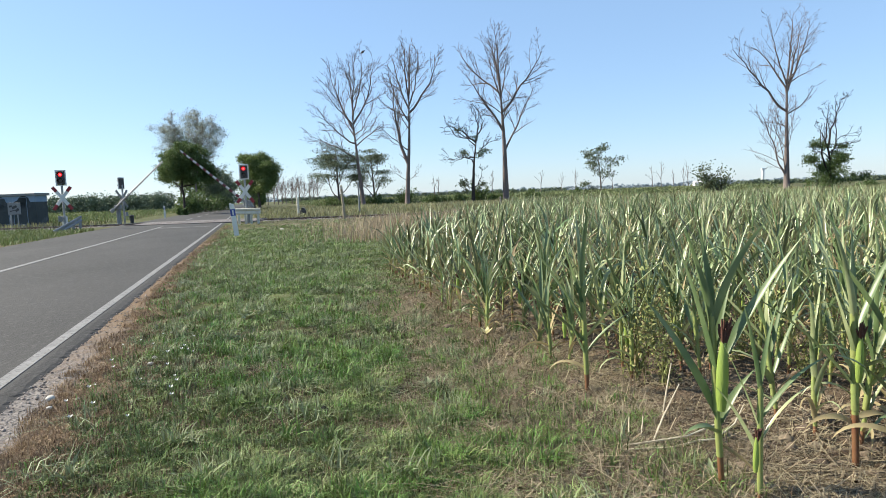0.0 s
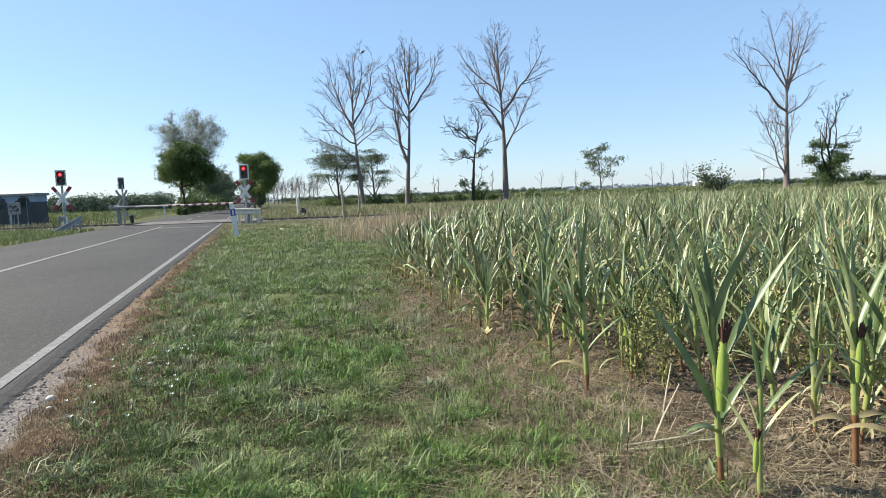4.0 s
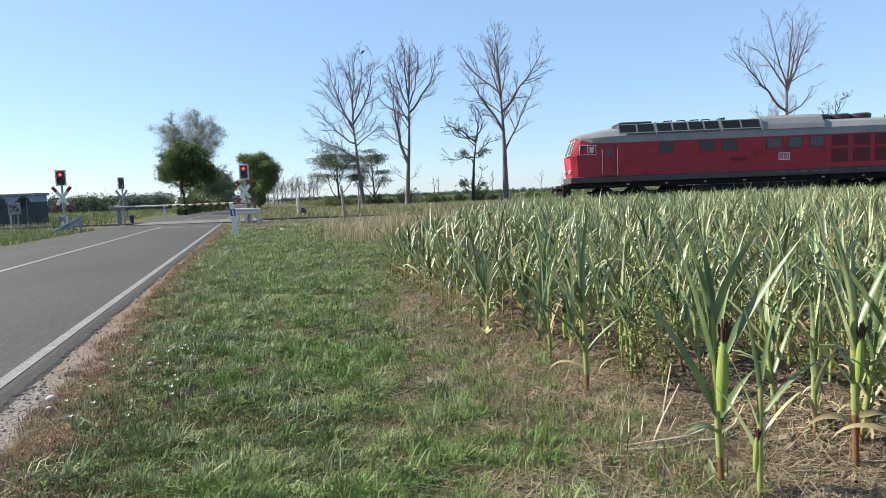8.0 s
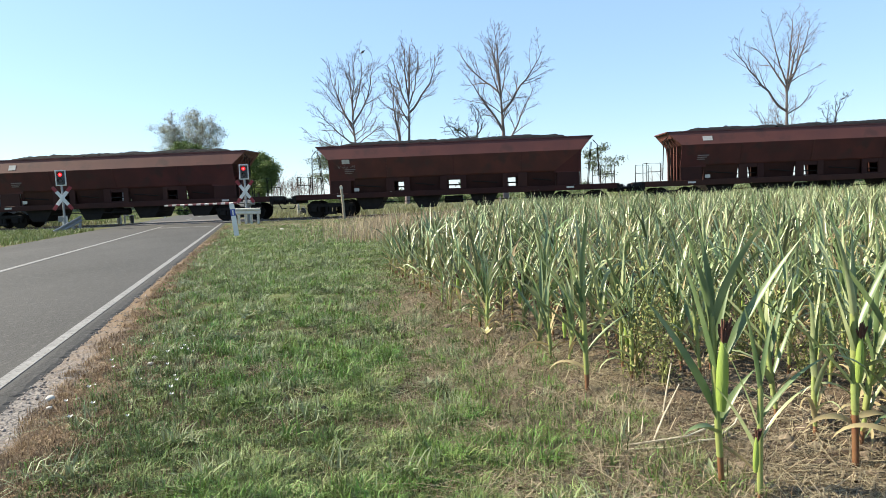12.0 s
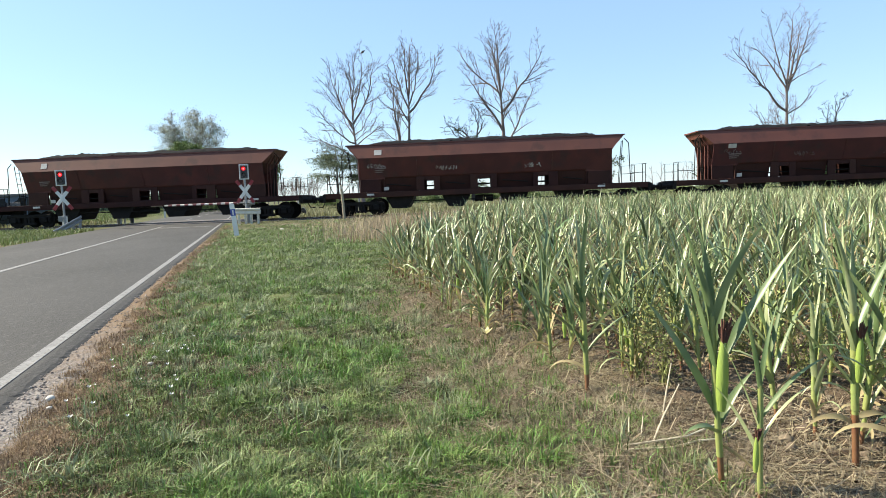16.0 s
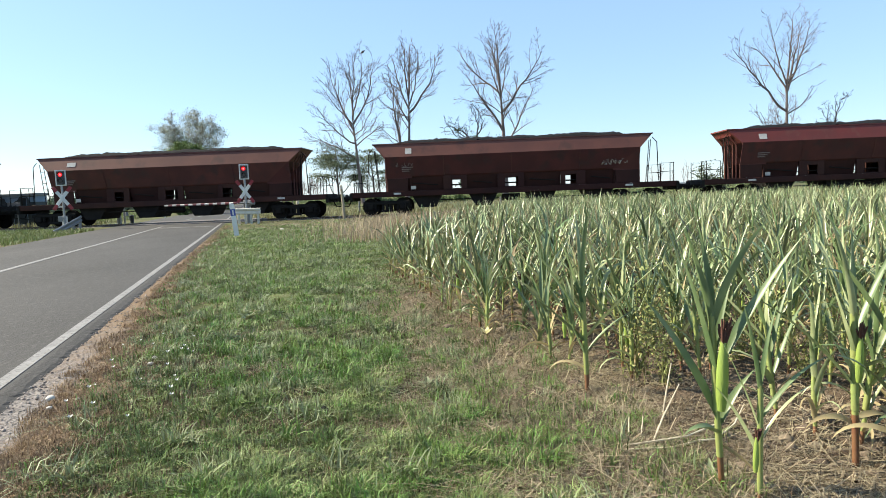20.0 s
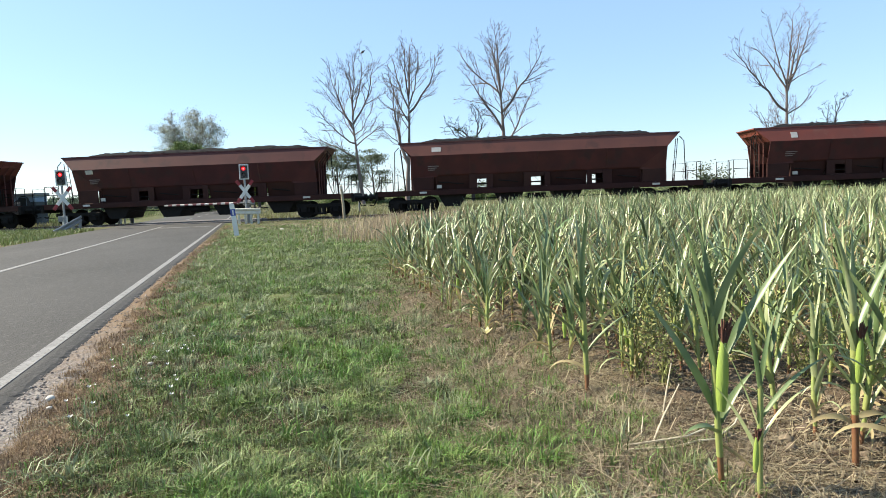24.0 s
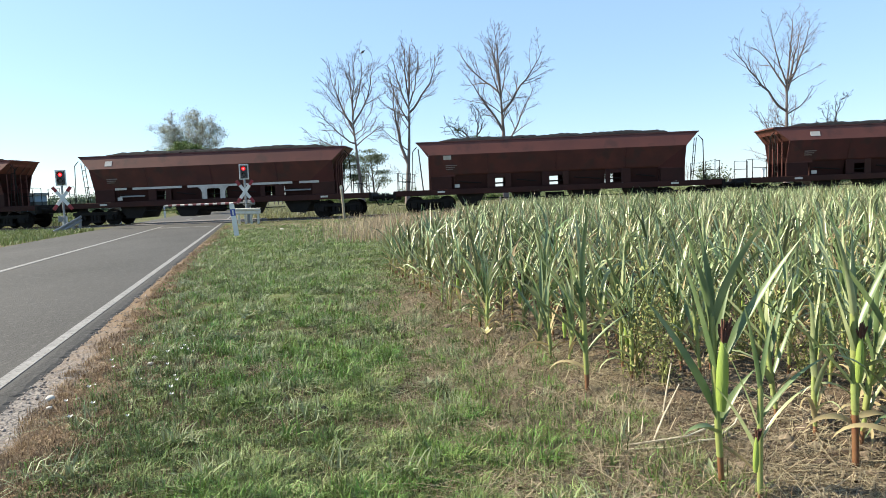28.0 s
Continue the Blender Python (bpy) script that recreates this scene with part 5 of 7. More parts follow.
# tall dead poplars and crooked trees between them
tree("dead_poplar", "tall dead poplar with bare grey branches", place(642, 95), 95, 13.6, 0.38, [(6.8, -60, 10, 8.36, 0.175, -68), (6.9, -74, -20, 5.57, 0.1, -50), (9.3, -58, -15, 7.84, 0.163, -28), (8.9, 48, -10, 5.39, 0.125, 72), (9.6, 56, 25, 4.9, 0.088, 30), (11.3, -30, 20, 9.8, 0.188, -10), (12, -46, -30, 7.35, 0.138, -34),
     (12.2, 38, 15, 10.29, 0.188, 4), (12.8, 2, 60, 9.8, 0.188, 10), (13.2, 24, -40, 8.33, 0.15, 14), (13, -14, 80, 9.31, 0.15, -16), (10.6, 44, 30, 6.37, 0.112, 20), (10.2, -40, 40, 6.37, 0.1, -20)], 11, "bark_pale", 1.6, wander=0.12, lift=0.07, depth=3, lean=-0.045, min_r=0.016, group="dead poplars")
tree("dead_poplar", "tall dead poplar with steep bare branches", place(719, 88), 88, 14.8, 0.38, [(5.53, -14, 0, 10.69, 0.286, -1), (7.37, -50, 0, 5.38, 0.117, -46), (11.83, -64, 10, 4.52, 0.117, -56), (12.42, 52, 5, 8.87, 0.195, 2), (13, -24, 20, 7.74, 0.156, -6), (14.36, 8, 60, 7.42, 0.156, 2), (14.16, -6, -50, 7.42, 0.156, 5), (13.39, 22, 30, 7.09, 0.143, 8),
     (11.25, -30, -20, 6.94, 0.143, -8), (15.33, 14, -20, 5.81, 0.13, -4), (5.92, -58, 0, 1.35, 0.117, -40), (3.2, 60, 20, 2.54, 0.052, 30), (3.3, -62, 10, 3.17, 0.052, -40), (10.28, -40, 30, 4.84, 0.091, -10)], 23, "bark_pale", 1.6, wander=0.11, lift=0.10, depth=3, lean=0.02, min_r=0.016, group="dead poplars")
tree("dead_oak", "half-dead crooked tree with sparse low foliage", place(836, 86), 86, 8.6, 0.30, [(5.2, -30, 30, 3.0, 0.12, -95), (6.0, -80, 10, 4.6, 0.11, -75), (6.6, 70, -10, 4.4, 0.11, 88), (8.0, -62, 10, 4.8, 0.15, -66), (8.2, -80, -10, 5.4, 0.11, -30), (8.3, 20, 30, 4.4, 0.13, -30), (8.5, 6, 0, 5.0, 0.13, -14), (7.6, -36, 50, 5.4, 0.11, -60), (2.0, 34, 0, 3.6, 0.09, 5), (1.6, -50, 20, 2.4, 0.06, -20)],
     31, "bark_black", 1.35, wander=0.34, lift=0.07, depth=3, lean=-0.01, leaf=(10, 0.26, 0.12), leaf_mat="leaf_grey", low_leaf=0.22, min_r=0.024, sub="crooked twigs", group="crooked trees", clumps=((-1.4, 0, 9.7, 0.9, 0.6, 12), (-1.1, 0, 6.7, 0.9, 0.6, 20), (1.3, 0, 6.7, 1.1, 0.8, 34), (0.7, 0, 8.6, 0.7, 0.5, 9), (-1.5, 0, 2.6, 1.1, 0.8, 30), (-0.9, 0, 1.4, 0.7, 0.6, 14), (0.9, 0, 2.1, 1.1, 0.7, 24)))
tree("dead_poplar", "tall dead poplar with a pale peeling trunk", place(894, 92), 92, 16.2, 0.52, [(7, 34, 5, 10.14, 0.188, 20), (9.9, -42, -10, 9.79, 0.213, -32), (12.6, 40, 10, 10.68, 0.225, 34), (15.2, -42, 20, 8.54, 0.2, -42), (15.8, -20, 70, 8.9, 0.2, -32), (15.8, -4, -60, 7.83, 0.175, 0), (15.6, 14, 100, 8.37, 0.188, 6), (12.5, -64, -30, 4.45, 0.1, -72), (13.8, 64, 20, 4.45, 0.1, 78),
     (11.6, 36, -60, 4.63, 0.1, 12), (14.4, -30, -50, 6.68, 0.138, -8), (14.6, 28, 60, 6.68, 0.138, 10), (10.2, -30, 40, 4.45, 0.088, -60)], 47, "bark_pale", 1.55, wander=0.12, lift=0.055, depth=3, lean=-0.008, trunk_wander=0.015, min_r=0.016, group="dead poplars")
tree("dead_poplar", "tall dead poplar with forked bare branches", place(1389, 90), 90, 15.0, 0.46, [(11, -44, 0, 11.83, 0.234, -34), (13.4, -16, 20, 8.69, 0.208, -52), (15, -24, -20, 8.87, 0.169, -20), (13.8, 8, 0, 9.05, 0.247, 14), (15, 2, 30, 10.16, 0.182, 12), (14.6, 32, 20, 10.16, 0.208, 18), (14.8, 58, -30, 4.62, 0.104, 66), (10.6, 68, -10, 5.36, 0.13, 22), (9, -74, 10, 3.32, 0.078, -86), (8.4, -40, 0, 2.42, 0.078, -40),
     (1.8, -26, 0, 10.08, 0.182, -18), (2.5, -60, 10, 4.44, 0.065, -74), (2.6, -30, -40, 8.57, 0.091, -14), (3.6, -34, 40, 7.56, 0.078, -8), (5.6, -36, 0, 6.65, 0.078, -4), (7, -30, 20, 6.05, 0.065, -4), (4.8, 24, 30, 6.05, 0.065, 4), (7.4, 28, 20, 5.54, 0.078, 6), (9, 34, 70, 5.17, 0.065, 4), (11.8, -20, -60, 5.54, 0.078, -4)], 59, "bark_pale", 1.25, wander=0.12, lift=0.07, depth=3, lean=0.008, trunk_wander=0.008, min_r=0.016, group="dead poplars")
tree("crooked_tree", "crooked half-dead tree rising from a dark shrub", place(1466, 88), 88, 6.0, 0.26, [(2, -24, 10, 6.48, 0.2, -6), (4.6, -6, 20, 6, 0.18, 12), (5.6, -4, 0, 7.68, 0.2, 26), (5.8, -34, -20, 4.08, 0.09, -60), (3, 20, 0, 8.88, 0.14, -6), (5, 50, 0, 4.8, 0.09, 75), (4, -44, 0, 3.6, 0.1, -70)], 66, "bark_black", 1.1, wander=0.30, lift=0.1, depth=3, lean=-0.10, trunk_wander=0.08,
     leaf=(26, 0.36, 0.13), low_leaf=0.3, min_r=0.026, sub="crooked twigs", group="crooked trees", clumps=((0.8, 0, 2.0, 3.6, 1.9, 150), (1.2, 0, 3.6, 2.4, 1.5, 80), (-1.6, 0, 4.0, 1.6, 1.0, 36), (-1.4, 0, 5.6, 1.1, 0.8, 22), (1.4, 0, 5.4, 1.2, 0.7, 18), (-2.4, 0, 6.6, 0.6, 0.5, 7), (-2.2, 0, 1.0, 2.0, 0.8, 26), (4.4, 0, 1.6, 1.7, 0.9, 22)))
tree("young_tree", "young tree with thin tiered foliage", place(1062, 105), 105, 7.6, 0.16, [(0.9, -60, 0, 3.4, 0.06), (1.8, 50, 20, 3.0, 0.06), (3.0, -44, 10, 3.2, 0.06), (4.0, 56, 60, 2.6, 0.05), (5.2, 66, 0, 3.6, 0.05), (5.8, -50, 30, 3.0, 0.05), (6.6, 30, 0, 2.2, 0.05)], 71, "bark_dark", 0.9, leaf=(40, 0.5, 0.17), leaf_mat="leaf_grey", wander=0.2, flat=0.4)
bush("shrub", "loose airy shrub at the field's edge", place(1266, 90), 90, 4.4, 4.6, 8, "leaf_grey", 2200, 0.16, 3, 9)
tree("acacia", "spreading airy acacia below the dead poplars", place(600, 96), 96, 9.0, 0.2, [(1.2, -52, 0, 7.0, 0.1), (1.6, 54, 20, 6.4, 0.1), (2.4, -34, 60, 6.5, 0.1), (3.0, 36, -30, 4.6, 0.09), (4.0, -58, 20, 3.8, 0.08), (4.4, 62, 0, 3.6, 0.08)], 83, "bark_dark", 1.0, leaf=(110, 0.72, 0.11), leaf_mat="leaf_grey", wander=0.18, flat=0.25)
tree("acacia", "spreading airy acacia below the dead poplars", place(662, 98), 98, 8.6, 0.18, [(1.2, -40, 0, 4.4, 0.1), (1.6, 48, 20, 3.6, 0.1), (3.4, -30, 60, 4.0, 0.09), (4.0, 36, -30, 3.6, 0.08), (5.0, 30, 90, 2.8, 0.07)], 87, "bark_dark", 1.0, leaf=(110, 0.68, 0.11), leaf_mat="leaf_grey", wander=0.18, flat=0.25)
for px_x, dep, w, h, sd in ((590, 96, 6, 2.2, 1), (660, 97, 3, 2.0, 2), (715, 92, 2.6, 2.8, 3), (762, 90, 3.0, 1.5, 4), (846, 88, 3.0, 2.8, 6), (880, 95, 4, 1.6, 7), (790, 96, 4, 1.2, 9), (815, 95, 3.2, 1.7, 10), (937, 100, 2.8, 1.9, 12), (1020, 110, 3.2, 1.8, 13), (1535, 95, 4.0, 1.2, 14), (690, 98, 4.0, 1.0, 15)):
    bush("shrub", "low green shrub in the meadow", place(px_x, dep), dep, w, h, sd, "leaf", 1500, 0.13, w * 0.7)

# the avenue beyond the crossing
tree("roadside_tree", "dark leafy tree at the roadside", place(326, 66), 66, 5.4, 0.17, [(2.9, -62, 0, 2.4, 0.08), (3.0, 58, 30, 2.4, 0.08), (3.2, -40, 90, 2.6, 0.08), (3.2, 46, -60, 2.6, 0.08), (3.8, -50, 20, 2.4, 0.07), (4.3, 40, 60, 2.2, 0.07), (4.8, -26, -30, 1.9, 0.06)], 91, "bark_black", 1.0, leaf=(95, 0.27, 0.09), wander=0.16,
     clumps=((0.3, 0, 5.1, 3.0, 2.3, 210), (0.0, 0, 6.7, 2.0, 1.1, 60), (2.2, 0, 4.9, 1.5, 1.5, 45), (-1.7, 0, 4.2, 1.4, 1.0, 40)))
tree("willow", "tall thin-leaved grey tree behind the avenue", place(350, 92), 92, 8.0, 0.22, [(4.5, -34, 0, 7.0, 0.12), (5.0, 30, 20, 6.4, 0.12), (5.4, -24, 60, 7.4, 0.12), (5.8, 26, -30, 7.4, 0.12), (6.6, -14, 20, 6.6, 0.1), (7.0, 16, 0, 6.6, 0.1), (7.6, -2, 40, 6.0, 0.1)], 98, "bark_pale", 1.7, leaf=(15, 0.3, 0.07), leaf_mat="leaf_thin", wander=0.15, depth=3, min_r=0.022,
     clumps=((-1.4, 0, 11.4, 3.6, 2.4, 260), (0.6, 0, 13.0, 3.0, 1.8, 200), (3.4, 0, 11.4, 1.7, 1.4, 60)))
tree("roadside_tree", "round leafy tree at the roadside", place(459, 88), 88, 6.8, 0.22, [(2.2, -44, 0, 2.6, 0.1), (2.4, 46, 30, 2.6, 0.1), (3.0, -30, 90, 3.0, 0.1), (3.6, 36, -60, 3.0, 0.1), (4.6, -40, 20, 2.6, 0.08), (4.8, 36, 0, 2.6, 0.08), (5.8, 10, 30, 2.0, 0.07)], 101, "bark_dark", 1.0, leaf=(95, 0.33, 0.105), leaf_mat="leaf_sun", wander=0.14,
     clumps=((0.0, 0, 5.0, 2.8, 3.2, 220), (0.5, 0, 3.4, 2.4, 1.6, 60), (0.0, 0, 6.9, 2.2, 1.3, 80), (1.3, 0, 5.2, 1.2, 1.3, 36)))
for i in range(12):
    for side in (-1, 1):
        y = 82 + i * 15 + 4 * side
        if i == 0 or (side > 0 and i > 6):
            continue
        x = road_x(y, 2.2 if side > 0 else -8.6)
        hh = 10.2 + (i * 37 % 5) * 0.4 - (5.8 if side > 0 else 0)
        tree("avenue_tree", "leafy tree in the roadside avenue", x, y, hh, 0.18, [(hh * 0.30, -46, 0, 2.6, 0.09), (hh * 0.33, 46, 40, 2.6, 0.09), (hh * 0.48, -34, 80, 2.8, 0.09), (hh * 0.55, 36, -60, 2.6, 0.09), (hh * 0.7, -40, 10, 2.0, 0.07)],
             120 + i * 2 + side, "bark_dark", 0.8, leaf=(44, 0.42, 0.14), leaf_mat="leaf" if i % 2 else "leaf_sun", wander=0.14, group="trees of the avenue", clumps=((0, 0, hh * 0.62, 2.4, hh * 0.36, 90), (0.4, 0, hh * 0.38, 1.9, hh * 0.2, 30)))
for px_x, d, hh in ((384, 98, 7.4), (396, 112, 7.0), (405, 126, 6.6)):
    tree("avenue_tree", "leafy tree in the roadside avenue, paled for haze", place(px_x, d), d, hh, 0.18, [(hh * 0.3, -46, 0, 2.4, 0.09), (hh * 0.34, 46, 40, 2.4, 0.09), (hh * 0.5, -30, 80, 2.6, 0.08), (hh * 0.58, 32, -60, 2.4, 0.08)],
         px_x, "bark_dark", 0.9, leaf=(50, 0.34, 0.12), leaf_mat="hazed_leaf", wander=0.14, group="trees of the avenue", clumps=((0, 0, hh * 0.6, 2.2, hh * 0.36, 90), (0.3, 0, hh * 0.3, 2.2, hh * 0.25, 50)))
for px_x, dep, w, h, sd in ((338, 72, 3, 3.0, 31), (365, 84, 4, 3.2, 32), (390, 100, 4, 4.0, 33), (322, 64.5, 0.8, 0.8, 34), (345, 90, 5, 3.4, 35)):
    bush("shrub", "shrub growing between the avenue trees", place(px_x, dep), dep, w, h, sd, "leaf", 1800, 0.15, w)


def tree_belt(name, label, x0, x1, y, h, n, seed, material, size, trunk=False):
    """A distant belt of trees, uncountable, in small leafy clumps."""
    g = np.random.RandomState(seed)
    cs = []
    xs = np.linspace(x0, x1, n)
    for i, x in enumerate(xs):
        hh = h * (0.65 + 0.35 * noise.noise((x * 3.0 / (abs(x1 - x0) / 24 + 1), seed, 0)) + 0.2 * g.rand())
        for k in range(7):
            cs.append((x + g.normal(0, h * 0.25), y + g.normal(0, h * 0.4), hh * g.uniform(0.05, 0.95)))
    v, f = leaf_cloud(random.Random(seed), cs, 26, h * 0.13, size * 0.45)
    v[:, 2] = np.maximum(v[:, 2], 0.0)
    tagged(new(name, raw_mesh(name, v, f, [material])), label, "trees", kind="stuff")


def perched_bird():
    """A dark bird on the twig of the first poplar that lies nearest to its perch."""
    t = bpy.data.objects["dead_poplar"]
    co = np.concatenate([np.array([v.co[:] for v in ob.data.vertices]) for ob in t.children if ob.name.startswith("limb")])
    p = co[np.argmin((co[:, 0] - (-10.4 - t.location.x)) ** 2 + (co[:, 2] - 22.2) ** 2 + 0.05 * co[:, 1] ** 2)]
    bird = thing("perched_bird", "dark bird perched high in a dead poplar", "bird", at=pose(p[0] + t.location.x, p[1] + t.location.y, p[2] - 0.06))
    part("body", tube([(-0.22, 0, 0.05), (-0.1, 0, 0.14), (0.08, 0, 0.22), (0.2, 0, 0.24)], [0.06, 0.16, 0.17, 0.05], 10), "dark", bird)
    part("head", tube([(0.14, 0, 0.26), (0.2, 0, 0.34), (0.28, 0, 0.37), (0.38, 0, 0.35)], [0.06, 0.09, 0.07, 0.012], 8), "dark", bird)
    part("tail", box(-0.5, -0.18, -0.05, 0.05, -0.04, 0.0), "dark", bird)
    part("leg", tube([(0.0, 0, -0.02), (0.02, 0, 0.12)], 0.015, 5), "dark", bird)


perched_bird()


def scrub():
    """Knee-high green scrub that covers the plain beyond the dead trees."""
    g = np.random.RandomState(41)
    n = 6500
    y = 97 / (1 - g.rand(n) * (1 - 97 / 420.0))
    x = -0.27 * y + 8 + g.rand(n) ** 1.3 * (0.72 * y)
    z = 0.12 + 0.45 * g.rand(n) * (0.6 + 0.5 * field_bumps(x, y))
    v, f = leaf_cloud(random.Random(41), np.stack([x, y, z], 1), 11, 0.5, 0.2, 0.4)
    v[:, 2] = np.maximum(v[:, 2], 0.0)
    tagged(new("green_scrub", raw_mesh("green_scrub", v, f, ["scrub"])), "low green scrub covering the plain", "scrub", kind="stuff")


def field_bumps(x, y):
    return np.array([1 + noise.noise((a * 0.08, b * 0.05, 3.0)) for a, b in zip(x, y)])


scrub()
tree_belt("far_hedge", "dense green hedge beyond the fields", place(90, 170), place(300, 170), 170, 5.0, 150, 3, "hazed_leaf", 0.55)
tree_belt("far_hedge", "dense green hedge beyond the fields", -220, place(70, 190), 190, 4.4, 120, 4, "hazed_leaf", 0.6)
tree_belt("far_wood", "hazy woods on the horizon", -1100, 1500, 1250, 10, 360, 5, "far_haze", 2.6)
tree_belt("far_hedge", "low far hedge at the meadow's end", place(500, 420), place(1000, 420), 420, 3.4, 170, 6, "hazed_leaf", 0.9)
tree_belt("far_hedge", "low far hedge at the meadow's end", place(1300, 330), place(1640, 330), 330, 3.0, 80, 7, "hazed_leaf", 0.9)
for i in range(12):
    px_x = 474 + i * 8.0 + (i * 7 % 4)
    d = 190 + (i * 13 % 5) * 8
    hh = 5.6 + (i * 5 % 4) * 0.5
    tree("bare_poplar", "far bare poplar in a row", place(px_x, d), d, hh, 0.17, [(hh * 0.3, -30, 0, hh * 0.8, 0.09), (hh * 0.36, 28, 20, hh * 0.8, 0.09), (hh * 0.5, -18, 60, hh * 0.75, 0.08), (hh * 0.55, 20, -30, hh * 0.75, 0.08), (hh * 0.4, 34, 90, hh * 0.7, 0.08), (hh * 0.45, -40, -60, hh * 0.6, 0.08), (hh * 0.7, 4, 0, hh * 0.6, 0.07)],
         200 + i, "bark_pale", 1.5, wander=0.14, min_r=0.024, lift=0.05, group="row of bare poplars")
for i, px_x in enumerate((768, 775, 870, 955, 992, 1017, 1152, 1168, 1190, 1208, 1216, 1082)):
    d = 260 + (i * 13 % 5) * 12
    hh = 9 + (i * 5 % 4)
    tree("bare_poplar", "far bare tree on the plain", place(px_x, d), d, hh, 0.2, [(hh * 0.35, -30, 0, hh * 0.4, 0.1), (hh * 0.45, 28, 20, hh * 0.4, 0.1), (hh * 0.6, -18, 60, hh * 0.3, 0.08)], 240 + i, "bark_pale", 0.4, min_r=0.04, lift=0.08, group="far bare trees")
tw = thing("white_tower", "distant white silo tower on the plain", "tower", at=pose(place(1347, 900), 900, 0))
part("shaft", tube([(0, 0, 0), (0, 0, 20)], 2.1, 12), "tower", tw)
part("cap", box(-2.2, 4.5, -2, 2, 19.5, 21), "tower", tw)
wh = thing("white_shed", "distant low white shed on the plain", "shed", at=pose(place(1238, 800), 800, 0))
part("wall", box(-9, 7, -4, 4, 0, 4.0), "tower", wh)
part("roof", loft([[(x, -4.4, 4.0), (x, 0, 6.5), (x, 4.4, 4.0)] for x in (-9.3, 2.0)]), "tower", wh)


# ---- maize ----
def leaf_ribbon(g, base, az, tilt, length, width, droop, n=5, roll=0.5):
    """A folded, arching, long-pointed leaf: verts (3 (n + 1), 3)."""
    t = np.linspace(0, 1, n + 1)
    ang = np.radians(tilt) + np.radians(droop) * t ** 1.7
    seg = length / n
    out = np.concatenate([[0], np.cumsum(np.sin(ang[:-1]) * seg)])
    up = np.concatenate([[0], np.cumsum(np.cos(ang[:-1]) * seg)])
    sway = g.normal(0, 0.07) * t ** 2 * length
    w = width * np.minimum(1, 0.5 + 2.4 * t) * (1 - t ** 1.7) + 0.001
    ca, sa = math.cos(az), math.sin(az)
    mid = np.stack([base[0] + out * ca - sway * sa, base[1] + out * sa + sway * ca, base[2] + up], 1)
    twist = g.uniform(-roll, roll) + g.uniform(-1.1, 1.1) * t
    nrm = np.stack([-np.cos(ang) * ca, -np.cos(ang) * sa, np.sin(ang)], 1)
    lat = np.array([-sa, ca, 0.0]) * np.cos(twist)[:, None] + nrm * np.sin(twist)[:, None]
    fold = np.stack([-np.cos(ang) * ca, -np.cos(ang) * sa, np.sin(ang)], 1) * (w * (0.62 - 0.35 * t))[:, None]
    v = np.stack([mid + lat * (w / 2)[:, None] + fold * 0.6, mid, mid - lat * (w / 2)[:, None] + fold * 0.6], 1).reshape(-1, 3)
    f = []
    for i in range(n):
        a = 3 * i
        f += [(a, a + 1, a + 4, a + 3), (a + 1, a + 2, a + 5, a + 4)]
    return v, np.array(f)


def rod(p0, p1, r0, r1, k=5):
    p0, p1 = np.array(p0, float), np.array(p1, float)
    d = (p1 - p0) / np.linalg.norm(p1 - p0)
    u = np.cross(d, (0.3, 1, 0.1))
    u /= np.linalg.norm(u)
    w = np.cross(d, u)
    a = np.arange(k) * 2 * math.pi / k
    ring = np.cos(a)[:, None] * u + np.sin(a)[:, None] * w
    v = np.concatenate([p0 + ring * r0, p1 + ring * r1])
    f = np.array([(i, (i + 1) % k, k + (i + 1) % k, k + i) for i in range(k)])
    return v, f


def cob_pieces(bx, by, bz, size):
    """A cob in its husk, with dark withered silk at the tip."""
    zs, rs = np.linspace(0, 0.19 * size, 7), np.array([0.009, 0.0135, 0.015, 0.0148, 0.0135, 0.010, 0.006]) * size
    ang = np.arange(11) * 2 * math.pi / 11
    v = np.concatenate([np.stack([bx + r * np.cos(ang) + z * 0.03, by + r * np.sin(ang), np.full(11, bz + z)], 1) for z, r in zip(zs, rs)])
    f = np.array([(11 * i + k, 11 * i + (k + 1) % 11, 11 * i + 11 + (k + 1) % 11, 11 * i + 11 + k) for i in range(6) for k in range(11)])
    vs, fs, n = [], [], 0
    g = np.random.RandomState(int(1000 * abs(bx) + 7))
    for k in range(14):
        a, o = g.uniform(0, 6.28), g.uniform(0.006, 0.024) * size
        q, fc = rod((bx + 0.006, by, bz + 0.165 * size), (bx + 0.008 + o * math.cos(a), by + o * math.sin(a), bz + g.uniform(0.195, 0.245) * size), 0.006 * size, 0.003, 4)
        vs.append(q)
        fs.append(fc + n)
        n += len(q)
    return [("cob", "husk", v, f), ("silk", "silk", np.concatenate(vs), np.concatenate(fs))]


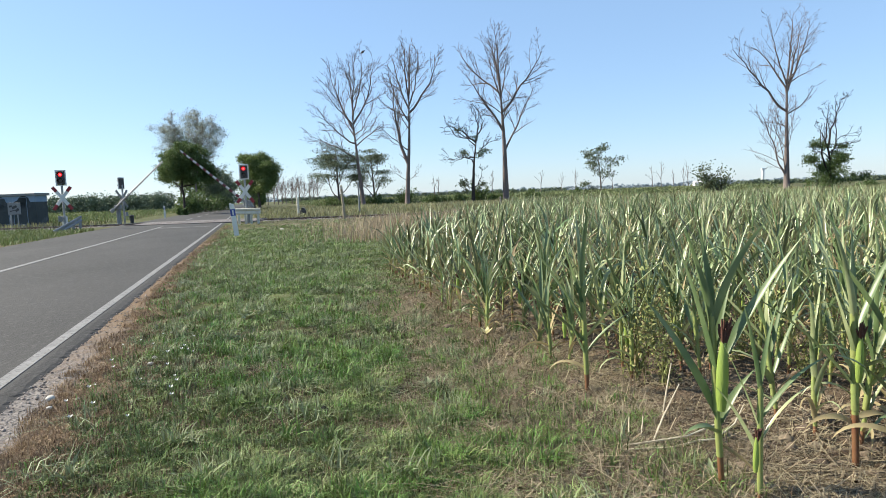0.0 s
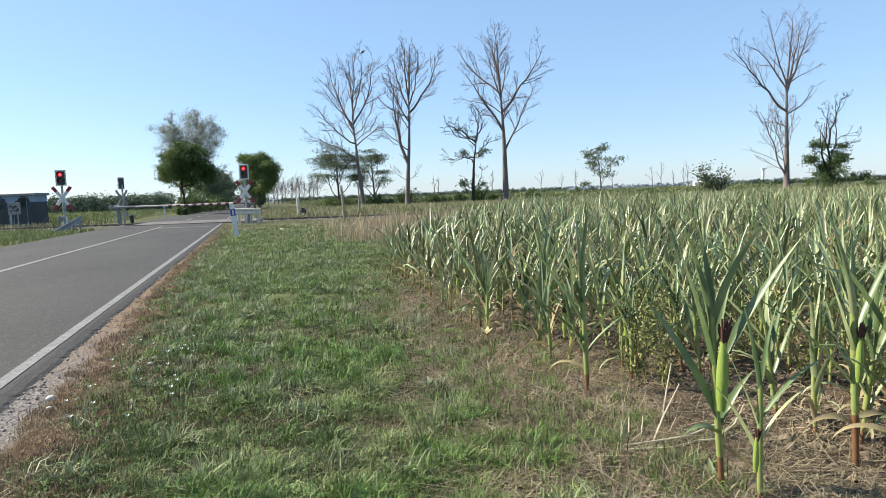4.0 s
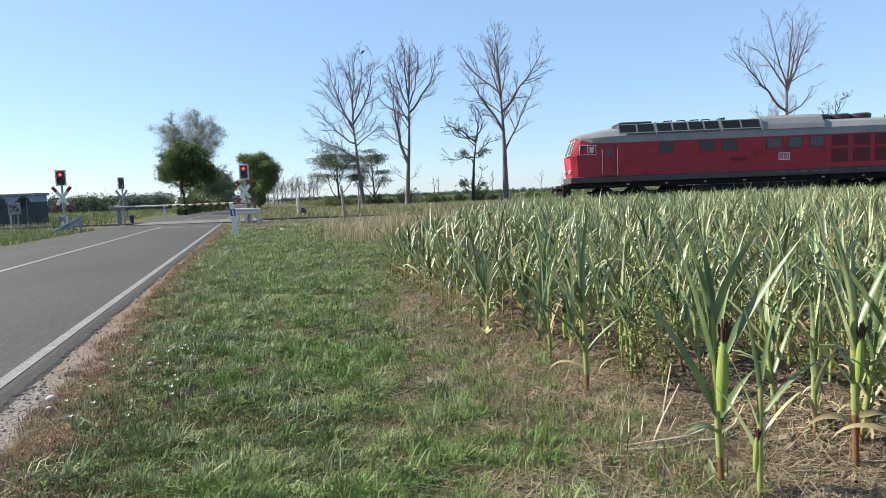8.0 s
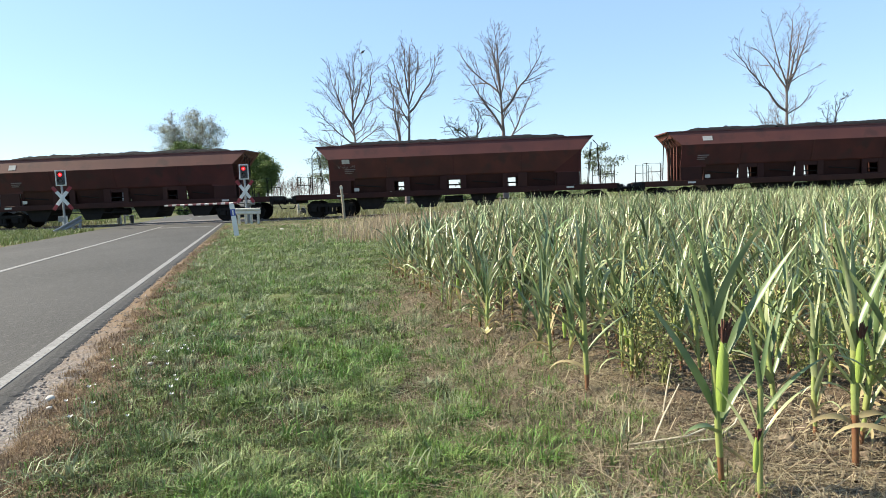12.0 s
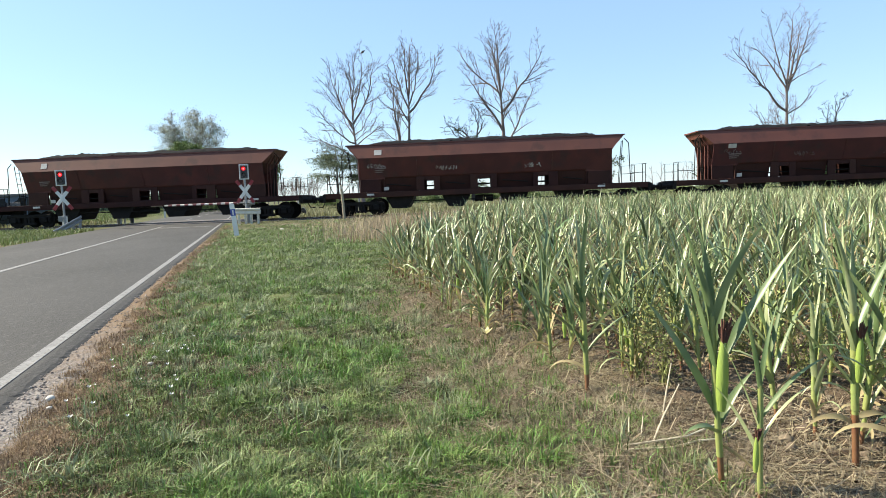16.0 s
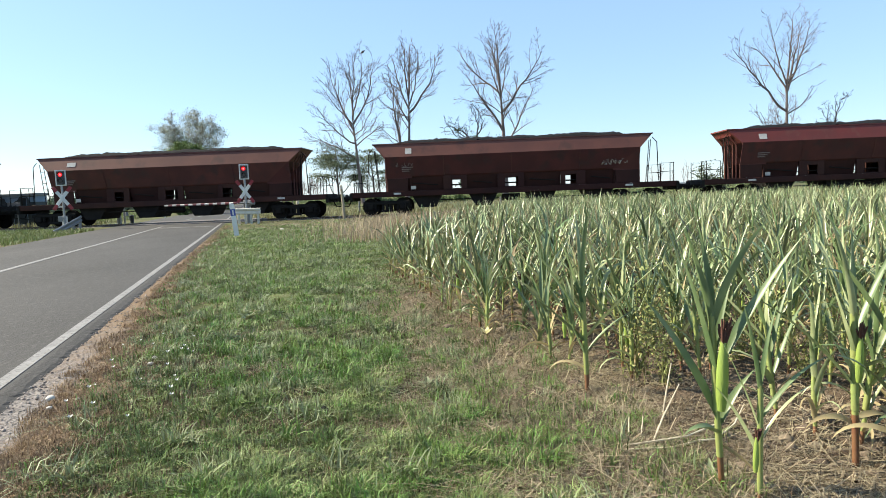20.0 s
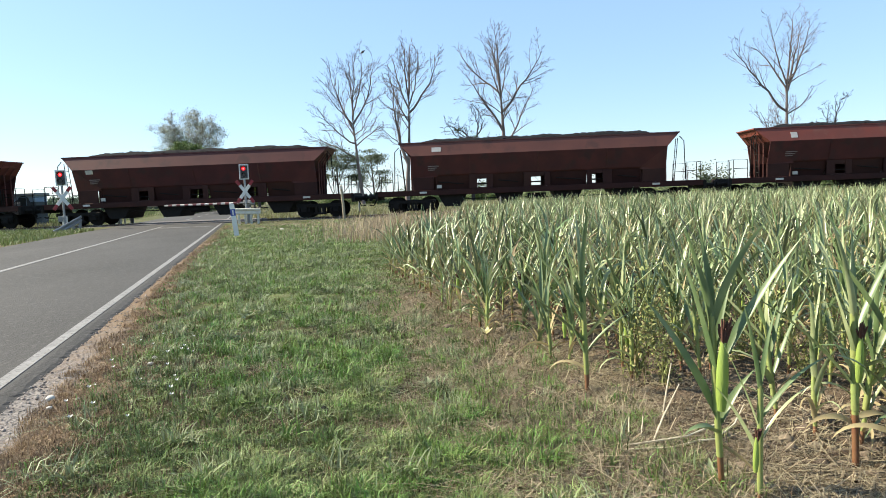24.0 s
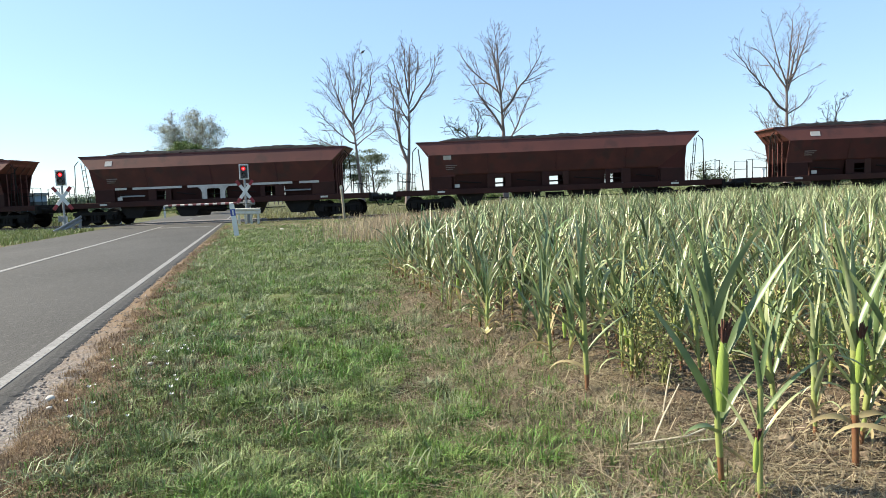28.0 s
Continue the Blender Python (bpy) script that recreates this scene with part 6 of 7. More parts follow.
def maize_pieces(seed, size=1.0, cob=False, thin=1):
    """Pieces of one stunted maize plant: (part name, material, verts, faces)."""
    g = np.random.RandomState(seed)
    H = size * g.uniform(0.36, 0.54)
    top = (g.normal(0, 0.03), g.normal(0, 0.03), H)
    out = [("stalk_base", "stalk_red", *rod((0, 0, -0.04), (top[0] * 0.14, top[1] * 0.14, H * 0.14), 0.0105, 0.010)),
           ("stalk", "stalk", *rod((top[0] * 0.14, top[1] * 0.14, H * 0.14), top, 0.0105, 0.006))]
    n = g.randint(11, 14) if thin == 1 else g.randint(10, 14)
    plane = g.uniform(0, math.pi)
    seg = {1: 6, 2: 4, 3: 3, 4: 2}[thin]
    for i in range(n):
        h = H * (0.10 + 0.90 * (i + 0.3) / n)
        base = (top[0] * h / H, top[1] * h / H, h)
        az = plane + (i % 2) * math.pi + g.normal(0, 0.5)
        low = i < 4
        if low:
            v = leaf_ribbon(g, base, az, g.uniform(18, 60), size * g.uniform(0.2, 0.38), size * g.uniform(0.018, 0.032), g.uniform(60, 165), seg)
        else:
            v = leaf_ribbon(g, base, az, g.uniform(10, 50) * (1.25 - 0.75 * i / n), size * g.uniform(0.30, 0.54), size * g.uniform(0.020, 0.036), g.uniform(-4, 56) + (75 if g.rand() < 0.16 else 0), seg)
        out.append(("leaf", "corn_dry" if (low and g.rand() < 0.55) or g.rand() < 0.03 else "corn_dark" if g.rand() < (0.28 if thin == 1 else 0.2) else "corn", *v))
        if thin == 1 and 3 < i < n - 2:
            out.append(("sheath", "stalk", *rod((base[0], base[1], h - 0.07 * size), base, 0.0135, 0.0125, 6)))
    if g.rand() < 0.22:
        for k in range(5 if thin == 1 else 3):
            a = g.uniform(0, 6.28)
            out.append(("tassel", "corn_dry", *rod(top, (top[0] + 0.07 * math.cos(a), top[1] + 0.07 * math.sin(a), H + size * g.uniform(0.14, 0.3)), 0.005, 0.002, 3)))
    if cob:
        a = plane + 1.2
        out += cob_pieces(0.022 * math.cos(a), 0.022 * math.sin(a), H * 0.5, size)
    return out


def link_plant(pieces, label, at):
    p = thing("maize_plant", label, "maize plant", "maize plants", at)
    for name, m, v, f in pieces:
        part(name, raw_mesh(name, v, f, [m], smooth=name == "cob"), m, p, "bright green cob in its husk" if name == "cob" else "")
    return p


def edge_maize(x, y, stalk_h, r, leaves, seed, label, cob=None, lean=0.0, red=0.25):
    """A plant at the field's edge. leaves: height, degrees round, degrees from upright, length, width, droop, dry; cob: offset, height, size."""
    g = np.random.RandomState(seed)
    at = lambda h: (lean * h, 0.0, h)
    ps = [("stalk_base", "stalk_red", *rod(at(-0.04), at(stalk_h * red), r, r * 0.95, 8)), ("stalk", "stalk", *rod(at(stalk_h * red), at(stalk_h), r * 0.95, r * 0.55, 8))]
    for h, az, tilt, ln, wd, droop, dry in leaves:
        ps.append(("leaf", "corn_dry" if dry else "corn_dark" if g.rand() < 0.6 else "corn", *leaf_ribbon(g, at(h), radians(az), tilt, ln, wd, droop, 8, 0.9)))
        if not dry:
            ps.append(("sheath", "stalk", *rod(at(h - 0.08), at(h + 0.01), r * 1.12, r * 1.05, 8)))
    if cob:
        ps += cob_pieces(cob[0], cob[1], cob[2], cob[3])
    link_plant(ps, label, pose(x, y, 0.0))


def maize_field():
    rnd = random.Random(77)
    edge_maize(0.93, 2.10, 0.62, 0.0105, [(0.20, 205, 60, 0.16, 0.05, 70, 0), (0.24, 170, 24, 0.50, 0.036, 16, 0), (0.22, 15, 30, 0.24, 0.034, 24, 0), (0.36, 190, 12, 0.50, 0.034, 8, 0), (0.40, 8, 30, 0.56, 0.04, 8, 0),
                                         (0.46, 40, 16, 0.48, 0.028, 10, 0), (0.5, 172, 10, 0.5, 0.028, 10, 0), (0.54, 330, 14, 0.44, 0.032, 30, 0), (0.58, 200, 16, 0.36, 0.03, 6, 0), (0.6, 90, 4, 0.34, 0.026, 4, 0), (0.16, 340, 120, 0.2, 0.02, 40, 1)],
               31, "stunted green maize plant with a ripening cob", (-0.014, -0.026, 0.29, 1.32), -0.06)
    edge_maize(1.005, 1.99, 0.40, 0.0085, [(0.14, 150, 22, 0.28, 0.02, 20, 0), (0.2, 20, 34, 0.26, 0.022, 30, 0), (0.24, 168, 18, 0.34, 0.02, 10, 0), (0.28, 10, 40, 0.32, 0.02, 40, 0), (0.32, 90, 12, 0.34, 0.02, 10, 0), (0.35, 200, 8, 0.34, 0.018, 8, 0), (0.38, 30, 10, 0.3, 0.018, 10, 0)],
               32, "small green maize plant with a withered cob", (-0.025, -0.02, 0.12, 0.62), 0.0, 0.1)
    edge_maize(1.47, 2.22, 0.6, 0.0125, [(0.3, 176, 38, 0.52, 0.036, 26, 0), (0.36, 5, 70, 0.3, 0.036, 70, 0), (0.4, 195, 20, 0.5, 0.036, 10, 0), (0.46, 20, 26, 0.46, 0.034, 20, 0), (0.5, 235, 12, 0.46, 0.026, 8, 0), (0.54, 170, 12, 0.46, 0.032, 14, 0), (0.58, 70, 8, 0.4, 0.03, 6, 0),
                                         (0.18, 15, 75, 0.2, 0.028, 95, 1), (0.16, 185, 60, 0.2, 0.03, 100, 1)], 33, "stunted maize plant with a reddish stalk foot", (-0.012, -0.024, 0.33, 0.9), -0.03, 0.34)
    edge_maize(1.56, 2.13, 0.58, 0.012, [(0.24, 200, 40, 0.4, 0.036, 40, 0), (0.34, 350, 30, 0.44, 0.036, 22, 0), (0.4, 160, 24, 0.48, 0.034, 18, 0), (0.46, 20, 18, 0.46, 0.034, 10, 0), (0.52, 200, 12, 0.46, 0.032, 10, 0), (0.56, 80, 6, 0.4, 0.03, 8, 0), (0.14, 170, 60, 0.24, 0.03, 110, 1)],
               34, "stunted maize plant with drying lower leaves", None, 0.02, 0.3)
    edge_maize(0.72, 3.2, 0.56, 0.012, [(0.2, 8, 40, 0.34, 0.036, 30, 0), (0.26, 186, 44, 0.52, 0.042, 4, 0), (0.28, 3, 44, 0.62, 0.038, 14, 0), (0.36, 172, 30, 0.58, 0.04, 12, 0), (0.42, 195, 16, 0.52, 0.038, 6, 0), (0.46, 20, 26, 0.46, 0.036, 10, 0), (0.5, 100, 8, 0.46, 0.032, 6, 0),
                                        (0.54, 260, 6, 0.44, 0.032, 8, 0), (0.18, 200, 24, 0.3, 0.03, 10, 0), (0.12, 160, 60, 0.22, 0.024, 110, 1)], 35, "stunted maize plant with spreading dark green leaves", None, -0.03, 0.22)
    protos = [link_plant(maize_pieces(900 + k, 1.0, k in (0, 4)), "stunted green maize plant with a ripening cob" if k in (0, 4) else "stunted maize plant with drying lower leaves", None) for k in range(9)]
    # places along rows that run back from the verge
    spots = []
    row_way = Vector((-0.235, 1.0)).normalized()
    row_side = Vector((row_way.y, -row_way.x))
    for r in range(0, 104):
        for k in range(-10, 370):
            p = Vector((1.36, 0)) + row_way * (k * 0.112 + rnd.uniform(-0.05, 0.05)) + row_side * (r * 0.42 + rnd.gauss(0, 0.06))
            x, y = p.x, p.y
            if not (1.7 < y < 29 - 0.1 * x) or x < field_edge(y) or x > 0.76 * y + 2.0 or math.hypot(x, y) < 2.15:
                continue
            if rnd.random() < (0.12 if y < 6 else 0.07):
                continue
            spots.append((x, y))
    own = [(0.93, 2.10), (1.005, 1.99), (1.47, 2.22), (1.56, 2.13), (0.72, 3.2)]
    placed = [(0.64, 3.83, 0.86, 2, 20), (0.72, 3.69, 0.8, 0, 60), (0.59, 4.05, 0.9, 7, 110), (1.44, 2.70, 0.9, 3, 200), (1.50, 2.52, 0.85, 5, 140), (1.62, 2.42, 0.9, 6, 30), (1.02, 3.9, 0.95, 1, 300), (1.75, 2.3, 0.95, 8, 75), (1.8, 2.75, 1.0, 4, 250)]
    spots = [s for s in spots if all(math.hypot(s[0] - h[0], s[1] - h[1]) > 0.2 for h in own + [p[:2] for p in placed]) and not (s[1] < 3.3 and s[0] < 1.7) and not (s[1] < 3.6 and s[0] < 1.0)]
    spots.sort(key=lambda s: math.hypot(s[0] - 0.5, s[1]))
    used_first = set()
    near = placed + [(x, y, rnd.uniform(0.74, 1.06), rnd.randrange(9), rnd.uniform(0, 360)) for x, y in spots[:130]]
    for x, y, s, k, az in near:
        m = pose(x, y, 0.0, rnd.gauss(0, 4), rnd.gauss(0, 4), az) @ Matrix.Scale(s, 4)
        if k in used_first:
            copy_thing(protos[k], m)
        else:
            used_first.add(k)
            protos[k].matrix_basis = m
    # the rest of the field
    mats = ["corn", "corn_dark", "corn_dry", "stalk", "stalk_red", "husk", "silk"]
    def joined(ps):
        vs, fs, ix, n = [], [], [], 0
        for _, m, v, f in ps:
            vs.append(v)
            fs.append(f + n)
            ix += [mats.index(m)] * len(f)
            n += len(v)
        return np.concatenate(vs), np.concatenate(fs), np.array(ix)
    lib = {t: [joined(maize_pieces(1200 + k, 1.0, k % 8 == 0 and t == 2, t)) for k in range(24)] for t in (2, 3, 4)}
    V, F, I, n = [], [], [], 0
    for x, y in spots[130:]:
        v, f, ix = lib[2 if y < 7 else 3 if y < 13 else 4][rnd.randrange(24)]
        a, s = rnd.uniform(0, 6.28), rnd.uniform(0.7, 1.08)
        c, d = math.cos(a) * s, math.sin(a) * s
        q = np.stack([v[:, 0] * c - v[:, 1] * d + x, v[:, 0] * d + v[:, 1] * c + y, v[:, 2] * s], 1)
        V.append(q)
        F.append(f + n)
        I.append(ix)
        n += len(v)
    ob = new("maize_field", raw_mesh("maize_field", np.concatenate(V), np.concatenate(F), mats, np.concatenate(I)))
    tagged(ob, "field of stunted drought-stressed green maize", "maize", kind="stuff")


maize_field()


# ---- grass ----
def blades(x, y, h, w, g, lean=0.5, az=None, mean=0.35):
    """Grass blades as bent tapered strips: verts (5 n, 3), triangles."""
    n = len(x)
    az = g.uniform(0, 2 * math.pi, n) if az is None else az
    ln = np.abs(g.normal(mean, 0.3, n)) * lean / 0.5
    dx, dy = np.cos(az), np.sin(az)
    wx, wy = -dy * w / 2, dx * w / 2
    mx, my, mz = x + dx * h * ln * 0.45, y + dy * h * ln * 0.45, h * 0.62 * np.clip(1.15 - 0.35 * ln, 0.3, 1)
    tx, ty, tz = x + dx * h * ln * 1.25, y + dy * h * ln * 1.25, h * np.clip(1.1 - 0.5 * ln, 0.12, 1)
    zb = np.full(n, -0.03)
    v = np.stack([np.stack([x - wx, y - wy, zb], 1), np.stack([x + wx, y + wy, zb], 1), np.stack([mx - wx * 0.85, my - wy * 0.85, mz], 1), np.stack([mx + wx * 0.85, my + wy * 0.85, mz], 1), np.stack([tx, ty, tz], 1)], 1)
    b = np.arange(n)[:, None] * 5
    f = np.stack([b + np.array([0, 1, 3]), b + np.array([0, 3, 2]), b + np.array([2, 3, 4])], 1).reshape(-1, 3)
    return v.reshape(-1, 3), f


def field_noise(x, y, s, seed):
    return np.array([noise.noise((a * s, b * s, seed)) for a, b in zip(x, y)])


def verge_grass():
    g = np.random.RandomState(8)
    # clumps first, then the blades of each, leaning together
    y = np.concatenate([1.5 / (1 - g.rand(21000) * (1 - 1.5 / 7.0)), 7.0 / (1 - g.rand(15000) * (1 - 7.0 / 35.0)), g.uniform(7, 24, 7000), g.uniform(-6, 1.6, 2500)])
    C = len(y)
    lo = -1.3 - 0.30 * y
    hi = np.where(y < 9, 1.7 - 0.235 * y, np.where(y < 29, 0.2 + 0.22 * (y - 9), 6 + 0.4 * (y - 29)))
    x = lo + (hi - lo) * g.rand(C)
    keep = (np.abs(x) < 0.75 * y + 0.6) | (y < 1.6)
    x, y = x[keep], y[keep]
    edge = np.where(y < 9, 1.32 - 0.235 * y, -0.80 + 0.22 * (y - 9))
    r, c = x - (-1.36 - 0.30 * y), edge - x
    n1, n2 = field_noise(x, y, 0.9, 5.0), field_noise(x, y, 3.0, 9.0)
    n3, n4 = field_noise(x, y, 1.9, 21.0), field_noise(x, y, 6.5, 33.0)
    dry = 1 / (1 + np.exp((c - 0.26 - 0.6 * n1 - 0.5 * n2) / 0.17)) * 0.9
    dry = np.maximum(dry, 0.65 * (n1 + 0.8 * n2 > 0.58))
    rusty = np.exp(-np.maximum(r - np.clip(0.46 - 0.04 * y, 0.14, 0.4) - 0.25 * n2, 0) / (0.26 + 0.2 * (n1 + 0.5)))
    far_dry = np.clip((y - 20 + 5 * n1) / 9, 0, 1) * 0.75
    u, rest = g.rand(len(x)), g.rand(len(x))
    pale = np.clip(0.03 * y - 0.03, 0.03, 0.16) + np.clip(0.1 * y - 0.16, 0.08, 0.45) * (n3 > 0.12)
    lush = np.clip(1.12 - 0.09 * y, 0.66, 1.0) - 0.6 * (n1 - 0.5 * n3 > 0.1)
    kind = np.where(u < rusty, 3, np.where(u < np.maximum(dry, far_dry), 2, np.where(rest < pale, 1, np.where(rest > lush, 4, 0))))
    # further off the blades run together into an even sward
    kind = np.where(((kind == 0) | (kind == 4)) & (g.rand(len(x)) < np.clip((y - 5) / 6, 0, 0.8)), 5, kind)
    ok = (g.rand(len(x)) < np.clip(0.8 + 1.0 * n2, 0.35, 1)) & (r > np.clip(0.2 - 0.02 * y, 0, 0.2) + 0.16 * n2 + 0.06 * g.rand(len(x)))
    x, y, kind, n1, n2, n4 = x[ok], y[ok], kind[ok], n1[ok], n2[ok], n4[ok]
    per = 18
    grow = np.clip(y / 4.0, 1, 4.5) ** 0.78
    az0 = g.uniform(0, 6.28, len(x))
    tall = g.uniform(0.022, 0.06, len(x)) * (1 + 1.2 * np.clip(n1 + 1.2 * n2, -0.5, 1)) * (1 + 1.3 * np.clip(1.5 * n4, -0.55, 1))
    tall = np.minimum(tall, 0.088) * grow ** 0.25
    rep = lambda a: np.repeat(a, per)
    X, Y, K, G = rep(x), rep(y), rep(kind), rep(grow)
    X, Y = X + g.normal(0, 1, len(X)) * 0.021 * G, Y + g.normal(0, 1, len(X)) * 0.021 * G
    h = rep(tall) * g.uniform(0.4, 1.2, len(X))
    h = np.where(K == 3, h * 0.6, np.where((K == 2) & (Y < 18), h * 0.62, h))
    az = rep(az0) + g.normal(0, 1.0, len(X))
    w = g.uniform(0.0022, 0.0052, len(X)) * G
    for k, (name, m, label) in enumerate((("verge_grass", "grass", "short green verge grass in ragged clumps"), ("pale_verge_grass", "grass_pale", "pale bent verge grass"), ("dry_grass", "straw", "flattened dry straw-coloured grass"), ("dead_grass", "rust_grass", "dead red-brown grass along the asphalt"), ("lush_grass", "grass_lush", "fresh bright green patches of verge grass"), ("far_sward", "grass_far", "even yellow-green sward further along the verge"))):
        s = (K == k) & ((k != 2) | (g.rand(len(K)) < 0.62))
        v, f = blades(X[s], Y[s], h[s], w[s] * (0.6 if k in (2, 3) else 1), g, 2.6 if k == 2 else 1.3 if k == 3 else np.clip(0.6 + 0.05 * Y[s], 0, 0.9), az[s], 0.6)
        tagged(new(name, raw_mesh(name, v, f, [m])), label, "grass", kind="stuff")
    # matted dry tufts on the bare strip before the maize
    n = 330
    ty = 1.8 / (1 - g.rand(n) * (1 - 1.8 / 9.0))
    tx = 1.32 - 0.235 * ty + g.normal(-0.1, 0.27, n)
    cnt = g.randint(18, 60, n)
    big = g.uniform(0.6, 1.5, n)
    R = lambda a: np.repeat(a, cnt)
    X, Y = R(tx) + g.normal(0, 0.05, cnt.sum()) * R(big), R(ty) + g.normal(0, 0.05, cnt.sum()) * R(big)
    h, az = g.uniform(0.05, 0.15, cnt.sum()) * R(big), R(g.uniform(0, 6.28, n)) + g.normal(0, 0.8, cnt.sum())
    w = g.uniform(0.0016, 0.0036, cnt.sum())
    half = g.rand(cnt.sum()) < 0.55
    for name, m, sel, label in (("matted_straw", "straw", half, "matted tufts of bleached dead grass"), ("matted_dead_grass", "thatch", ~half, "matted tufts of brown dead grass")):
        v, f = blades(X[sel], Y[sel], h[sel], w[sel], g, 2.6, az[sel], 0.75)
        tagged(new(name, raw_mesh(name, v, f, [m])), label, "grass", kind="stuff")
    # green shoots that come up through it
    P = np.array([(0.74, 2.75), (0.70, 2.66), (0.62, 2.5), (0.41, 2.78), (0.46, 2.9), (0.3, 2.5), (0.34, 2.2), (0.22, 2.35), (0.16, 2.9), (0.75, 2.3), (0.5, 2.1), (0.55, 2.95)])
    q = P[g.randint(0, len(P), 1500)] + g.normal(0, 0.055, (1500, 2))
    v, f = blades(q[:, 0], q[:, 1], g.uniform(0.03, 0.085, 1500), g.uniform(0.002, 0.0045, 1500), g, 1.0, None, 0.5)
    tagged(new("green_shoots", raw_mesh("green_shoots", v, f, ["grass"])), "thin green grass shoots on the bare strip", "grass", kind="stuff")
    # dead thatch between the living blades
    n = 15000
    y = 1.55 / (1 - g.rand(n) * (1 - 1.55 / 26.0))
    lo, hi = -1.2 - 0.30 * y, np.where(y < 9, 1.5 - 0.235 * y, -0.6 + 0.22 * (y - 9))
    x = lo + (hi - lo) * g.rand(n)
    G = np.clip(y / 4.0, 1, 6) ** 0.8
    v, f = blades(x, y, g.uniform(0.02, 0.055, n) * G ** 0.3, g.uniform(0.002, 0.0042, n) * G, g, 1.4, None, 0.7)
    tagged(new("dead_thatch", raw_mesh("dead_thatch", v, f, ["thatch"])), "brown dead thatch between the green blades", "grass", kind="stuff")
    # the far verge of the road
    n = 14000
    y = g.uniform(12, 36, n)
    x = -1.6 - 0.30 * y - 5.95 - np.abs(g.normal(0, 4.5, n))
    ok = (y < 33.2) & ~((x > -20.2) & (y > 30.8))
    x, y = x[ok], y[ok]
    v, f = blades(x, y, g.uniform(0.06, 0.22, len(x)), g.uniform(0.012, 0.03, len(x)), g, 0.8)
    tagged(new("far_verge_grass", raw_mesh("far_verge_grass", v, f, ["crop"])), "weedy grass on the road's other verge", "grass", kind="stuff")
    # rough green crop beyond the railway
    n = 34000
    y = 43 + 110 * g.rand(n) ** 1.7
    x = -1.6 - 0.30 * y - 8.5 - g.rand(n) * 0.62 * y
    v, f = blades(x, y, g.uniform(0.25, 0.6, n), g.uniform(0.03, 0.08, n), g, 0.8)
    tagged(new("green_crop", raw_mesh("green_crop", v, f, ["crop"])), "rough green crop beyond the railway", "crop", kind="stuff")
    # tufts that stand out
    tx, ty, th, tw_ = [], [], [], []
    for k in range(50):
        yy = 1.9 + 12 * g.rand() ** 1.6
        xx = g.uniform(-1.0 - 0.30 * yy, 1.1 - 0.235 * yy)
        cnt = g.randint(25, 70)
        tx.append(xx + g.normal(0, 0.035, cnt))
        ty.append(yy + g.normal(0, 0.035, cnt))
        th.append(g.uniform(0.06, 0.13, cnt))
        tw_.append(g.uniform(0.003, 0.007, cnt))
    v, f = blades(np.concatenate(tx), np.concatenate(ty), np.concatenate(th), np.concatenate(tw_), g, 1.0, None, 0.55)
    tagged(new("grass_tufts", raw_mesh("grass_tufts", v, f, ["grass_pale"])), "longer pale green grass tufts", "grass", kind="stuff")
    # straw litter on the soil under and before the maize
    n = 24000
    y = 1.6 / (1 - g.rand(n) * (1 - 1.6 / 16.0))
    e = np.where(y < 9, 1.32 - 0.235 * y, -0.80 + 0.22 * (y - 9))
    x = e - 0.55 + (g.rand(n) ** 1.2) * (0.8 * y + 1.6 - e)
    az, ln, w = g.uniform(0, 6.28, n), 0.015 + 0.15 * g.rand(n) ** 2.6, g.uniform(0.0008, 0.0021, n)
    z0 = g.uniform(0.002, 0.03, n)
    dx, dy = np.cos(az) * ln / 2, np.sin(az) * ln / 2
    wx, wy = -np.sin(az) * w, np.cos(az) * w
    dz = g.normal(0, 0.012, n)
    v = np.stack([np.stack([x - dx - wx, y - dy - wy, z0 - dz], 1), np.stack([x - dx + wx, y - dy + wy, z0 - dz + 0.001], 1), np.stack([x + dx + wx, y + dy + wy, z0 + dz + 0.001], 1), np.stack([x + dx - wx, y + dy - wy, z0 + dz], 1)], 1).reshape(-1, 3)
    tagged(new("straw_litter", raw_mesh("straw_litter", v, np.arange(4 * n).reshape(n, 4), ["straw"])), "dry straw litter on bare soil", "straw", kind="stuff")
    # longer bleached stems among the litter
    n = 1300
    y = 1.7 / (1 - g.rand(n) * (1 - 1.7 / 8.0))
    x = 1.05 - 0.235 * y + (g.rand(n) ** 1.3) * (0.55 * y + 0.8)
    az, ln, w = g.uniform(0, 6.28, n), 0.03 + 0.13 * g.rand(n) ** 2, g.uniform(0.0008, 0.0018, n)
    z0, dz = g.uniform(0.01, 0.05, n), g.normal(0, 0.02, n)
    dx, dy, wx, wy = np.cos(az) * ln / 2, np.sin(az) * ln / 2, -np.sin(az) * w, np.cos(az) * w
    v = np.stack([np.stack([x - dx - wx, y - dy - wy, z0 - dz], 1), np.stack([x - dx + wx, y - dy + wy, z0 - dz], 1), np.stack([x + dx + wx, y + dy + wy, z0 + dz], 1), np.stack([x + dx - wx, y + dy - wy, z0 + dz], 1)], 1).reshape(-1, 3)
    tagged(new("bleached_stems", raw_mesh("bleached_stems", v, np.arange(4 * n).reshape(n, 4), ["straw_tall"])), "bleached dead stems lying on the soil", "straw", kind="stuff")
    # tall dry grass between the field and the railway
    n = 26000
    y = g.uniform(14.5, 33.5, n)
    x = g.uniform(-6.5, 1, n) + np.clip(y - 20, 0, 12) * g.rand(n) * 1.5
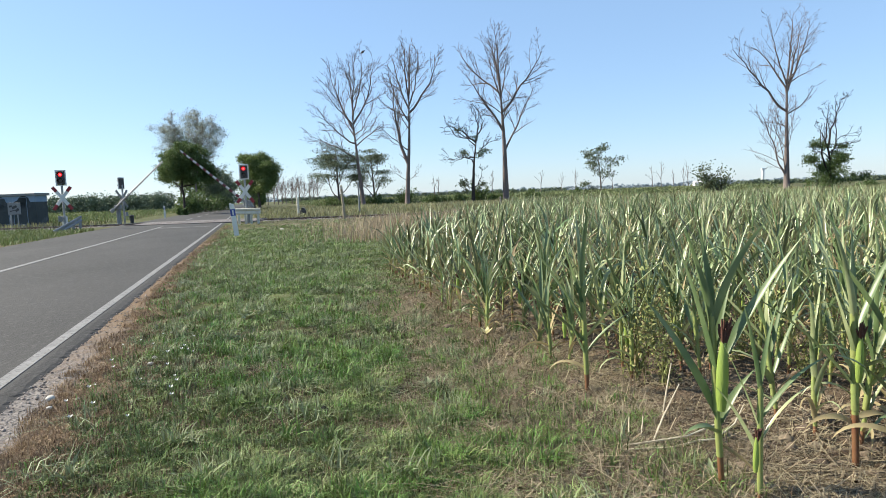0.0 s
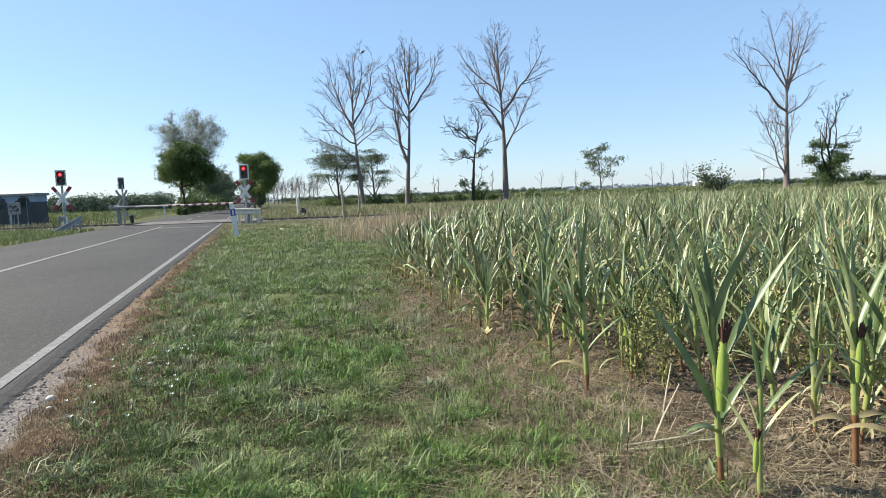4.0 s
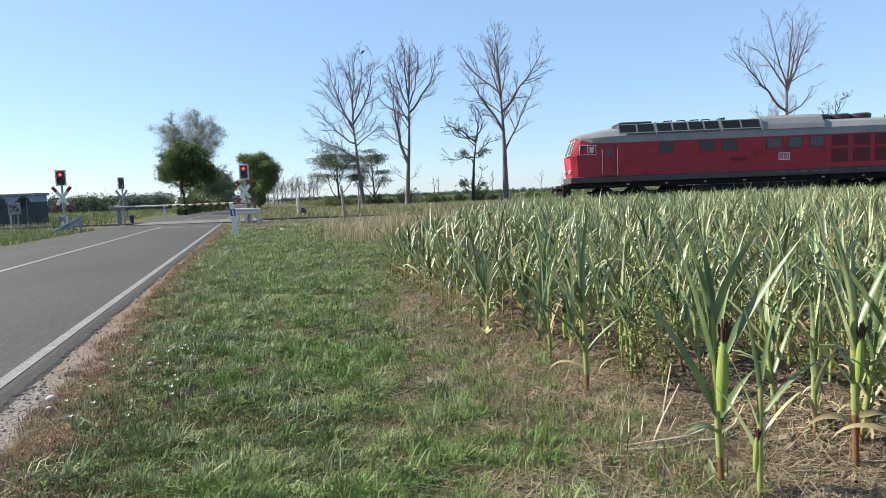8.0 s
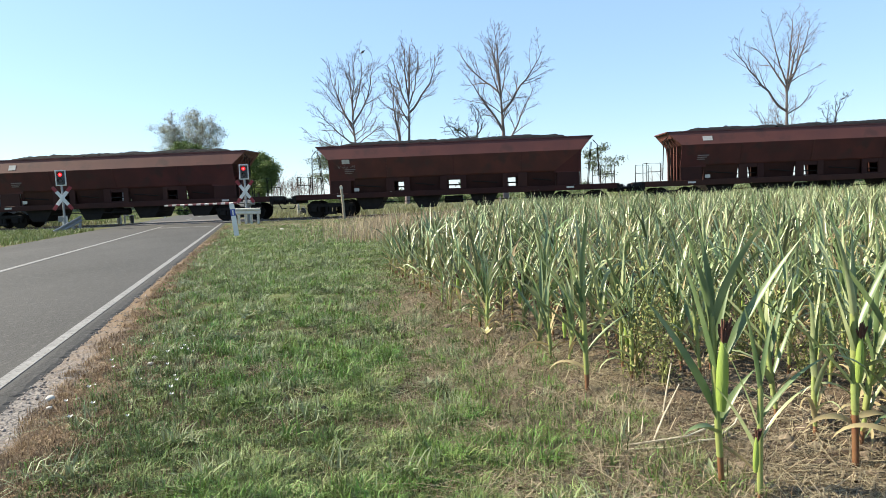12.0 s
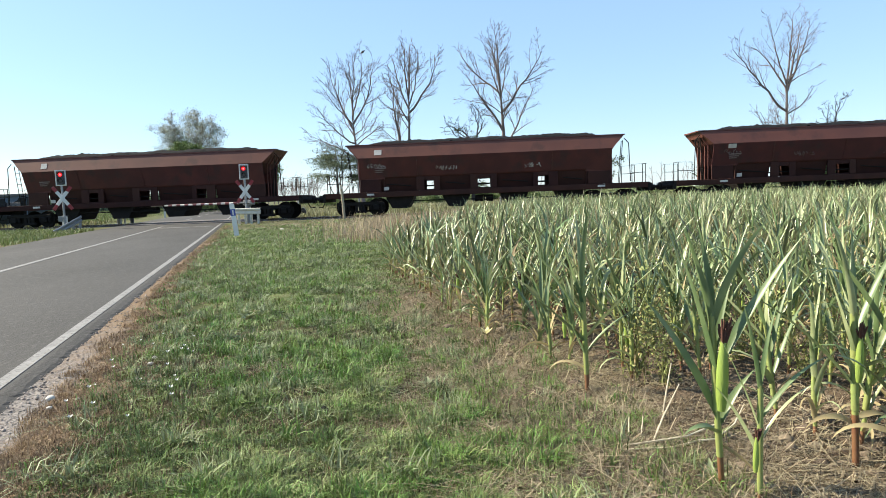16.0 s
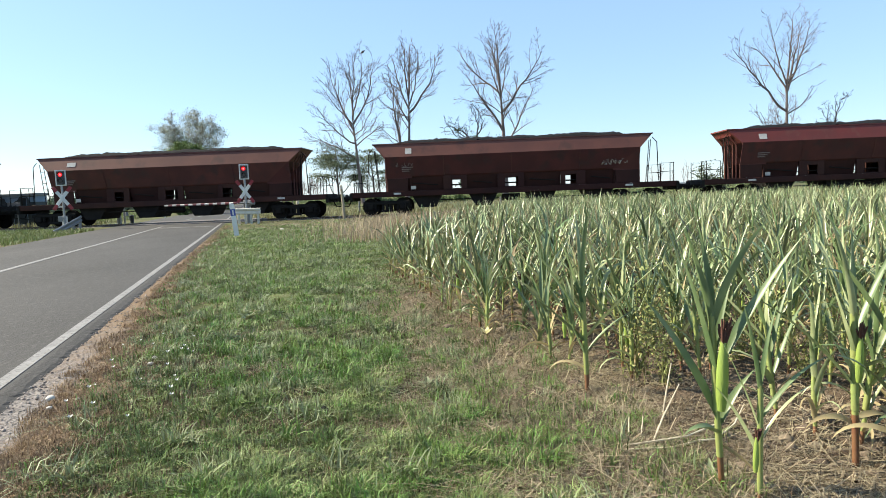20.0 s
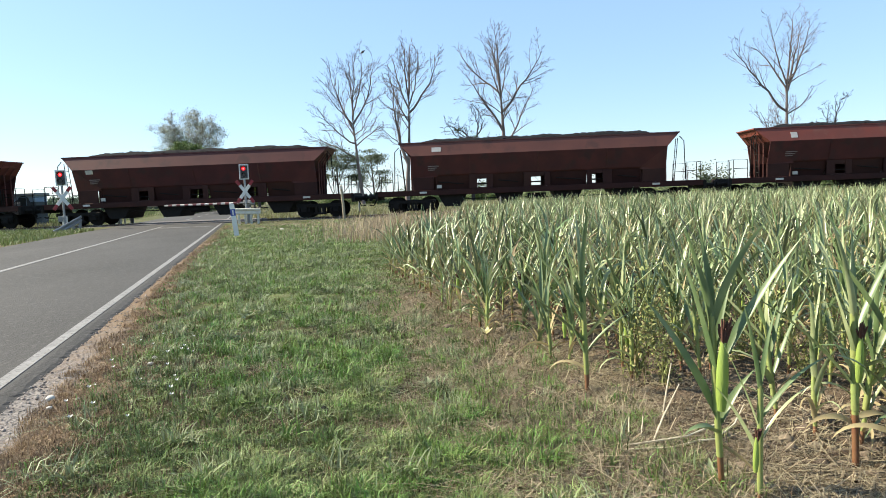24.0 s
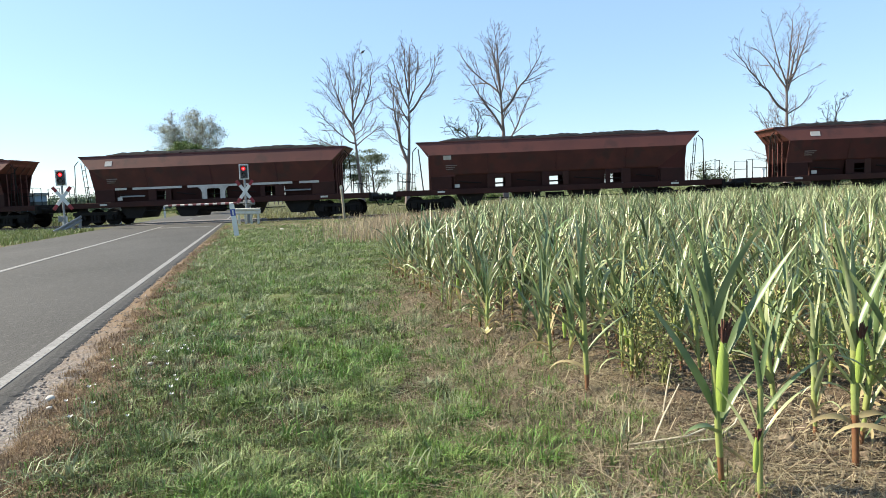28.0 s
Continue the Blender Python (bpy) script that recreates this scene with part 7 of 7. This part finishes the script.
    ok = (x > -0.130 * y + g.normal(0, 1.0, n)) & (x > -0.9 + 0.22 * (y - 9) - 0.33 * y)
    x, y = x[ok], y[ok]
    tuft = 0.6 + 0.7 * field_noise(x, y, 0.8, 51.0)
    v, f = blades(x, y, g.uniform(0.2, 0.62, len(x)) * tuft, g.uniform(0.008, 0.016, len(x)), g, 0.45)
    tagged(new("tall_dry_grass", raw_mesh("tall_dry_grass", v, f, ["straw_tall"])), "tall pale dry grass beside the railway", "grass", kind="stuff")
    n = 34000
    y = 39 + 70 * g.rand(n) ** 1.5
    x = (g.rand(n) - 0.5) * 1.5 * y
    ok = (x > -0.2 - 0.30 * y) | (x < -9.5 - 0.30 * y)
    x, y = x[ok], y[ok]
    v, f = blades(x, y, g.uniform(0.12, 0.4, len(x)), g.uniform(0.02, 0.05, len(x)), g, 0.5)
    tagged(new("meadow_grass", raw_mesh("meadow_grass", v, f, ["meadow_blade"])), "rough meadow grass beyond the railway", "grass", kind="stuff")


verge_grass()


# ---- small things in the verge ----
M["soil"] = mat("soil_clod", (0.17, 0.13, 0.092), (0.12, 0.09, 0.064), 0.95, scale=5, fine=40, per="island", spread=0.3)


def pebbles():
    g = np.random.RandomState(12)
    base = bmesh.new()
    bmesh.ops.create_icosphere(base, subdivisions=1, radius=1)
    bv = np.array([v.co[:] for v in base.verts])
    bf = np.array([[v.index for v in f.verts] for f in base.faces])
    base.free()
    def scatter(name, label, x, y, r, m, zoff=0.0):
        V, F = [], []
        for i in range(len(x)):
            q = bv * (1 + g.normal(0, 0.24, bv.shape)) * np.array([1, g.uniform(0.6, 1), g.uniform(0.4, 0.7)]) * r[i]
            V.append(q + np.array([x[i], y[i], r[i] * 0.25 + zoff]))
            F.append(bf + i * len(bv))
        tagged(new(name, raw_mesh(name, np.concatenate(V), np.concatenate(F), [m])), label, "stones", kind="stuff")
    n = 900
    y = 2.3 / (1 - g.rand(n) * (1 - 2.3 / 30))
    scatter("roadside_gravel", "loose pale gravel along the asphalt edge", -1.42 - 0.30 * y + np.abs(g.normal(0, 0.12, n)), y, (0.003 + 0.009 * g.rand(n) ** 3) * np.clip(y / 5, 1, 1.5), "gravel", -0.018)
    n = 1600
    y = 1.7 / (1 - g.rand(n) * (1 - 1.7 / 9))
    x = (1.2 - 0.235 * y) + g.rand(n) * (0.7 * y + 0.6)
    scatter("soil_clods", "dry soil clods between the maize", x, y, 0.005 + 0.02 * g.rand(n) ** 2, "soil")
    n = 260
    y = 1.8 / (1 - g.rand(n) * (1 - 1.8 / 6))
    scatter("large_soil_clods", "larger broken clods of dry soil", (1.15 - 0.235 * y) + g.rand(n) * (0.5 * y + 0.4), y, 0.018 + 0.03 * g.rand(n) ** 2, "soil")
    n = 5000
    s, t = g.uniform(-30, 34, n), g.normal(0, 0.9, n)
    a = radians(TRACK_TURN)
    ok = (np.abs(t) < 2.2) & ((s < -18.5) | (s > -9.5))
    s, t = s[ok], t[ok]
    scatter("ballast_stones", "grey-brown ballast stones of the track", s * math.cos(a) - t * math.sin(a), 36.1 + s * math.sin(a) + t * math.cos(a), g.uniform(0.03, 0.055, len(s)), "ballast", -0.015)


pebbles()


def roadside_stone(x, y, r, seed):
    g = random.Random(seed)
    bm = bmesh.new()
    bmesh.ops.create_icosphere(bm, subdivisions=2, radius=r)
    for v in bm.verts:
        v.co *= 1 + 0.25 * noise.noise(v.co * 3 / r * 0.3 + Vector((seed, 0, 0)))
        v.co.z *= 0.55
    ob = part("stone", bm, "stone", None, "", True, pose(x, y, r * 0.3, 0, 0, g.uniform(0, 360)))
    tagged(ob, "pale stone at the road's edge", "stone", "stones by the road")


for k, (x, y, r) in enumerate(((-2.22, 3.45, 0.024), (-2.12, 3.28, 0.016), (-2.05, 3.42, 0.012), (-1.98, 4.15, 0.018), (-2.02, 4.3, 0.02), (-5.9, 23.3, 0.07))):
    roadside_stone(x, y, r, k)


def blossom(x, y, h, r, m, name, label):
    f = thing(name, label, "flower", "", pose(x, y, 0))
    part("stem", tube([(0, 0, -0.02), (0.005, 0, h * 0.6), (0, 0, h)], 0.003, 5), "stalk", f)
    for k in range(5):
        a = k * 1.2566
        bm = bmesh.new()
        p = [(0, 0, h), (r * 0.6 * math.cos(a - 0.75), r * 0.6 * math.sin(a - 0.75), h + r * 0.45), (r * math.cos(a), r * math.sin(a), h + r * 0.95), (r * 0.6 * math.cos(a + 0.75), r * 0.6 * math.sin(a + 0.75), h + r * 0.45)]
        bm.faces.new([bm.verts.new(q) for q in p])
        part("petal", bm, m, f)


blossom(0.285, 4.42, 0.055, 0.05, "yellow", "yellow_flower", "pale yellow flower open beside the maize")
rnd = random.Random(5)
for k in range(26):
    y = rnd.uniform(2.9, 4.8)
    blossom(-1.2 - 0.30 * y + rnd.uniform(0.15, 0.75), y, rnd.uniform(0.05, 0.1), rnd.uniform(0.008, 0.016), "white", "white_flower", "tiny white flower head in the verge")
def weed(x, y, h, w, seed):
    """A bushy weed: thin stems with many tiny leaves."""
    rnd = random.Random(seed)
    b = thing("weed", "feathery green weed between the maize plants", "weed", "weeds", pose(x, y, 0))
    cs = []
    for k in range(7):
        a = rnd.uniform(0, 6.28)
        q = crooked(rnd, Vector((rnd.gauss(0, 0.02), rnd.gauss(0, 0.02), -0.02)), Vector((math.cos(a) * w / h, math.sin(a) * w / h, 1)), h * rnd.uniform(0.6, 1.05), 6, 0.1, 0.05)
        part("stem", tube(q, [0.004 * (1 - 0.12 * j) for j in range(len(q))], 4), "weed", b)
        cs += q[1:] + [p.lerp(r, 0.5) for p, r in zip(q[1:], q[2:])]
    v, fc = leaf_cloud(rnd, cs, 9, 0.03, 0.011, 1.0)
    part("foliage", raw_mesh("foliage", v, fc, ["weed"]), "weed", b, "tiny feathery leaves")


for k, (x, y, h, w) in enumerate(((1.14, 3.25, 0.72, 0.2), (1.04, 3.4, 0.6, 0.16), (1.9, 3.3, 0.6, 0.25), (2.2, 3.2, 0.5, 0.25), (1.7, 3.6, 0.5, 0.25))):
    weed(x, y, h, w, 700 + k)


def broad_weed(x, y, r, seed):
    """A flat rosette of pale broad leaves."""
    g = np.random.RandomState(seed)
    b = thing("broadleaf_weed", "pale broad-leaved weed in the verge", "weed", "weeds", pose(x, y, 0))
    for k in range(9):
        v, f = leaf_ribbon(g, (0, 0, 0.0), k * 0.7 + g.normal(0, 0.2), g.uniform(45, 70), r * g.uniform(0.7, 1.1), r * 0.35, g.uniform(10, 40), 4)
        part("leaf", raw_mesh("leaf", v, f, ["grass_pale"], smooth=True), "grass_pale", b)


for k, (x, y, r) in enumerate(((-1.78, 5.65, 0.13), (-1.9, 5.9, 0.10), (-1.3, 4.4, 0.08), (-2.3, 7.5, 0.14), (-0.1, 3.4, 0.08), (0.92, 2.16, 0.09))):
    broad_weed(x, y, r, 60 + k)
def coarse_tuft(x, y, r, m, count, seed):
    """A spreading tuft of coarse long blades."""
    g = np.random.RandomState(seed)
    t = thing("grass_tuft", "spreading tuft of coarse grey-green grass" if m == "grass_pale" else "lush green tuft of coarse grass", "grass", "grass tufts", pose(x, y, -0.01))
    for k in range(count):
        p = (g.normal(0, r * 0.16), g.normal(0, r * 0.16), 0)
        v, f = leaf_ribbon(g, p, g.uniform(0, 6.28), g.uniform(10, 55), r * g.uniform(0.55, 1.1), g.uniform(0.004, 0.0085), g.uniform(25, 75), 4)
        part("blade", raw_mesh("blade", v, f, [m], smooth=True), m, t)


for k, (x, y, r, m) in enumerate(((-1.33, 2.64, 0.16, "grass"), (-0.93, 2.33, 0.17, "grass_pale"), (-0.44, 2.39, 0.2, "grass_pale"), (-0.99, 3.47, 0.15, "grass_pale"), (-1.88, 5.8, 0.2, "grass_pale"), (-0.14, 2.58, 0.15, "grass"),
                                  (-1.83, 4.19, 0.13, "grass"), (-1.5, 2.4, 0.15, "grass_pale"), (-0.2, 2.3, 0.16, "grass_pale"), (0.05, 2.42, 0.15, "grass"), (-1.2, 5.2, 0.15, "grass_lush"), (-0.7, 2.7, 0.14, "grass_lush"), (-1.1, 2.95, 0.13, "grass"),
                                  (-2.5, 8.2, 0.2, "grass_pale"), (-1.0, 6.6, 0.18, "grass"), (0.72, 2.5, 0.14, "grass_pale"), (0.6, 2.3, 0.12, "grass"))):
    coarse_tuft(x, y, r, m, 22, 300 + k)
sc = thing("litter_scrap", "crumpled dark plastic scrap in the grass", "litter", at=pose(-0.61, 3.02, 0.03, 20, 10, 30))
bm = bmesh.new()
bmesh.ops.create_icosphere(bm, subdivisions=2, radius=0.02)
for v in bm.verts:
    v.co *= 1 + 0.6 * noise.noise(v.co * 40)
    v.co.z *= 0.5
part("wrapper", bm, "scrap", sc)
# dry stems that stand and lie before the maize
for k, pts in enumerate((((0.798, 2.465, -0.01), (0.87, 2.50, 0.125), (0.943, 2.525, 0.244)), ((0.966, 2.803, -0.01), (1.0, 2.83, 0.13), (1.033, 2.863, 0.236)), ((0.737, 2.541, -0.01), (0.758, 2.601, 0.086)), ((0.784, 2.536, -0.01), (0.816, 2.596, 0.09)),
                         ((0.674, 2.421, 0.02), (0.869, 2.403, 0.03), (0.987, 2.447, 0.035), (1.07, 2.467, 0.03), (1.193, 2.575, 0.05), (1.283, 2.684, 0.09)), ((0.70, 2.44, 0.03), (0.95, 2.47, 0.045), (1.15, 2.58, 0.06), (1.26, 2.72, 0.12)))):
    st = thing("dry_stem", "pale dry plant stem before the maize", "dry stem", "dry stems")
    part("stem", tube(pts, [0.0035] * (len(pts) - 1) + [0.002], 5), "stem_pale", st)


# ---- what moves ----
# seconds and the train's place along the track, from its place at 15 s
TRAIN = [(0.0, 206.6), (3.0, 165.6), (5.0, 138.2), (7.0, 110.63), (8.0, 96.92), (9.0, 83.12), (10.0, 69.35), (11.0, 55.56), (12.0, 41.72), (15.0, 0.0), (16.0, -13.88), (17.0, -27.80),
         (18.0, -41.74), (19.0, -55.70), (20.0, -69.66), (21.0, -83.64), (24.0, -125.50), (25.0, -139.52), (26.0, -153.58), (27.0, -167.66), (28.0, -181.78)]


def train_at(t):
    for (t0, s0), (t1, s1) in zip(TRAIN, TRAIN[1:]):
        if t <= t1:
            return s0 + (s1 - s0) * (t - t0) / (t1 - t0)
    return TRAIN[-1][1]


def spin(ws, x0, r):
    """Turns a wheelset by the way rolled, from its vehicle's coming into view until it has gone."""
    place_ = ws.matrix_basis.translation.copy()
    rows, turned, last = [(0.0, 0.0)], 0.0, None
    for k in range(1, 28 * 30):
        t = k / 30
        s = x0 + train_at(t)
        if -46 < s < 46:
            if last is None:
                rows.append((t - 1 / 30, 0.0)) if k > 1 else None
            else:
                turned += (s - last) / r
            rows.append((t, turned))
            last = s
    rows.append((28.0, turned + ((x0 + TRAIN[-1][1] - last) / r if last is not None and last > -45 else 0.0)))
    walk(ws, [(t, pose(*place_, 0, math.degrees(a), 0)) for t, a in rows])


def motions():
    for arm, z, sign in BARRIERS:
        walk(arm, [(t, pose(0, 0, z, 0, -sign * a, 0)) for t, a in ANGLES])
    walk(LOCO, [(t, on_track(LOCO_X0 + s)) for t, s in TRAIN])
    for i, w in enumerate(WAGONS):
        walk(w, [(t, on_track(WAGON_X0 + i * PITCH + s)) for t, s in TRAIN])
    # wheels roll while their vehicle passes the crossing and the field
    for ob, x0 in [(LOCO, LOCO_X0)] + [(w, WAGON_X0 + i * PITCH) for i, w in enumerate(WAGONS)]:
        for b in ob.children:
            for ws in b.children:
                if ws.name.startswith("wheelset"):
                    spin(ws, x0, 0.525 if ob is LOCO else 0.46)


motions()
